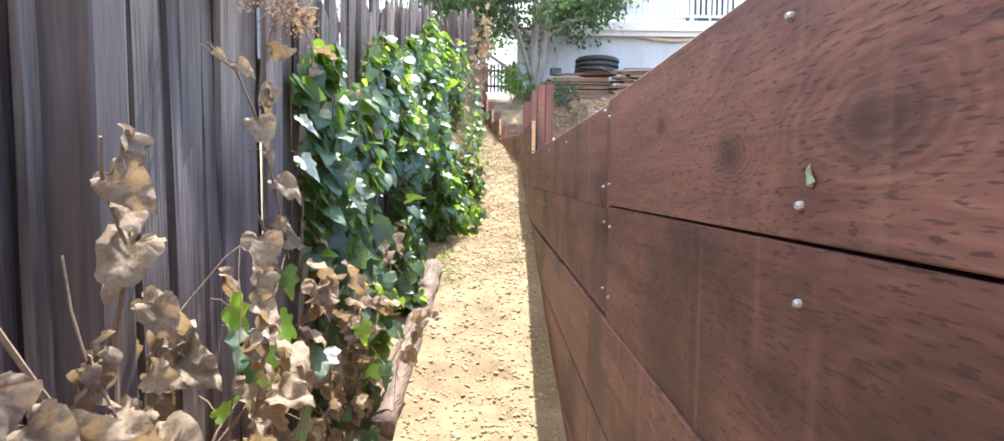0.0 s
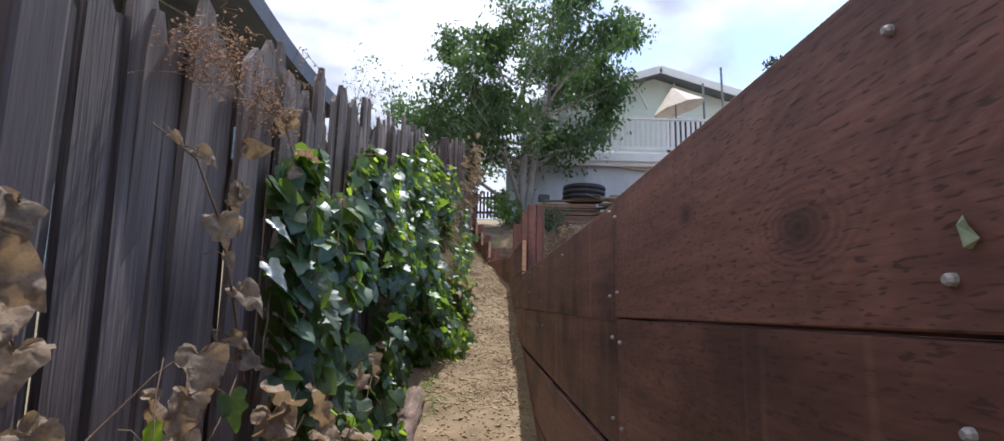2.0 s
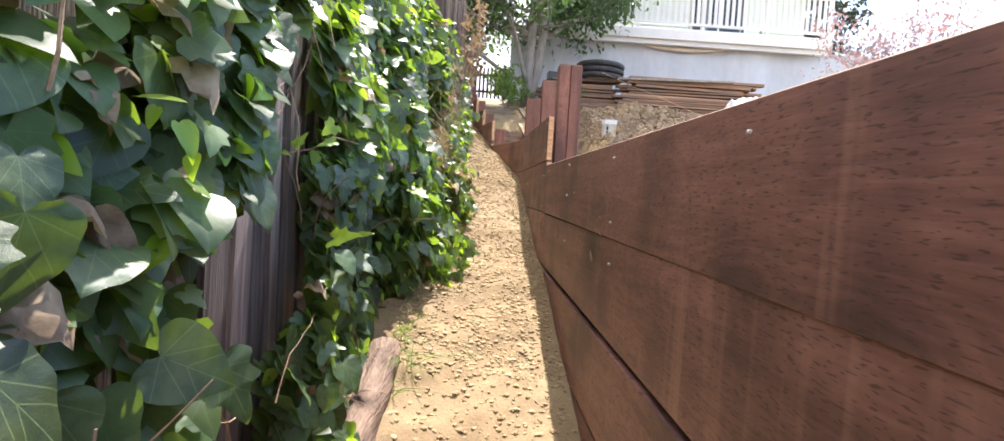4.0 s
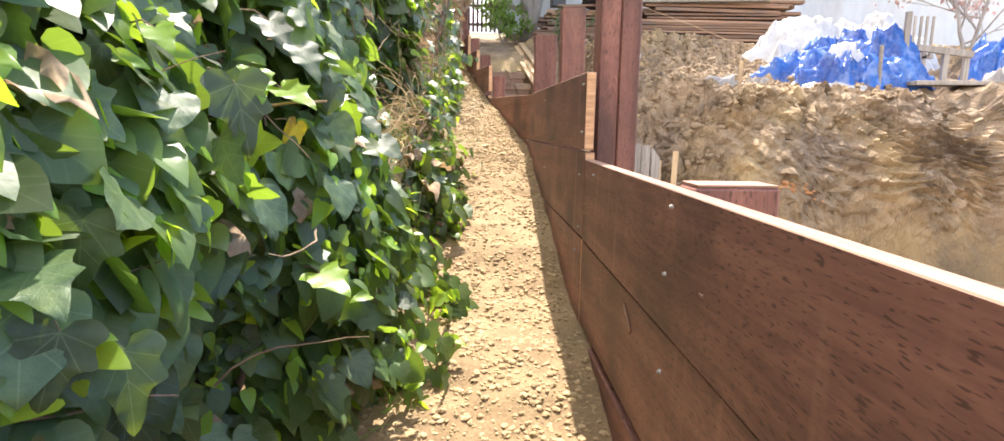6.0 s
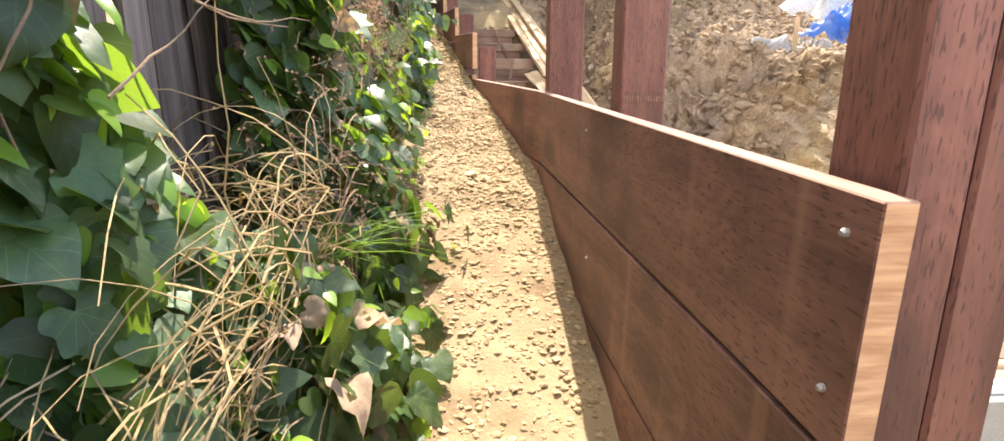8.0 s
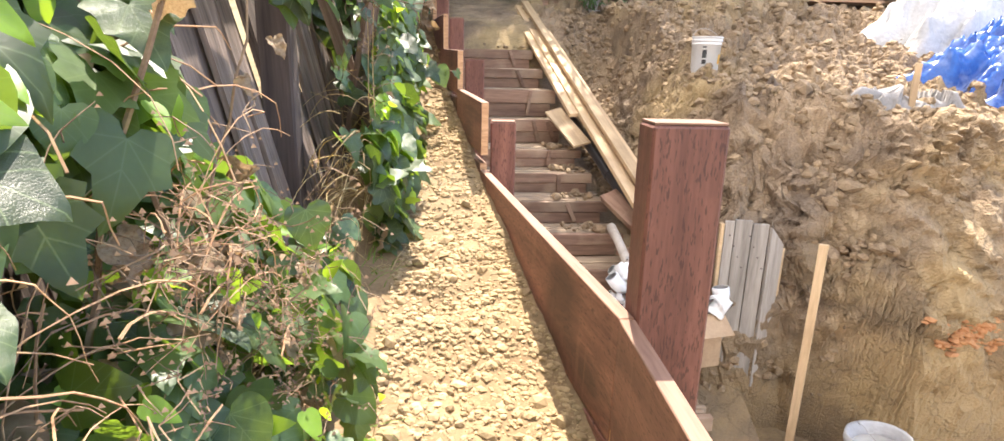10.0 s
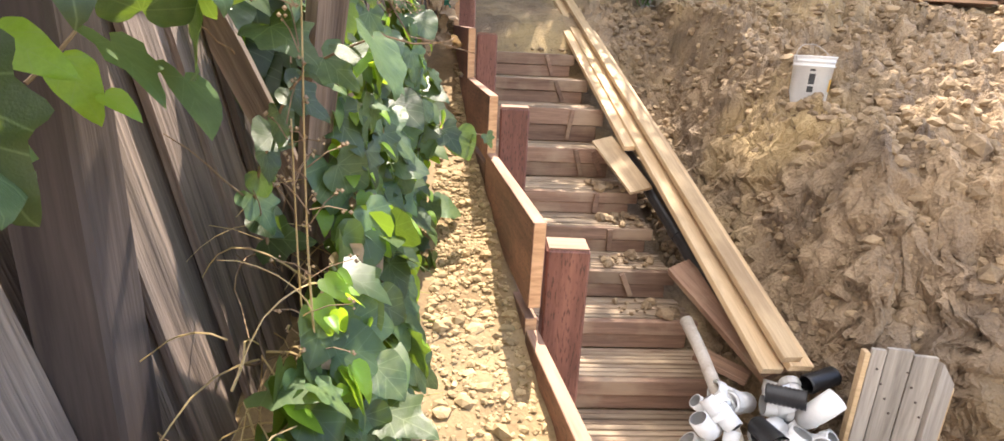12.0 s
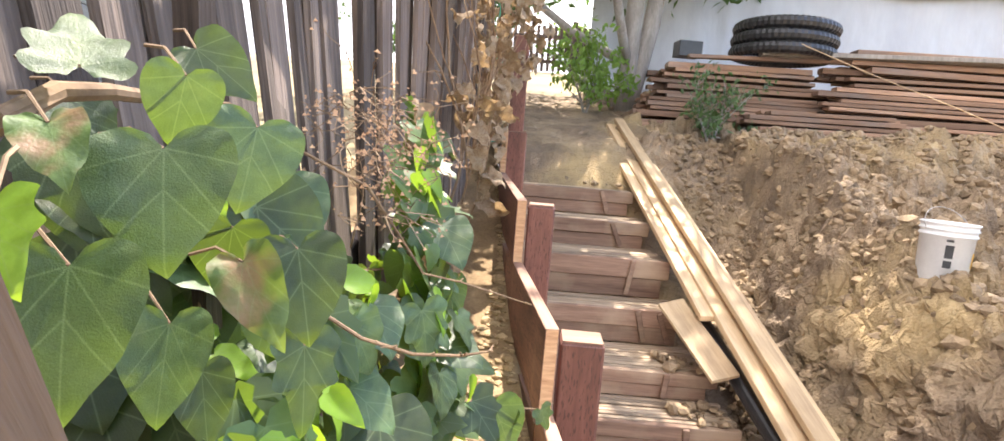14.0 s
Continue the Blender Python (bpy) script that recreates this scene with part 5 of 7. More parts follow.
# ---- neighbour's house and umbrella behind the fence ----
def neighbour_house():
    h = empty("neighbour_house", pose(-8.2, 7.5, 0.9), "grey-blue sided house with a white-trimmed gable roof", "house")
    w, eave, peak, depth = 7.0, 4.6, 6.9, 9.0
    gable = [(-w / 2, 0, 0), (w / 2, 0, 0), (w / 2, 0, eave), (0, 0, peak), (-w / 2, 0, eave)]
    back = [(x, depth, z) for x, y, z in gable]
    part("wall", (gable + back, [(0, 1, 2, 3, 4), (9, 8, 7, 6, 5), (1, 6, 7, 2), (5, 0, 4, 9)]), GREY_SIDING, h)
    for k in range(26):
        z = 0.3 + 0.17 * k
        if z < eave:
            part("siding_board", slab(w - 0.01, 0.03, 0.16, 0.004), GREY_SIDING, h, m=pose(0, -0.017, z))
            part("siding_board", slab(0.03, depth - 0.01, 0.16, 0.004), GREY_SIDING, h, m=pose(w / 2 + 0.017, depth / 2, z))
    ang = math.degrees(math.atan2(peak - eave, w / 2))
    run = math.hypot(w / 2 + 0.5, (peak - eave) * (w / 2 + 0.5) / (w / 2))
    for s in (-1, 1):
        roof = part("roof", slab(run, depth + 1.0, 0.12, 0.01), ROOF, h, m=pose(s * (w / 2 + 0.5) / 2, depth / 2, peak + 0.1 - (peak - eave) * (w / 2 + 0.5) / w, 0, s * ang))
        part("bargeboard", slab(run, 0.05, 0.22, 0.005), WHITE_PAINT, roof, m=pose(0, -(depth + 1.0) / 2 - 0.03, -0.06))
    win = part("window", slab(1.1, 0.06, 1.2, 0.004), WHITE_PAINT, h, m=pose(1.6, -0.05, 3.4))
    part("pane", slab(0.95, 0.02, 1.05, 0.002), WINDOW_GLASS, win, m=pose(0, -0.03, 0))


neighbour_house()


def navy_umbrella():
    e = empty("garden_umbrella", pose(-2.25, 3.45, 0.5), "large square navy canvas garden umbrella, opened", "umbrella")
    part("pole", tube([(0, 0, 0), (0, 0, 2.75)], 0.024, 10), METAL_POLE, e)
    half, rim, top = 1.15, 2.24, 2.78
    corners = [(half, -half * 0.86), (half, half * 0.62), (-half, half), (-half, -half)]
    vs, n = [], 8
    for i in range(n + 1):
        f = i / n
        for k in range(4):
            a, b = corners[k], corners[(k + 1) % 4]
            for j in range(n):
                u = j / n
                x, y = (a[0] * (1 - u) + b[0] * u) * f, (a[1] * (1 - u) + b[1] * u) * f
                sagz = -0.05 * math.sin(math.pi * u) * f
                vs.append((x, y, top + (rim - top) * f**1.15 + sagz))
    m = 4 * n
    fs = [(i * m + q, i * m + (q + 1) % m, (i + 1) * m + (q + 1) % m, (i + 1) * m + q) for i in range(n) for q in range(m)]
    vs += [(x * 1.005, y * 1.005, z - 0.11) for x, y, z in vs[n * m:(n + 1) * m]]
    fs += [(n * m + q, n * m + (q + 1) % m, (n + 1) * m + (q + 1) % m, (n + 1) * m + q) for q in range(m)]
    part("canopy", (vs, fs), CANVAS, e)
    for k in range(4):
        c = corners[k]
        part("rib", tube([(0, 0, top - 0.06), (c[0], c[1], rim - 0.03)], 0.008, 6), STEEL, e)
        part("strut", tube([(0, 0, top - 0.62), (c[0] * 0.55, c[1] * 0.55, rim + 0.16)], 0.006, 6), STEEL, e)


navy_umbrella()


# ---- trees ----
def leaf_cloud(centres, sizes, n, size, seed, flat=0.5):
    """Many small folded leaves scattered round the twig ends: (verts, faces)."""
    rng = np.random.default_rng(seed)
    centres, sizes = np.array(centres), np.array(sizes)
    k = rng.integers(0, len(centres), n)
    d = rng.normal(size=(n, 3))
    d /= np.linalg.norm(d, axis=1)[:, None]
    p = centres[k] + d * (sizes[k] * rng.uniform(0.15, 1.0, n) ** 0.6)[:, None] * np.array([1, 1, 0.8])
    t = rng.normal(size=(n, 3)) * 0.6 + np.array([0, 0, -0.7])
    t /= np.linalg.norm(t, axis=1)[:, None]
    s = np.cross(t, rng.normal(size=(n, 3)))
    s /= np.linalg.norm(s, axis=1)[:, None]
    nn = np.cross(s, t)
    L = (size * rng.uniform(0.6, 1.3, n))[:, None]
    base, tip = p, p + t * L
    mid = p + t * L * 0.45
    l, r = mid - s * L * 0.24 + nn * L * 0.08, mid + s * L * 0.24 + nn * L * 0.08
    vs = np.stack([base, l, tip, r], 1).reshape(-1, 3)
    fs = [q for i in range(n) for q in ((4 * i, 4 * i + 1, 4 * i + 2), (4 * i, 4 * i + 2, 4 * i + 3))]
    return [tuple(v) for v in vs.tolist()], fs


def grow(rr, p, d, length, radius, depth, tubes, tips):
    pts, radii = [tuple(p)], [radius]
    n = 5
    q, dd = Vector(p), Vector(d).normalized()
    for i in range(n):
        dd = (dd + Vector((rr.uniform(-1, 1), rr.uniform(-1, 1), rr.uniform(-0.4, 0.7))) * 0.16).normalized()
        q = q + dd * length / n
        pts.append(tuple(q))
        radii.append(radius * (1 - 0.45 * (i + 1) / n))
        if depth and i >= 1:
            for _ in range(1 if i < 3 else 2):
                side = (dd + Vector((rr.uniform(-1, 1), rr.uniform(-1, 1), rr.uniform(-0.25, 0.6))) * 0.95).normalized()
                grow(rr, q, side, length * rr.uniform(0.45, 0.65), radii[-1] * 0.6, depth - 1, tubes, tips)
    tubes.append(tube(pts, radii, 7 if radius > 0.03 else 5))
    if depth <= 1:
        tips.append((tuple(q), length * 0.55))
        tips.append((pts[3], length * 0.4))


def broad_tree(name, x, y, base, trunk_h, seed, label, leaves, leaf_size, length=2.6, radius=0.12, trunks=((0, 0, 1),), material=None, depth=2, limbs_from=2, droop=False):
    rr = random.Random(seed)
    e = empty(name, pose(x, y, base), label, "tree")
    stems, tubes, tips = [], [], []
    for d in trunks:
        dd = Vector(d).normalized()
        pts = [Vector((0, 0, -0.1))]
        for i in range(7):
            pts.append(pts[-1] + (dd + Vector((rr.uniform(-0.1, 0.1), rr.uniform(-0.1, 0.1), 0))) * trunk_h / 6)
        rad = [radius * (1.25 if i == 0 else 1 - 0.07 * i) for i in range(8)]
        stems.append(tube(pts, rad, 12))
        for i in (limbs_from, 3, 3, 4, 5, 6, 7, 7, 7):
            out = Vector((rr.uniform(-1, 1), rr.uniform(-1, 1), rr.uniform(-0.15, 1.0) if i < 5 else rr.uniform(0.15, 1.0)))
            grow(rr, pts[i], out, length * rr.uniform(0.7, 1.15), rad[i] * 0.55, depth, tubes, tips)
    if droop:
        for k in range(9):
            a = 0.7 * k
            tips.append(((1.5 * math.cos(a), 1.1 * math.sin(a), trunk_h * rr.uniform(0.5, 0.85)), 0.75))
            grow(rr, (0, 0, trunk_h * 0.55), (math.cos(a), math.sin(a), 0.05), 1.7, 0.035, 1, tubes, tips)
    smooth(part("trunk", joined(stems), BARK, e))
    smooth(part("branchwork", joined(tubes), BARK, e))["kind"] = "stuff"
    crown = part("crown", leaf_cloud([t[0] for t in tips], [t[1] for t in tips], leaves, leaf_size, seed), material or TREE_LEAF, e)
    crown["kind"] = "stuff"
    return e


broad_tree("garden_tree", 0.75, 16.0, 3.55, 3.6, 15, "leafy green garden tree with two pale grey trunks", 38000, 0.15, 2.3, 0.13, ((-0.05, 0.02, 1), (0.16, 0.05, 1)), limbs_from=1, droop=True)
broad_tree("background_tree", -3.2, 30.0, 5.3, 2.6, 23, "dense dark green tree beyond the gate", 5000, 0.3, 2.2, 0.2)
broad_tree("background_tree", 1.2, 27.0, 5.1, 0.9, 29, "low bright green garden shrub behind the gate", 3000, 0.2, 1.0, 0.08, material=GRASS, depth=1)
broad_tree("thin_tree", -5.6, 22.0, 4.6, 3.6, 31, "thin sparse tree behind the fence", 500, 0.14, 1.7, 0.06)
broad_tree("small_tree", 7.9, 12.9, 2.9, 1.2, 37, "small twiggy tree with sparse purplish leaves by the tarps", 2000, 0.1, 1.15, 0.035, ((0.1, -0.1, 1), (-0.25, 0.05, 1)), RUST_LEAF)
broad_tree("garden_shrub", 1.45, 14.35, 3.2, 0.28, 41, "low twiggy green shrub before the lumber stack", 700, 0.07, 0.36, 0.018, ((0.3, 0, 1), (-0.4, 0.1, 1)), TREE_LEAF, 1)
broad_tree("garden_shrub", 0.25, 15.6, 3.5, 0.35, 43, "low green shrub at the foot of the tree", 900, 0.1, 0.45, 0.02, ((0.3, 0, 1), (-0.3, 0.1, 1)), GRASS, 1)


def conifer(x, y, base, h, seed):
    rr = random.Random(seed)
    e = empty("conifer", pose(x, y, base), "tall dark distant conifer", "tree")
    smooth(part("trunk", tube([(0, 0, 0), (0.1, 0, h * 0.5), (0, 0, h)], [0.35, 0.22, 0.04], 10), BARK, e))
    tubes, cents, sizes = [], [], []
    for k in range(70):
        f = 0.3 + 0.7 * (k / 69)
        a, r = rr.uniform(0, 6.28), (1 - f) * h * 0.3 + 0.5 + rr.uniform(-0.4, 0.7)
        p, q = (0, 0, h * f), (r * math.cos(a), r * math.sin(a), h * f + rr.uniform(-0.5, 0.4))
        tubes.append(tube([p, q], [0.05, 0.015], 4))
        for u in (0.55, 0.8, 1.0):
            cents.append(tuple(Vector(p).lerp(Vector(q), u)))
            sizes.append(0.45 + 0.35 * rr.random())
    part("branchwork", joined(tubes), BARK, e)["kind"] = "stuff"
    part("crown", leaf_cloud(cents, sizes, 6000, 0.4, seed), PINE_LEAF, e)["kind"] = "stuff"


conifer(22.5, 42.0, 5.4, 15.5, 3)


# ---- ivy, dead vines, grass ----
def leaf_shape(kind, fine=False):
    """Outline of one leaf, base at the origin, tip along +Y, unit length; midrib folded, edges curled. (verts, faces, uv)"""
    if kind == "heart":
        edge = [(0.10, -0.12), (0.31, -0.17), (0.49, -0.08), (0.56, 0.12), (0.52, 0.36), (0.39, 0.60), (0.19, 0.82)]
    elif kind == "lobed":
        edge = [(0.12, -0.16), (0.36, -0.20), (0.54, -0.02), (0.42, 0.16), (0.50, 0.40), (0.27, 0.50), (0.15, 0.80)]
    else:
        edge = [(0.08, -0.06), (0.22, -0.02), (0.31, 0.14), (0.30, 0.32), (0.24, 0.52), (0.17, 0.70), (0.09, 0.87)]
    if fine:
        pts = [Vector((*p, 0)) for p in edge]
        pts = [pts[0] * 2 - pts[1]] + pts + [Vector((0, 1.0, 0))]
        out = []
        for i in range(1, len(pts) - 2):
            for u in (0.0, 0.34, 0.67):
                a, b, c, d = pts[i - 1], pts[i], pts[i + 1], pts[i + 2]
                q = 0.5 * (2 * b + (c - a) * u + (2 * a - 5 * b + 4 * c - d) * u * u + (3 * b - a - 3 * c + d) * u**3)
                out.append((q.x, q.y))
        edge = out + [edge[-1], (edge[-1][0] * 0.5, 0.93)]
    n = len(edge)
    cup = {"heart": 0.12, "lobed": 0.10, "slim": 0.16}[kind]
    vs, uv = [], []
    for i in range(n):
        y = max(edge[i][1], 0.0) if i else 0.0
        vs.append((0, y, -0.10 * y * y))
        uv.append((0, y))
    vs.append((0, 1.0, -0.16))
    uv.append((0, 1.0))
    for s in (-1, 1):
        for i, (x, y) in enumerate(edge):
            vs.append((0.55 * s * x, 0.5 * (y + max(y, 0)), 0.35 * cup * x * 2 - 0.1 * y * y))
            uv.append((0.55 * s * x, 0.5 * (y + max(y, 0))))
        for i, (x, y) in enumerate(edge):
            vs.append((s * x, y, cup * x * 1.3 - 0.14 * y * y + (0.025 * math.sin(i * (1.1 if fine else 3.1)))))
            uv.append((s * x, y))
    fs = []
    for k, s in enumerate((-1, 1)):
        a = n + 1 + 2 * n * k
        b = a + n
        for i in range(n - 1):
            q1, q2 = (i, i + 1, a + i + 1, a + i), (a + i, a + i + 1, b + i + 1, b + i)
            fs += [q1, q2] if s < 0 else [q1[::-1], q2[::-1]]
        t1, t2 = (n - 1, n, a + n - 1), (a + n - 1, n, b + n - 1)
        fs += [t1, t2] if s < 0 else [t1[::-1], t2[::-1]]
    return np.array(vs), fs, uv


def add_veins(m, tint, amount=0.55):
    """Pale ribs fanning from the leaf's stalk, in leaf coordinates."""
    nt = m.node_tree
    L = nt.links.new
    b = nt.nodes["Principled BSDF"]
    src = b.inputs["Base Color"].links[0].from_socket
    uv = nt.nodes.new("ShaderNodeUVMap")
    sep = nt.nodes.new("ShaderNodeSeparateXYZ")
    L(uv.outputs[0], sep.inputs[0])

    def math_node(op, a, bb):
        n = nt.nodes.new("ShaderNodeMath")
        n.operation = op
        for k, v in enumerate((a, bb)):
            if v is None:
                continue
            if isinstance(v, (int, float)):
                n.inputs[k].default_value = v
            else:
                L(v, n.inputs[k])
        return n.outputs[0]

    ax = math_node("ABSOLUTE", sep.outputs["X"], None)
    best = None
    for ang, off in ((0.0, 0.0), (0.62, 0.0), (1.25, 0.0), (0.75, 0.34)):
        y = math_node("SUBTRACT", sep.outputs["Y"], off)
        d = math_node("ABSOLUTE", math_node("SUBTRACT", math_node("MULTIPLY", ax, math.cos(ang)), math_node("MULTIPLY", y, math.sin(ang))), None)
        best = d if best is None else math_node("MINIMUM", best, d)
    mr = nt.nodes.new("ShaderNodeMapRange")
    mr.inputs["From Min"].default_value, mr.inputs["From Max"].default_value = 0.003, 0.013
    mr.inputs["To Min"].default_value, mr.inputs["To Max"].default_value = amount, 0.0
    L(best, mr.inputs["Value"])
    mx = nt.nodes.new("ShaderNodeMixRGB")
    L(mr.outputs[0], mx.inputs["Fac"])
    L(src, mx.inputs["Color1"])
    mx.inputs["Color2"].default_value = (*tint, 1)
    L(mx.outputs[0], b.inputs["Base Color"])


for mat in (IVY, IVY_PIECE, IVY_YOUNG, IVY_SCORCHED):
    add_veins(mat, (0.23, 0.31, 0.13), 0.36)
add_veins(DEAD_LEAF, (0.45, 0.33, 0.2), 0.4)
SHAPES = {k: leaf_shape(k) for k in ("heart", "lobed", "slim")}


def leaf_mesh(name, kind, material, crumple=0.0, seed=0):
    vs, fs, uv = leaf_shape(kind, True)
    rng = np.random.default_rng(seed)
    vs = vs.copy()
    if crumple:
        vs[:, 2] += crumple * np.sin(vs[:, 0] * 9 + seed) * np.cos(vs[:, 1] * 7 + seed) + crumple * 1.3 * np.abs(vs[:, 0])
        vs[:, 0] *= 0.75
        vs += rng.normal(0, crumple * 0.1, vs.shape)
    me = bpy.data.meshes.new(name)
    me.from_pydata(vs.tolist(), [], fs)
    lay = me.uv_layers.new(name="leaf")
    idx = np.empty(len(me.loops), int)
    me.loops.foreach_get("vertex_index", idx)
    lay.data.foreach_set("uv", np.array(uv)[idx].ravel())
    me.materials.append(material)
    me.shade_smooth()
    return me


def leaf_axes(rng, n, lean, spread):
    tip = np.array([0.5, -0.15, -0.8]) + rng.normal(0, spread, (n, 3))
    tip /= np.linalg.norm(tip, axis=1)[:, None]
    nor = np.array(lean) + rng.normal(0, spread * 0.95, (n, 3))
    side = np.cross(tip, nor)
    side /= np.linalg.norm(side, axis=1)[:, None]
    return side, tip, np.cross(side, tip)


def leaf_mass(pos, sizes, kind, seed, lean=(0.85, -0.35, 0.55), spread=0.42, crumple=0.0):
    """Leaves at pos as one array mesh: (verts, faces, uv)."""
    rng = np.random.default_rng(seed)
    vs, fs, uv = SHAPES[kind]
    n = len(pos)
    side, tip, nor = leaf_axes(rng, n, lean, spread)
    V = vs[None] * np.ones((n, 1, 1))
    curl = rng.uniform(0.2, 2.0, (n, 1))
    V[:, :, 2] *= curl
    if crumple:
        ph = rng.uniform(0, 6, (n, 1))
        V[:, :, 2] += crumple * (np.sin(V[:, :, 0] * 9 + ph) * np.cos(V[:, :, 1] * 8 + ph) + 1.4 * np.abs(V[:, :, 0]) * rng.uniform(-1, 1.4, (n, 1)))
        V[:, :, 0] *= rng.uniform(0.55, 0.95, (n, 1))
    W = pos[:, None] + sizes[:, None, None] * (V[:, :, :1] * side[:, None] + V[:, :, 1:2] * tip[:, None] + V[:, :, 2:] * nor[:, None])
    m = len(vs)
    faces = [tuple(i + m * k for i in f) for k in range(n) for f in fs]
    return W.reshape(-1, 3), faces, np.tile(np.array(uv), (n, 1))


def mass_part(name, data, material, parent, label=""):
    W, faces, uv = data
    me = bpy.data.meshes.new(name)
    me.from_pydata(W.tolist(), [], faces)
    lay = me.uv_layers.new(name="leaf")
    idx = np.empty(len(me.loops), int)
    me.loops.foreach_get("vertex_index", idx)
    lay.data.foreach_set("uv", uv[idx].ravel())
    me.materials.append(material)
    me.shade_smooth()
    ob = part(name, me, material, parent, label)
    ob["kind"] = "stuff"
    return ob


LEAF_PIECES = {k: leaf_mesh("leaf", k, IVY_PIECE) for k in ("heart", "lobed", "slim")}
DEAD_PIECES = [leaf_mesh("dead_leaf", "heart", DEAD_LEAF, 0.16, s) for s in (1, 2, 3)]
YOUNG_PIECE = leaf_mesh("young_leaf", "slim", IVY_YOUNG)


def leaf_object(mesh, p, size, rng, parent, lean=(0.85, -0.35, 0.55), spread=0.4, name="leaf"):
    side, tip, nor = leaf_axes(rng, 1, lean, spread)
    m = Matrix((side[0], tip[0], nor[0])).transposed().to_4x4()
    part(name, mesh, None, parent, m=Matrix.Translation(p) @ m @ Matrix.Diagonal((size, size, size, 1)))


def vine(rr, p, steps, step, drift, r=0.004):
    pts = [Vector(p)]
    d = Vector(drift).normalized()
    for _ in range(steps):
        d = (d + Vector((rr.uniform(-1, 1), rr.uniform(-1, 1), rr.uniform(-1, 1))) * 0.28).normalized()
        pts.append(pts[-1] + d * step)
    return tube(pts, [r * (1 - 0.6 * i / steps) for i in range(steps + 1)], 5)


def ivy_plant(y0, y1, lo, hi, n, pieces, seed, bulge, size, label, young=0.12, dead=0.03, cover=0.0, kind=("heart", "lobed"), shift=0.0, tilt=1.0):
    """Ivy on the fence between two stations; lo and hi are heights over the path, as numbers at both ends."""
    rng, rr = np.random.default_rng(seed), random.Random(seed)
    e = empty("ivy_plant", pose(0, 0, 0), label, "ivy", "ivy on the fence")

    def spots(k):
        ys = rng.uniform(y0, y1, k * 3)
        f = (ys - y0) / (y1 - y0)
        top = hi[0] + (hi[1] - hi[0]) * f + 0.16 * fbm(ys * 3.1, ys * 0 + seed, seed, 3)
        bot = lo[0] + (lo[1] - lo[0]) * f
        u = rng.uniform(0, 1, k * 3) ** 0.85
        zz = bot + (top - bot) * u
        dens = fbm(ys * 2.6, zz * 2.6, seed + 3, 3)
        ok = dens > cover
        ys, zz, u = ys[ok][:k], zz[ok][:k], u[ok][:k]
        b = bulge * (1.12 - 0.5 * u**2) * (0.85 + 0.4 * fbm(ys * 2.2, zz * 2.2, seed + 7, 2))
        b = b * np.clip(np.minimum(ys - y0, y1 - ys) / 0.18 + 0.35, 0.35, 1)
        xs = np.interp(ys, FENCE_Y, FENCE_X) + 0.02 + shift - tilt * np.array([0.22 * lean(v) for v in ys]) * zz + b * rng.uniform(0.3, 1.0, len(ys)) ** 0.6
        return np.stack([xs, ys, path_z(ys) + zz], 1)

    P = spots(n)
    S = size * 0.86 * rng.uniform(0.5, 1.25, len(P))
    c = int(len(P) * (1 - young - dead))
    d = int(len(P) * (1 - dead))
    h = c // 2
    mass_part("foliage", leaf_mass(P[:h], S[:h], kind[0], seed + 11), IVY, e)
    mass_part("foliage", leaf_mass(P[h:c], S[h:c], kind[1], seed + 12), IVY, e)
    if d > c:
        mass_part("young_foliage", leaf_mass(P[c:d] + np.array([0.03, -0.01, 0.02]), S[c:d] * 0.7, "slim", seed + 13, (0.6, -0.4, 0.9), 0.5), IVY_YOUNG, e, "fresh yellow-green leaves")
    if len(P) > d:
        mass_part("withered_foliage", leaf_mass(P[d:], S[d:], "heart", seed + 14, crumple=0.2), DEAD_LEAF, e, "withered brown leaves")
    for k, p in enumerate(spots(pieces)):
        kd = rr.choice(kind)
        leaf_object(LEAF_PIECES[kd], Vector(p) + Vector((0.035, -0.01, 0)), size * rr.uniform(0.7, 1.15), rng, e)
    stems = []
    for _ in range(max(6, pieces // 5)):
        yy = rr.uniform(y0, y1)
        f = (yy - y0) / (y1 - y0)
        zz = rr.uniform(lo[0], hi[0] + (hi[1] - hi[0]) * f)
        stems.append(vine(rr, (fence_x(yy) + bulge * rr.uniform(0.2, 1.0) - 0.22 * lean(yy) * zz, yy, float(path_z(yy)) + zz), 7, 0.045, (0.02, rr.uniform(-0.6, 0.6), rr.uniform(-0.6, 0.8)), rr.uniform(0.0014, 0.003)))
    part("vine_tangle", joined(stems), STEM, e, "thin brown vine stems")["kind"] = "stuff"
    return e


ivy_plant(2.05, 2.75, (0.25, 0.05), (1.55, 1.75), 620, 90, 401, 0.2, 0.095, "sparse green ivy climbing the old fence", 0.1, 0.10)
ivy_plant(2.65, 3.25, (0.02, 0.02), (1.7, 1.6), 950, 90, 402, 0.3, 0.09, "dense green ivy climbing the old fence", 0.14, 0.02)
ivy_plant(3.3, 3.75, (0.0, 0.0), (0.5, 1.1), 200, 40, 403, 0.28, 0.095, "low green ivy at the foot of the fence", 0.12, 0.05)
ivy_plant(3.7, 4.95, (0.0, 0.0), (1.4, 1.55), 2100, 140, 404, 0.2, 0.095, "dense green ivy hanging over the old fence", 0.2, 0.02, cover=-0.22)
ivy_plant(4.6, 5.7, (0.0, 0.0), (0.4, 0.5), 540, 60, 417, 0.43, 0.085, "low ivy and grass spilling onto the path edge", 0.28, 0.03, cover=-0.2)
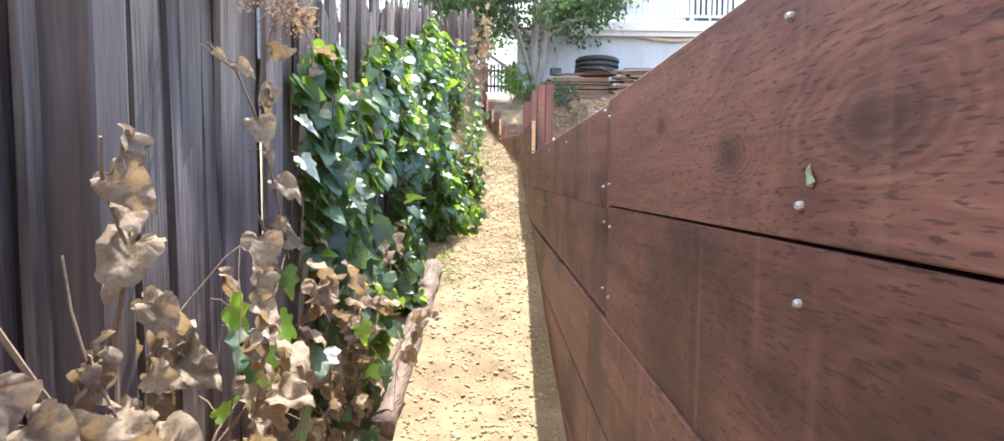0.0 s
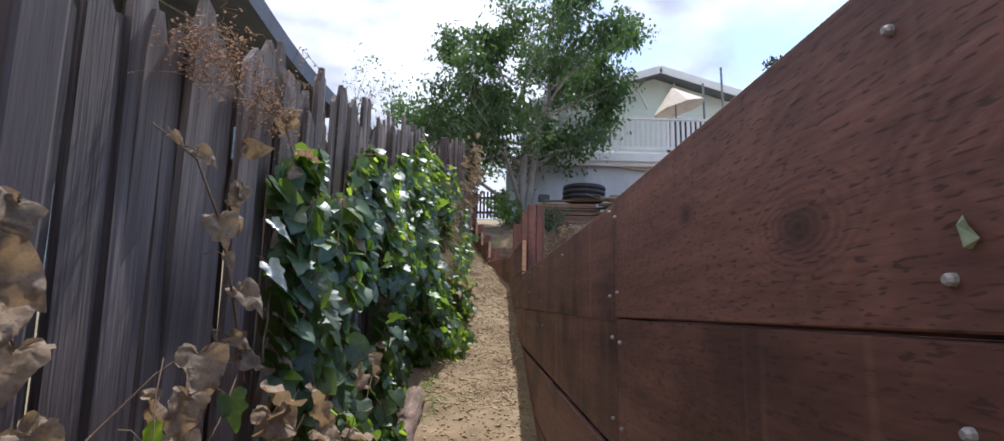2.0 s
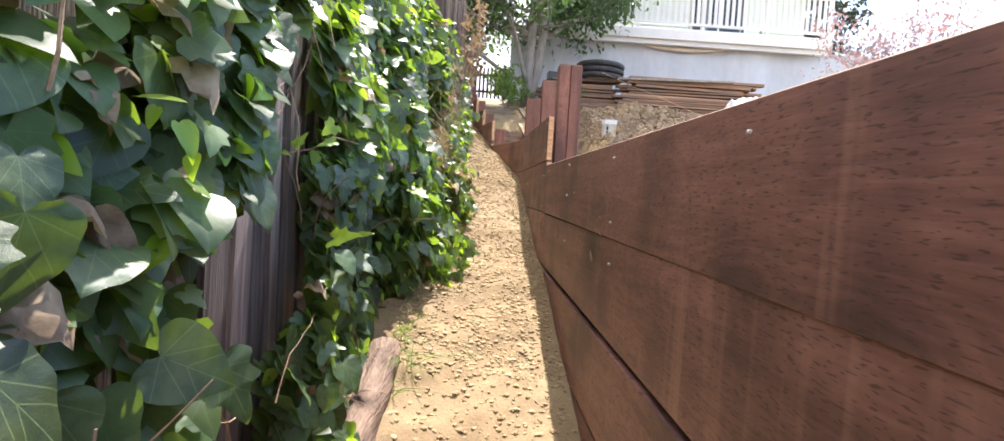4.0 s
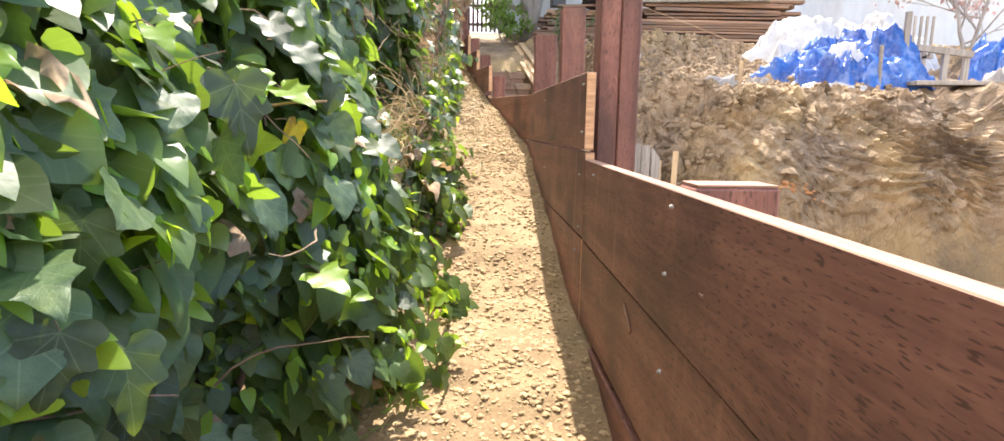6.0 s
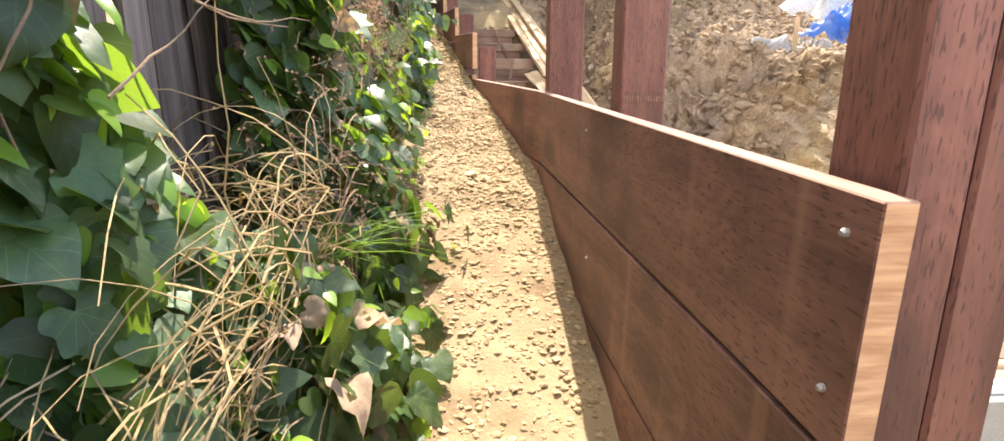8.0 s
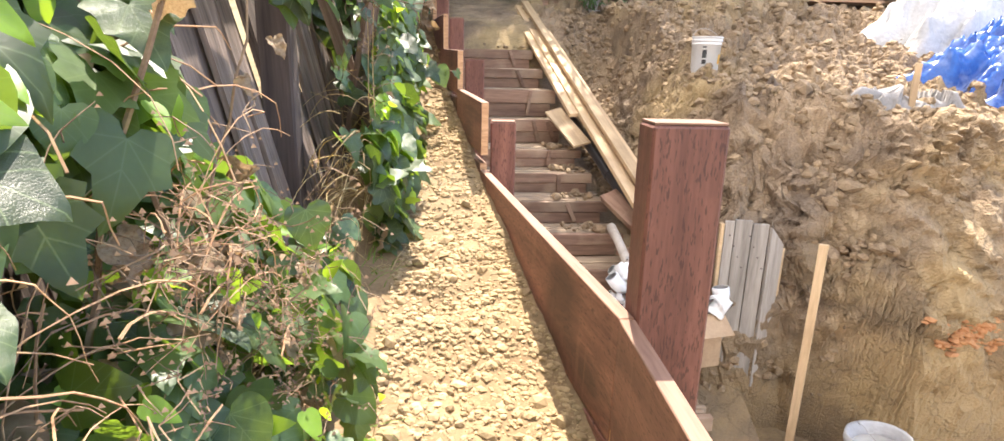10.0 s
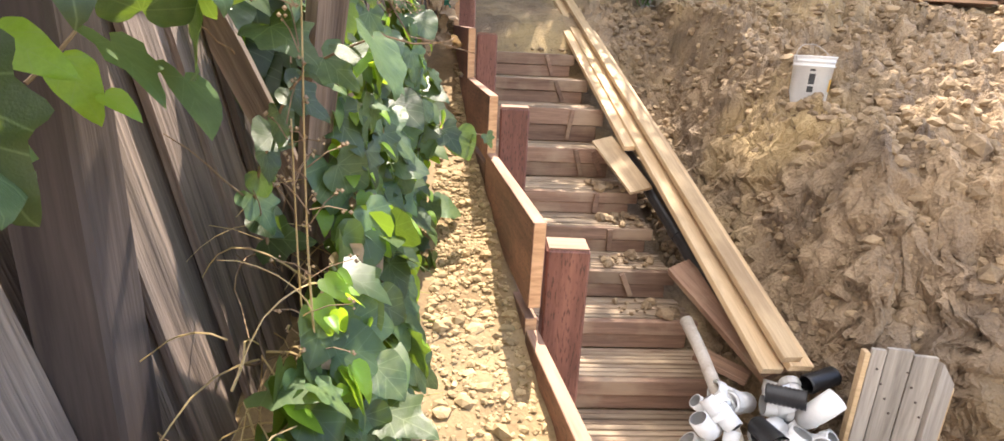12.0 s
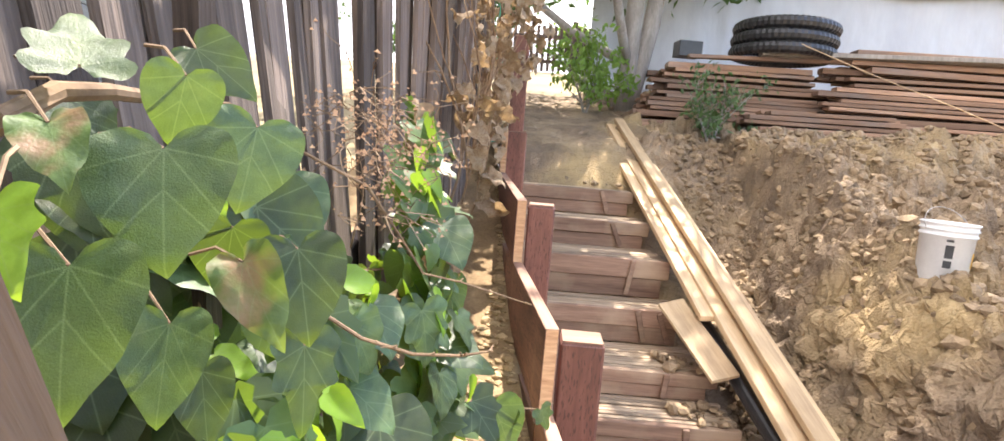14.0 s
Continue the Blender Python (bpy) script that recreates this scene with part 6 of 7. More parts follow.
ivy_plant(4.4, 5.65, (0.0, 0.0), (1.55, 1.7), 2700, 170, 405, 0.33, 0.09, "dense glossy ivy hanging over the old fence", 0.2, 0.02, cover=-0.22)
ivy_plant(5.4, 5.9, (0.0, 0.0), (1.7, 0.6), 800, 70, 406, 0.31, 0.09, "dense ivy sloping down the old fence", 0.12, 0.03, cover=-0.5)
ivy_plant(6.35, 7.3, (0.0, 0.0), (1.65, 1.6), 2300, 170, 407, 0.34, 0.105, "dense ivy on the leaning fence", 0.1, 0.06, cover=-0.5)
ivy_plant(6.35, 7.5, (0.0, 0.0), (0.75, 0.65), 800, 80, 414, 0.46, 0.085, "low ivy mixed with weeds at the path edge", 0.16, 0.1, tilt=0.2, cover=-0.5)
ivy_plant(7.3, 7.95, (0.0, 0.0), (0.5, 0.3), 300, 50, 415, 0.30, 0.085, "low ivy mixed with weeds along the path", 0.18, 0.1, tilt=0.2)
ivy_plant(7.2, 7.7, (0.0, 0.0), (1.3, 0.6), 420, 40, 408, 0.24, 0.09, "ivy thinning out on the leaning fence", 0.1, 0.08)
ivy_plant(8.7, 9.85, (0.0, 0.0), (0.8, 0.85), 420, 90, 409, 0.2, 0.1, "low green ivy at the foot of the fence", 0.2, 0.05, shift=0.04, tilt=0.0)
ivy_plant(9.6, 10.5, (0.0, 0.0), (0.35, 0.6), 130, 30, 410, 0.12, 0.075, "low green ivy at the foot of the fence", 0.3, 0.1)
ivy_plant(8.0, 8.6, (0.85, 0.85), (1.4, 1.45), 34, 22, 411, 0.2, 0.13, "large-leaved ivy spilling over the fence top", 0.2, 0.02, kind=("heart", "lobed"), shift=0.06, tilt=0.5, cover=-0.4)

ivy_plant(5.5, 6.6, (0.0, 0.0), (0.55, 0.5), 1100, 110, 413, 0.37, 0.09, "low ivy and weeds at the foot of the fence", 0.15, 0.08, cover=-0.5)

ivy_plant(1.55, 2.4, (0.2, 0.05), (0.62, 0.75), 240, 60, 416, 0.36, 0.085, "young ivy creeping out of the dead leaves", 0.3, 0.15)


LEAF_KINDS = {
    "heart": LEAF_PIECES["heart"], "lobed": LEAF_PIECES["lobed"], "slim": YOUNG_PIECE, "young": leaf_mesh("young_leaf", "lobed", IVY_YOUNG), "scorched": leaf_mesh("scorched_leaf", "heart", IVY_SCORCHED, 0.04, 5),
    "yellow": leaf_mesh("yellow_leaf", "heart", IVY_YELLOW, 0.05, 7), "pale": leaf_mesh("pale_leaf", "lobed", IVY_PALE, 0.05, 9), "withered": DEAD_PIECES[1],
}
LEAF_LABELS = {"scorched": "green leaf with a brown dry patch", "yellow": "yellow leaf with a brown spot", "pale": "leaf turned to its pale underside"}


def set_leaf(kind, base, tip, wide, facing, rr, parent):
    """One leaf from its stalk end to its tip, its upper side turned to facing, on a short stalk."""
    b, t = Vector(base), Vector(tip)
    d = t - b
    n = Vector(facing) + Vector((rr.uniform(-0.25, 0.25), rr.uniform(-0.2, 0.2), rr.uniform(-0.25, 0.25)))
    side = d.cross(n).normalized()
    m = Matrix((side, d.normalized(), side.cross(d).normalized())).transposed().to_4x4()
    k = d.length
    part(LEAF_KINDS[kind].name.split(".")[0], LEAF_KINDS[kind], None, parent, LEAF_LABELS.get(kind, ""), m=Matrix.Translation(b) @ m @ Matrix.Diagonal((0.88 * k * wide, k, k, 1)))
    root = b + Vector((rr.uniform(-0.07, -0.03), rr.uniform(-0.01, 0.05), rr.uniform(0.0, 0.03)))
    return tube([root, (root + b) / 2 + Vector((0, 0, 0.008)), b], [0.0016, 0.0013, 0.001], 5)


BROAD_LEAVES = (
    ("heart", (-0.487, 8.600, 2.909), (-0.472, 8.570, 2.839), 1.0),
    ("heart", (-0.478, 8.660, 2.968), (-0.460, 8.630, 2.900), 1.1),
    ("heart", (-0.472, 8.840, 2.876), (-0.446, 8.810, 2.796), 0.95),
    ("scorched", (-0.466, 8.730, 2.887), (-0.423, 8.700, 2.836), 0.9),
    ("heart", (-0.490, 8.700, 3.014), (-0.501, 8.700, 2.966), 1.0),
    ("heart", (-0.467, 8.750, 2.984), (-0.469, 8.730, 2.922), 1.1),
    ("lobed", (-0.529, 8.660, 3.012), (-0.556, 8.690, 3.053), 1.05),
    ("scorched", (-0.514, 8.620, 2.979), (-0.488, 8.600, 2.950), 1.1),
    ("heart", (-0.545, 8.800, 3.044), (-0.494, 8.800, 3.009), 0.9),
    ("heart", (-0.528, 8.740, 2.831), (-0.521, 8.710, 2.759), 0.85),
    ("lobed", (-0.463, 8.840, 2.784), (-0.452, 8.820, 2.699), 0.8),
    ("heart", (-0.539, 8.800, 2.767), (-0.521, 8.780, 2.705), 0.8),
    ("young", (-0.487, 8.560, 2.941), (-0.460, 8.540, 2.912), 1.0),
    ("heart", (-0.573, 8.660, 2.831), (-0.548, 8.640, 2.774), 1.0),
    ("heart", (-0.567, 8.900, 2.880), (-0.579, 8.900, 2.800), 1.0),
    ("heart", (-0.640, 8.780, 2.996), (-0.603, 8.780, 2.951), 0.9),
)


def big_leaved_ivy():
    """The broad old leaves that hang out over the path."""
    rng, rr = np.random.default_rng(420), random.Random(420)
    e = empty("ivy_plant", pose(0, 0, 0), "broad-leaved mature ivy spilling from the fence top", "ivy", "ivy on the fence")
    stems = [set_leaf(k, b, t, w, (0.45, -0.8, 0.5), rr, e) for k, b, t, w in BROAD_LEAVES]
    for k in range(44):
        u, v = 0.7 * rr.random(), rr.random()
        p = Vector((-0.80 + 0.22 * u, 8.92 + 0.36 * u + rr.uniform(-0.04, 0.04), 2.55 + 0.45 * v - 0.12 * u))
        leaf_object(LEAF_PIECES["heart" if k % 4 else "lobed"], p, rr.uniform(0.08, 0.14), rng, e, (0.5, -0.8, 0.45), 0.42)
    for k in range(4):
        leaf_object(YOUNG_PIECE, Vector((-0.70 + 0.03 * k, 8.04 + 0.03 * k, 2.76 - 0.02 * k)), 0.075, rng, e, (0.6, -0.9, 0.1), 0.3, "young_leaf")
    for k in range(5):
        p = Vector((rr.uniform(-0.78, -0.62), rr.uniform(8.9, 9.2), rr.uniform(2.7, 3.0)))
        leaf_object(YOUNG_PIECE, p, rr.uniform(0.05, 0.08), rng, e, (0.5, -0.6, 0.7), 0.4, "young_leaf")
    part("woody_stem", tube([(-0.68, 8.6, 2.9), (-0.6, 8.61, 2.945), (-0.548, 8.63, 2.978), (-0.562, 8.68, 2.997), (-0.558, 8.72, 3.001), (-0.564, 8.79, 3.001), (-0.6, 8.88, 2.99)], [0.008, 0.008, 0.0075, 0.007, 0.006, 0.005, 0.004], 9), STEM, e, "pale woody vine stem")
    part("vine_tangle", joined(stems), STEM, e, "thin leaf stalks")["kind"] = "stuff"


big_leaved_ivy()


PATH_LEAVES = (
    ("yellow", (-0.522, 4.530, 1.708), (-0.551, 4.510, 1.618), 0.62),
    ("lobed", (-0.506, 4.200, 1.773), (-0.480, 4.180, 1.656), 0.9),
    ("young", (-0.493, 4.250, 1.794), (-0.462, 4.200, 1.749), 0.9),
    ("young", (-0.450, 4.250, 1.770), (-0.380, 4.200, 1.744), 0.8),
    ("lobed", (-0.593, 4.300, 1.607), (-0.526, 4.270, 1.543), 1.1),
    ("young", (-0.448, 4.420, 1.403), (-0.373, 4.370, 1.378), 1.1),
    ("lobed", (-0.431, 4.300, 1.841), (-0.391, 4.280, 1.785), 1.0),
    ("lobed", (-0.484, 4.300, 1.888), (-0.435, 4.280, 1.830), 0.85),
)
SPRIG_LEAVES = (
    ("young", (-0.607, 3.570, 1.597), (-0.631, 3.530, 1.562), 1.1),
    ("young", (-0.600, 3.550, 1.544), (-0.642, 3.510, 1.527), 0.6),
    ("young", (-0.717, 3.550, 1.526), (-0.680, 3.550, 1.570), 0.6),
    ("young", (-0.737, 3.500, 1.500), (-0.714, 3.500, 1.491), 0.9),
    ("lobed", (-0.652, 3.660, 1.459), (-0.644, 3.630, 1.376), 1.0),
    ("lobed", (-0.601, 3.700, 1.451), (-0.587, 3.670, 1.342), 0.95),
    ("lobed", (-0.546, 3.830, 1.491), (-0.556, 3.800, 1.413), 1.1),
    ("lobed", (-0.528, 3.900, 1.442), (-0.509, 3.880, 1.343), 0.9),
    ("young", (-0.647, 3.840, 1.642), (-0.572, 3.800, 1.576), 0.8),
    ("young", (-0.586, 3.550, 1.240), (-0.497, 3.500, 1.266), 0.8),
    ("young", (-0.571, 4.100, 1.841), (-0.533, 4.070, 1.807), 1),
    ("slim", (-0.737, 3.770, 1.829), (-0.686, 3.740, 1.808), 0.9),
)

LOW_LEAVES = (
    ("young", (-0.540, 1.187, 1.099), (-0.520, 1.240, 1.034), 0.9),
    ("lobed", (-0.520, 1.210, 1.042), (-0.500, 1.136, 0.987), 1.0),
    ("lobed", (-0.490, 1.184, 0.997), (-0.470, 1.210, 0.920), 1.0),
    ("young", (-0.500, 1.343, 1.028), (-0.480, 1.407, 0.981), 1.0),
    ("lobed", (-0.470, 1.543, 0.905), (-0.452, 1.462, 0.858), 1.0),
    ("young", (-0.460, 1.909, 0.880), (-0.440, 1.886, 0.819), 1.1),
    ("lobed", (-0.420, 2.066, 0.697), (-0.400, 2.022, 0.620), 0.8),
    ("young", (-0.500, 1.048, 0.937), (-0.480, 1.099, 0.958), 0.5),
    ("lobed", (-0.460, 1.344, 0.805), (-0.451, 1.421, 0.750), 1.0),
    ("lobed", (-0.570, 1.549, 1.111), (-0.550, 1.560, 1.033), 0.9),
)


def path_leaves(leaves, shoot, label, seed):
    """Single leaves that stand out in front of the ivy, with the shoot that carries them."""
    rr = random.Random(seed)
    e = empty("ivy_shoot", pose(0, 0, 0), label, "ivy", "ivy on the fence")
    stems = [set_leaf(k, b, t, w, (0.55, -0.7, 0.45), rr, e) for k, b, t, w in leaves]
    part("vine_tangle", joined(stems + [tube(shoot, [0.0035 - 0.0004 * i for i in range(len(shoot))], 6)]), STEM, e, "thin brown shoot")["kind"] = "stuff"


path_leaves(LOW_LEAVES, [(-0.62, 1.9, 0.5), (-0.55, 1.85, 0.62), (-0.5, 1.8, 0.7), (-0.52, 1.78, 0.82)], "young ivy leaves rising out of the dead vines", 435)
path_leaves(PATH_LEAVES, [(-0.6, 4.3, 1.72), (-0.5, 4.24, 1.735), (-0.44, 4.25, 1.745), (-0.38, 4.27, 1.75)], "ivy shoot with bright young leaves and one yellow leaf", 431)
path_leaves(SPRIG_LEAVES, [(-0.578, 3.8, 1.558), (-0.619, 3.62, 1.564), (-0.663, 3.55, 1.518), (-0.738, 3.5, 1.494)], "ivy shoot reaching out with yellow-green young leaves", 432)


CURLED_LEAVES = (
    ("withered", (-0.634, 1.340, 1.631), (-0.610, 1.340, 1.612), 1),
    ("withered", (-0.624, 1.420, 1.621), (-0.582, 1.420, 1.592), 1),
    ("withered", (-0.654, 1.600, 1.508), (-0.617, 1.570, 1.441), 1.3),
    ("withered", (-0.654, 1.650, 1.426), (-0.633, 1.650, 1.390), 1),
    ("pale", (-0.629, 1.860, 1.416), (-0.565, 1.830, 1.352), 0.8),
    ("pale", (-0.664, 1.950, 1.549), (-0.597, 1.920, 1.499), 0.6),
    ("pale", (-0.672, 2.050, 1.609), (-0.637, 2.050, 1.576), 0.8),
    ("withered", (-0.676, 1.780, 1.346), (-0.593, 1.750, 1.295), 1.0),
    ("withered", (-0.682, 1.770, 1.226), (-0.628, 1.770, 1.201), 1),
)


def curled_runner():
    """The dry runner across the dark boards, with a few curled leaves turned pale side out."""
    rr = random.Random(433)
    e = empty("dead_vine", pose(0, 0, 0), "dry runner with curled brown and pale leaves", "dead vine", "dead vines on the fence")
    stems = [set_leaf(k, b, t, w, (0.6, -0.75, 0.2), rr, e) for k, b, t, w in CURLED_LEAVES]
    stems.append(tube([(-0.69, 1.9, 1.1), (-0.68, 1.78, 1.3), (-0.66, 1.62, 1.5), (-0.64, 1.45, 1.61), (-0.65, 1.3, 1.64)], [0.004, 0.0035, 0.003, 0.0025, 0.002], 6))
    part("vine_tangle", joined(stems), STEM, e, "bare dry vine stems")["kind"] = "stuff"


curled_runner()


def bare_twigs():
    """Two thin shoots that cross the path in the air, knotted with buds."""
    rr = random.Random(434)
    for pts in ([(-0.62, 9.2, 2.95), (-0.534, 9.25, 2.902), (-0.505, 9.3, 2.84), (-0.452, 9.35, 2.741), (-0.382, 9.35, 2.731), (-0.25, 9.35, 2.70)], [(-0.6, 9.02, 2.8), (-0.518, 9.0, 2.77), (-0.457, 9.0, 2.737), (-0.392, 9.0, 2.723), (-0.333, 9.0, 2.727), (-0.294, 9.0, 2.737)]):
        e = empty("bare_twig", Matrix.Translation(pts[0]), "thin dry twig with small buds reaching over the path", "twig", "dry plants by the fence")
        loc = [Vector(p) - Vector(pts[0]) for p in pts]
        part("stem", tube(loc, [0.003, 0.0028, 0.0025, 0.0022, 0.0018, 0.0012], 6), STEM, e)
        for k in range(9):
            i = rr.randrange(2, 5)
            q = loc[i].lerp(loc[i + 1], rr.random())
            part("bud", tube([q, q + Vector((rr.uniform(-1, 1), rr.uniform(-1, 1), rr.uniform(-0.2, 1))) * 0.008], [0.0022, 0.0008], 5), STEM, e)


bare_twigs()


def hanging_stem_ivy():
    """Leaves on long bare shoots by the leaning boards."""
    rng, rr = np.random.default_rng(430), random.Random(430)
    e = empty("ivy_shoot", pose(0, 0, 0), "long ivy shoots with sparse broad leaves", "ivy", "ivy on the fence")
    stems = []
    for k, (x, y, z, d) in enumerate(((-0.62, 8.62, 2.3, (0.1, 0.1, 1)), (-0.72, 9.35, 2.75, (0.35, 0.35, -0.2)), (-0.6, 9.9, 2.6, (0.1, 0.1, 1)), (-0.66, 9.15, 2.5, (0.2, 0.6, -0.05)))):
        t = vine(rr, (x, y, z), 12, 0.05, d, 0.004)
        stems.append(t)
        for i in range(1, 13):
            q = Vector(t[0][i * 5])
            leaf_object(LEAF_PIECES[rr.choice(("heart", "lobed"))], q, rr.uniform(0.05, 0.11), rng, e, (0.5, -0.7, 0.5), 0.4)
    part("vine_tangle", joined(stems), STEM, e, "thin vine stems")["kind"] = "stuff"


hanging_stem_ivy()


def dead_vine(y0, y1, lo, hi, n, seed, out, size, label):
    rng, rr = np.random.default_rng(seed), random.Random(seed)
    e = empty("dead_vine", pose(0, 0, 0), label, "dead vine", "dead vines on the fence")
    stems = []
    for k in range(max(3, n // 9)):
        y = rr.uniform(y0, y1)
        z0 = float(path_z(y)) + rr.uniform(lo, lo + 0.3 * (hi - lo))
        vs, fs = vine(rr, (fence_x(y) + out * rr.uniform(0.3, 1), y, z0), 14, (hi - lo) / 13, (0.05, rr.uniform(-0.3, 0.3), 1), rr.uniform(0.003, 0.007))
        stems.append(([(min(v[0], fence_x(y) + out + 0.04 + 0.3 * (v[0] - fence_x(y) - out - 0.04)) if v[0] > fence_x(y) + out + 0.04 else v[0], v[1], v[2]) for v in vs], fs))
    for k in range(n):
        t = rr.choice(stems)[0]
        q = Vector(t[rr.randrange(5, len(t))]) + Vector((rr.uniform(0, 0.05), rr.uniform(-0.03, 0.03), 0))
        leaf_object(rr.choice(DEAD_PIECES), q, size * rr.uniform(0.6, 1.2), rng, e, (0.7, -0.5, 0.4), 0.65, "dead_leaf")
    part("vine_tangle", joined(stems), STEM, e, "bare dry vine stems")["kind"] = "stuff"
    return e


dead_vine(0.72, 1.0, 0.3, 1.15, 66, 501, 0.16, 0.10, "withered brown ivy on bare stems")
dead_vine(1.0, 1.35, 0.2, 1.1, 74, 502, 0.18, 0.10, "curled dead ivy leaves low on the fence")
dead_vine(1.55, 2.4, 0.05, 0.75, 110, 503, 0.26, 0.085, "heap of dead ivy at the fence foot")
dead_vine(1.7, 2.3, 0.8, 1.6, 24, 504, 0.1, 0.07, "dry ivy runners on the fence boards")
dead_vine(10.5, 11.9, 0.2, 1.6, 320, 505, 0.18, 0.085, "curtain of dead brown ivy on the fence")
dead_vine(6.7, 7.4, 0.1, 1.1, 50, 506, 0.33, 0.06, "dry brown runners among the ivy")


def sprig(p, seed, spread, label):
    """A dry seed-head: fine branching twigs with crumbs at the ends."""
    rr = random.Random(seed)
    e = empty("dry_sprig", Matrix.Translation(p), label, "dry plant", "dry plants by the fence")
    twigs, bits = [], []
    for _ in range(90):
        d = Vector((rr.gauss(0, 0.42), rr.gauss(0, 0.6), rr.gauss(0, 0.55))) * spread
        for _ in range(3):
            q = d + Vector((rr.uniform(-1, 1), rr.uniform(-1, 1), rr.uniform(-1, 0.6))) * 0.05
            twigs.append(tube([d, (d + q) * 0.5 + Vector((rr.uniform(-1, 1), rr.uniform(-1, 1), 0)) * 0.008, q], [0.0010, 0.0008, 0.0005], 3))
            for _ in range(2):
                c = q + Vector((rr.uniform(-1, 1), rr.uniform(-1, 1), rr.uniform(-1, 1))) * 0.01
                s = rr.uniform(0.002, 0.0055)
                bits.append(([tuple(c + Vector(v) * s) for v in ((1, 0, 0), (-0.5, 0.8, 0), (-0.5, -0.8, 0), (0, 0, 1.2))], [(0, 2, 1), (0, 1, 3), (1, 2, 3), (2, 0, 3)]))
    part("twig_tangle", joined(twigs), STEM, e)["kind"] = "stuff"
    part("seed_fluff", joined(bits), RUSTY, e)["kind"] = "stuff"


RUSTY = surface("rusty_seed_fluff", (0.36, 0.19, 0.10), (0.62, 0.40, 0.23), (20, 20, 20), 90, 0.9, 0.0, 0.002, 0.3, island=True)
sprig((-0.48, 7.0, 2.2), 601, 0.17, "dry rust-brown flower head among the ivy")
sprig((-0.48, 7.2, 2.08), 602, 0.17, "dry rust-brown flower head among the ivy")
sprig((-0.48, 7.28, 1.88), 603, 0.15, "dry rust-brown flower head among the ivy")
sprig((-0.53, 9.32, 2.98), 604, 0.12, "dry rust-brown flower head by the fence")
sprig((-0.68, 1.9, 1.9), 605, 0.1, "dry brown rootlets on the fence")
sprig((-0.68, 1.55, 1.9), 606, 0.08, "dry brown rootlets on the fence")
sprig((-0.50, 6.35, 1.85), 607, 0.2, "dry tangle of stems by the path")


def tuft(spots, n, height, spread, material, seed, label, name="grass_tuft"):
    rng = np.random.default_rng(seed)
    vs, fs = [], []
    for (x, y, dz) in spots:
        base = np.array([x, y, float(path_z(y)) + dz])
        for _ in range(n):
            b = base + rng.normal(0, 0.045, 3) * np.array([0.7, 1.4, 0.1])
            d = np.array([rng.normal(0.15, 0.5), rng.normal(-0.1, 0.55), 1.0])
            h = height * rng.uniform(0.4, 1.15)
            s = np.cross(d, rng.normal(size=3))
            s = s / np.linalg.norm(s) * rng.uniform(0.0016, 0.0034)
            o = len(vs)
            for k in range(4):
                f = k / 3
                c = b + d * h * (f - 0.25 * f * f) * 0.8 + np.array([d[0], d[1], -0.55]) * spread * f * f
                w = s * (1 - 0.8 * f)
                vs += [tuple(c - w), tuple(c + w)]
            fs += [(o + 2 * k, o + 2 * k + 1, o + 2 * k + 3, o + 2 * k + 2) for k in range(3)]
    return tagged(part(name, (vs, fs), material), label, "grass", kind="stuff")


def dry_stems(x0, x1, y0, y1, z0, z1, n, length, seed, label, material, r=0.0017):
    """Long arching dead stems lying through one another."""
    rr = random.Random(seed)
    out = []
    for _ in range(n):
        y = rr.uniform(y0, y1)
        p = Vector((rr.uniform(x0, x1), y, float(path_z(y)) + rr.uniform(z0, z1)))
        a = rr.uniform(0, 6.28)
        d = Vector((0.55 * math.cos(a), math.sin(a), rr.uniform(-0.1, 1.0)))
        k, step = 7, length * rr.uniform(0.35, 1.1) / 7
        pts = [p]
        for i in range(k):
            d = (d.normalized() + Vector((rr.uniform(-0.2, 0.2), rr.uniform(-0.2, 0.2), -0.24 + rr.uniform(-0.15, 0.15)))).normalized()
            if pts[-1].x > x1 - 0.03:
                d.x = min(d.x, -0.1)
            pts.append(pts[-1] + d * step)
        rad = r * rr.uniform(0.6, 1.5)
        out.append(tube(pts, [rad * (1 - 0.55 * i / k) for i in range(k + 1)], 4))
    return tagged(part("dry_grass_tangle", joined(out), material), label, "dry grass", kind="stuff")


rg = random.Random(77)
edge_spots = [(float(np.interp(y, (4.2, 6.3, 7.0, 7.8, 8.9, 9.3), (-0.43, -0.38, -0.36, -0.42, -0.46, -0.5))) - 0.05 * rg.random(), y, 0.02) for y in np.arange(4.2, 9.2, 0.11)]
tuft(edge_spots, 9, 0.13, 0.05, GRASS, 701, "thin green grass along the foot of the ivy")
tuft(edge_spots[::2], 10, 0.15, 0.07, STRAW, 702, "dry straw grass along the foot of the ivy")
dry_stems(-0.78, -0.42, 5.4, 6.15, 0.05, 0.66, 620, 0.62, 703, "tangled clump of long dry yellow grass", STRAW, 0.0017)
dry_stems(-0.72, -0.40, 5.6, 6.5, 0.1, 0.65, 90, 0.5, 709, "bare brown stems tangled in the dry grass", STEM, 0.0022)
tuft([(-0.5, 6.3, 0.28), (-0.47, 6.36, 0.25), (-0.52, 6.25, 0.3)], 34, 0.3, 0.17, GRASS, 704, "arching clump of long green grass")
tuft([(-0.55, 5.8, 0.3), (-0.6, 5.65, 0.3), (-0.52, 6.0, 0.25)], 22, 0.22, 0.16, GRASS, 710, "green grass blades in the dry tangle")
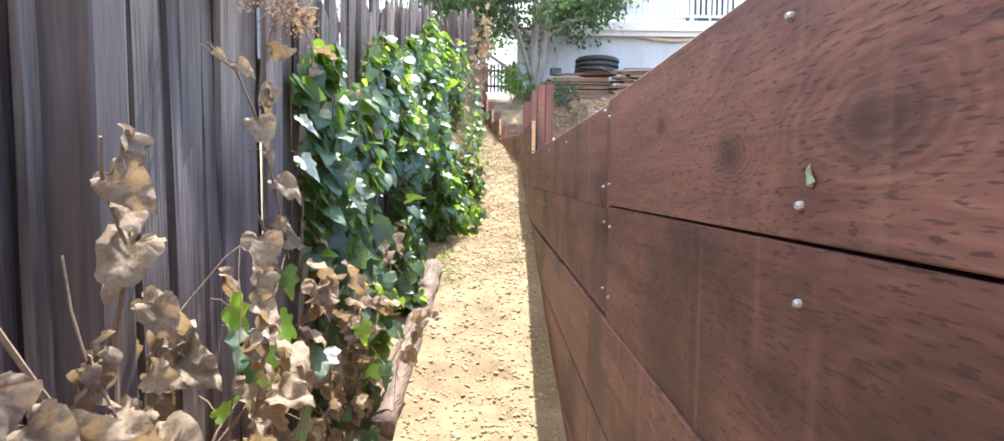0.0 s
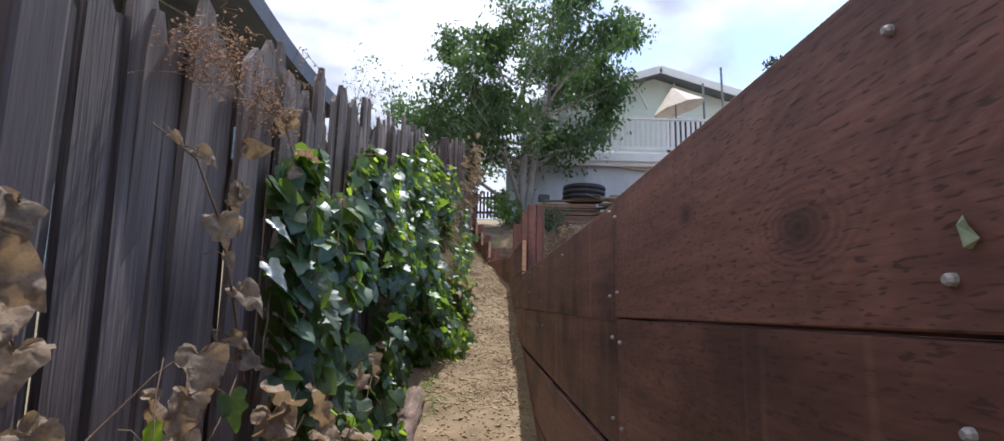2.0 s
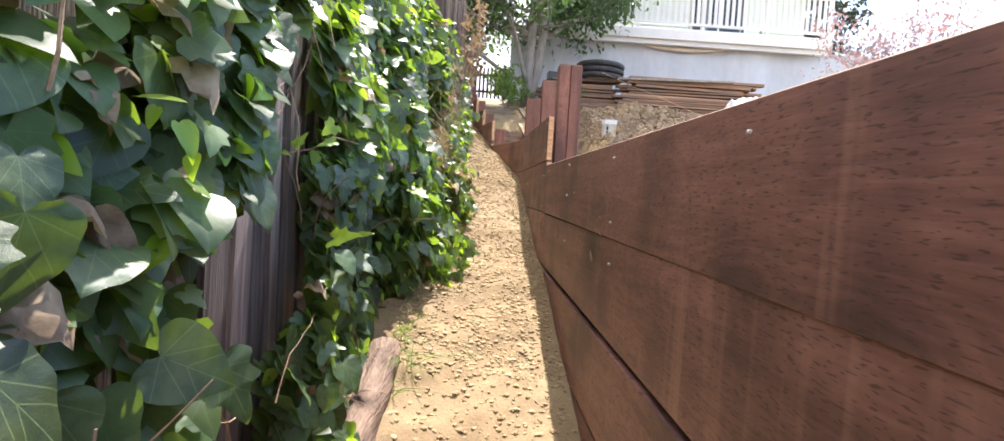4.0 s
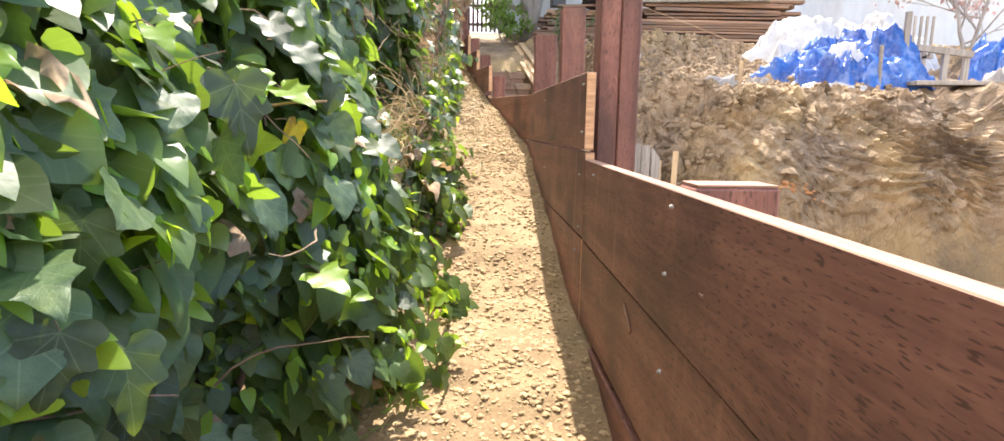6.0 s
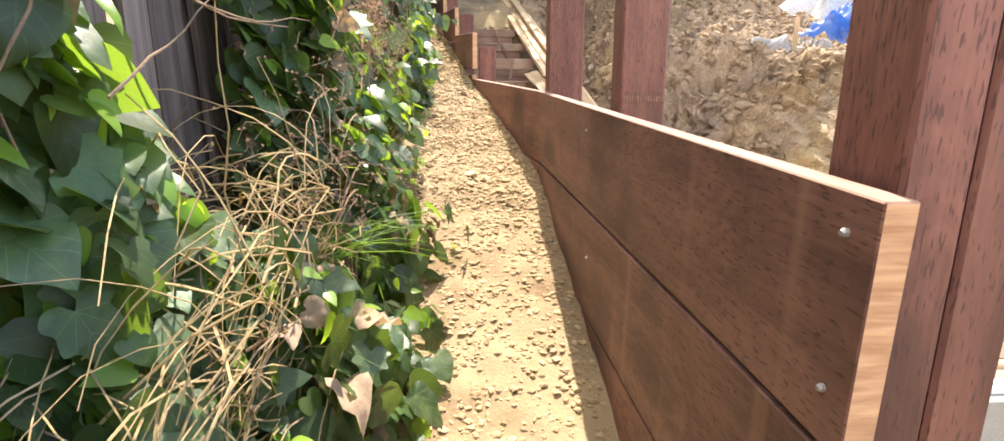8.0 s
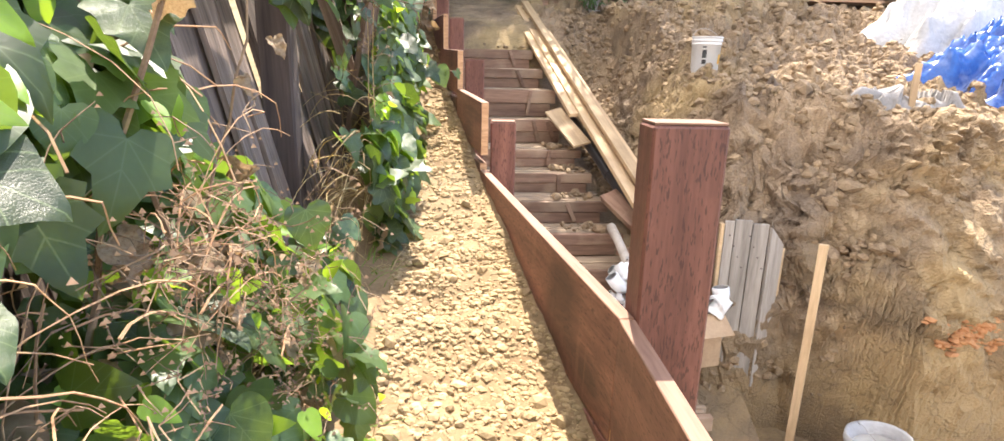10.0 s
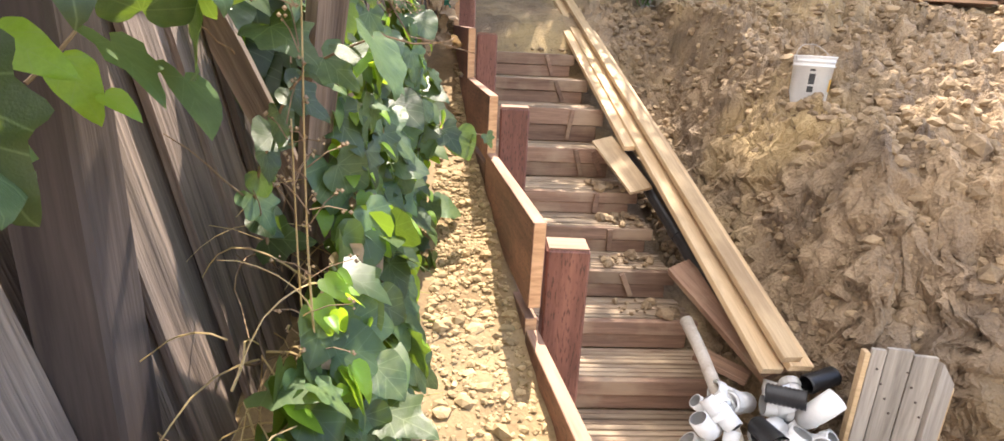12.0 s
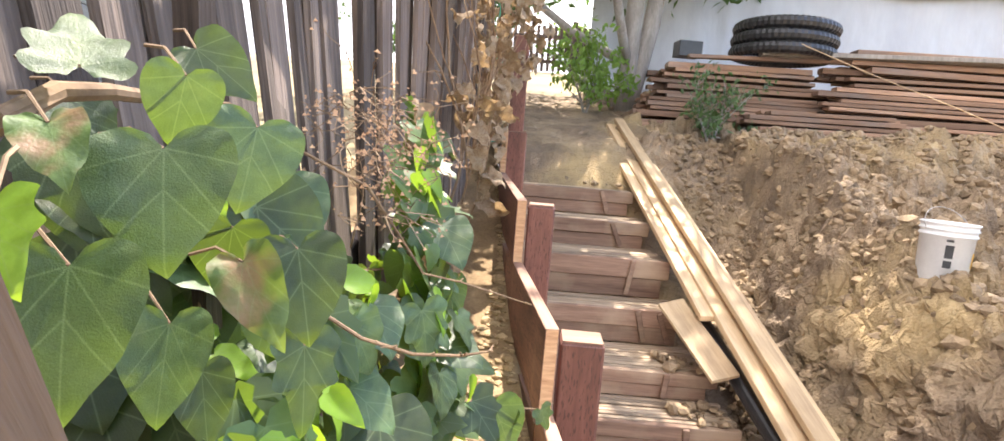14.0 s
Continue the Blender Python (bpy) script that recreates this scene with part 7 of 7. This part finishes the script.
tuft([(-0.45, 4.3, 0.02), (-0.42, 4.05, 0.02), (-0.44, 3.9, 0.0)], 36, 0.2, 0.1, GRASS, 705, "green grass clump by the log end")
ivy_plant(7.9, 8.85, (0.0, 0.0), (0.4, 0.55), 260, 60, 418, 0.17, 0.1, "low broad ivy between the fence and the path", 0.2, 0.08, shift=0.1, tilt=0.0, cover=-0.3)
dry_stems(-0.6, -0.44, 7.9, 8.9, 0.05, 0.5, 110, 0.4, 706, "dry straw clump by the fence foot", STRAW)
tuft([(-0.6, 1.15, 0.1), (-0.62, 0.95, 0.1), (-0.55, 1.4, 0.1)], 12, 0.5, 0.05, GRASS, 707, "few tall green grass blades by the fence")
dry_stems(-0.62, -0.42, 6.5, 7.25, 0.15, 0.95, 260, 0.34, 708, "hanging dry brown stems among the ivy", RUSTY, 0.0013)


def dry_stalk(base, top, seed):
    """A tall dead weed: one leaning stem with short side twigs and pale seed heads."""
    rr = random.Random(seed)
    b, t = Vector(base), Vector(top)
    e = empty("dry_weed", Matrix.Translation(b), "tall dry weed stalk with small pale seed heads", "dry plant", "dry plants by the fence")
    d = t - b
    pts = [d * (i / 8) + Vector((0.01 * math.sin(i), 0.012 * math.cos(i * 1.3), 0)) for i in range(9)]
    part("stem", tube(pts, [0.0028 - 0.0002 * i for i in range(9)], 5), STRAW, e)
    twigs, heads = [], []
    for i in range(26):
        q = d * rr.uniform(0.25, 1.0)
        w = q + Vector((rr.gauss(0, 0.035), rr.gauss(0, 0.03), rr.uniform(0.0, 0.06)))
        twigs.append(tube([q, (q + w) / 2 + Vector((0, 0, 0.006)), w], [0.0012, 0.001, 0.0008], 3))
        for _ in range(3):
            c, s = w + Vector((rr.uniform(-1, 1), rr.uniform(-1, 1), rr.uniform(-1, 1))) * 0.007, rr.uniform(0.002, 0.0045)
            heads.append(([tuple(c + Vector(v) * s) for v in ((1, 0, 0), (0, 1, 0), (-1, 0, 0), (0, -1, 0), (0, 0, 1), (0, 0, -1))], [(0, 1, 4), (1, 2, 4), (2, 3, 4), (3, 0, 4), (1, 0, 5), (2, 1, 5), (3, 2, 5), (0, 3, 5)]))
    part("twig_tangle", joined(twigs), STEM, e)["kind"] = "stuff"
    part("seed_fluff", joined(heads), DEAD_LEAF, e, "pale dry seed heads")["kind"] = "stuff"


dry_stalk((-0.455, 8.38, 1.83), (-0.45, 8.34, 2.8), 611)
dry_stalk((-0.46, 8.39, 1.84), (-0.48, 8.36, 2.62), 612)
dry_stalk((-0.52, 5.9, 1.3), (-0.62, 5.82, 1.85), 613)


# ---- loose boards and litter ----
def loose_board(p, q, w, t, seed, label):
    p, q = Vector(p), Vector(q)
    d = q - p
    ob = part("loose_board", picket(w, d.length, t, seed), FENCE, m=Matrix.Translation(p) @ d.to_track_quat("Z", "Y").to_matrix().to_4x4() @ pose(0, 0, 0, 0, 0, 30))
    tagged(ob, label, "board", "loose fence boards")


loose_board((-0.745, 9.12, 1.9), (-0.385, 8.388, 3.03), 0.062, 0.028, 801, "old brown fence post fallen forward over the ivy")
loose_board((-0.55, 8.99, 2.1), (-0.70, 8.60, 2.80), 0.055, 0.022, 802, "old brown fence board lying slantwise behind the fallen post")
loose_board((-0.66, 9.06, 2.0), (-0.70, 9.04, 3.2), 0.07, 0.02, 803, "old brown fence picket standing behind the ivy")


def scatter_stones(name, n, region, zfun, sizes, material, label, seed, flat=0.48):
    """Loose stones as one mesh: irregular, faceted, half sunk."""
    rng = np.random.default_rng(seed)
    phi = (1 + 5**0.5) / 2
    ico = np.array([(-1, phi, 0), (1, phi, 0), (-1, -phi, 0), (1, -phi, 0), (0, -1, phi), (0, 1, phi), (0, -1, -phi), (0, 1, -phi), (phi, 0, -1), (phi, 0, 1), (-phi, 0, -1), (-phi, 0, 1)]) / 1.9
    tri = [(0, 11, 5), (0, 5, 1), (0, 1, 7), (0, 7, 10), (0, 10, 11), (1, 5, 9), (5, 11, 4), (11, 10, 2), (10, 7, 6), (7, 1, 8), (3, 9, 4), (3, 4, 2), (3, 2, 6), (3, 6, 8), (3, 8, 9), (4, 9, 5), (2, 4, 11), (6, 2, 10), (8, 6, 7), (9, 8, 1)]
    x, y = region(rng, n)
    n = len(x)
    z = zfun(x, y)
    s = sizes[0] + (sizes[1] - sizes[0]) * rng.uniform(0, 1, n) ** 4
    V = ico[None] * (1 + rng.uniform(-0.24, 0.24, (n, 12, 1)))
    V = V * rng.uniform(0.6, 1.25, (n, 1, 3)) * np.array([1, 1, flat])
    a = rng.uniform(0, 6.28, n)
    c, sn = np.cos(a)[:, None], np.sin(a)[:, None]
    X, Y = V[:, :, 0] * c - V[:, :, 1] * sn, V[:, :, 0] * sn + V[:, :, 1] * c
    W = np.stack([x[:, None] + s[:, None] * X, y[:, None] + s[:, None] * Y, z[:, None] + s[:, None] * (V[:, :, 2] + 0.12)], 2).reshape(-1, 3)
    fs = [tuple(i + 12 * k for i in f) for k in range(n) for f in tri]
    return tagged(part(name, (W.tolist(), fs), material), label, "stones", kind="stuff")


def on_path(y0, y1, power=1.0):
    def region(rng, n):
        y = y0 + (y1 - y0) * rng.uniform(0, 1, n)
        wx, fx = np.interp(y, WALL_Y, WALL_X), np.interp(y, FENCE_Y, FENCE_X)
        return fx + 0.3 + (wx - fx - 0.31) * rng.uniform(0, 1, n) ** power, y
    return region


def path_top(x, y):
    wx, fx = np.interp(y, WALL_Y, WALL_X), np.interp(y, FENCE_Y, FENCE_X)
    return path_z(y) + 0.025 * fbm(x * 1.6, y * 1.6, 3, 3) + 0.012 * fbm(x * 9, y * 9, 5, 3) + 0.10 * np.clip((0.5 * (wx + fx) + 0.02 - x) / 0.4, 0, 1)


scatter_stones("gravel", 5200, on_path(1.8, 4.2, 0.8), path_top, (0.002, 0.016), PEBBLE, "fine tan grit scattered on the dirt path", 901)
scatter_stones("gravel", 26000, on_path(4.0, 8.4), path_top, (0.002, 0.015), PEBBLE, "loose tan gravel on the dirt path", 902)
scatter_stones("gravel", 9000, on_path(7.0, 9.8), path_top, (0.0015, 0.016), PEBBLE, "coarse tan rubble on the dirt path", 903, 0.6)
scatter_stones("rubble", 420, on_path(7.2, 9.6), path_top, (0.009, 0.03), PEBBLE, "larger tan stones loose on the dirt path", 905, 0.7)
scatter_stones("gravel", 1500, on_path(9.6, 12.5), path_top, (0.005, 0.03), PEBBLE, "tan rubble on the narrow upper path", 904)


def on_heap(x0, x1, y0, y1):
    def region(rng, n):
        x, y = rng.uniform(x0, x1, n), rng.uniform(y0, y1, n)
        s = dig_z(x, y)[1]
        ok = s > 0.3
        return x[ok], y[ok]
    return region


def on_side(rng, n):
    x, y = rng.uniform(1.0, 2.6, n), rng.uniform(9.5, 12.8, n)
    s = dig_z(x, y)[1]
    ok = (s > 0.03) & (s < 0.9)
    return x[ok], y[ok]


heap_top = lambda x, y: dig_z(x, y)[0] + heap_lump(x, y) * 0.95
scatter_stones("clods", 30000, on_heap(1.0, 5.0, 9.6, 14.2), heap_top, (0.004, 0.05), CLOD, "broken brown clods on the spoil heap", 911, 0.8)
scatter_stones("clods", 500, lambda rng, n: (rng.uniform(1.2, 5, n), rng.uniform(8.7, 9.3, n)), lambda x, y: dig_z(x, y)[0] * 0 + 0.1, (0.01, 0.06), CLOD, "broken brown clods at the foot of the bank", 912, 0.75)
scatter_stones("clods", 20000, on_side, heap_top, (0.004, 0.05), CLOD, "broken brown clods on the slope above the steps", 913, 0.85)
scatter_stones("clods", 330, on_side, heap_top, (0.02, 0.085), CLOD, "large broken clay clods on the slope above the steps", 914, 0.8)
for (yy, zz, xa, xb, k) in ((11.75, 1.74, 0.55, 0.82, 26), (11.42, 1.575, 0.6, 0.9, 30), (11.05, 1.40, 0.55, 0.9, 34), (10.75, 1.21, 0.6, 1.0, 20), (13.6, 2.7, 0.0, 0.55, 30)):
    scatter_stones("clods", k, lambda rng, n, yy=yy, xa=xa, xb=xb: (rng.uniform(xa, xb, n), yy + rng.uniform(-0.1, 0.14, n)), lambda x, y, zz=zz: x * 0 + zz, (0.012, 0.06), CLOD, "broken earth clods fallen on a step", 920 + k, 0.8)


def clay_patch():
    """A seam of burnt-orange clay showing in the cut face."""
    rng = np.random.default_rng(33)
    n = 420
    x = rng.normal(3.0, 0.17, n)
    z = 1.02 + 0.06 * rng.normal(size=n) + 0.12 * (x - 3.0)
    scatter_stones("orange_clay", n, lambda r, k: (x, np.full(n, 9.25) + 0.1 * (z - 1.0)), lambda a, b: z, (0.025, 0.05), ORANGE_CLAY, "seam of orange clay in the cut bank", 930, 0.5)


clay_patch()
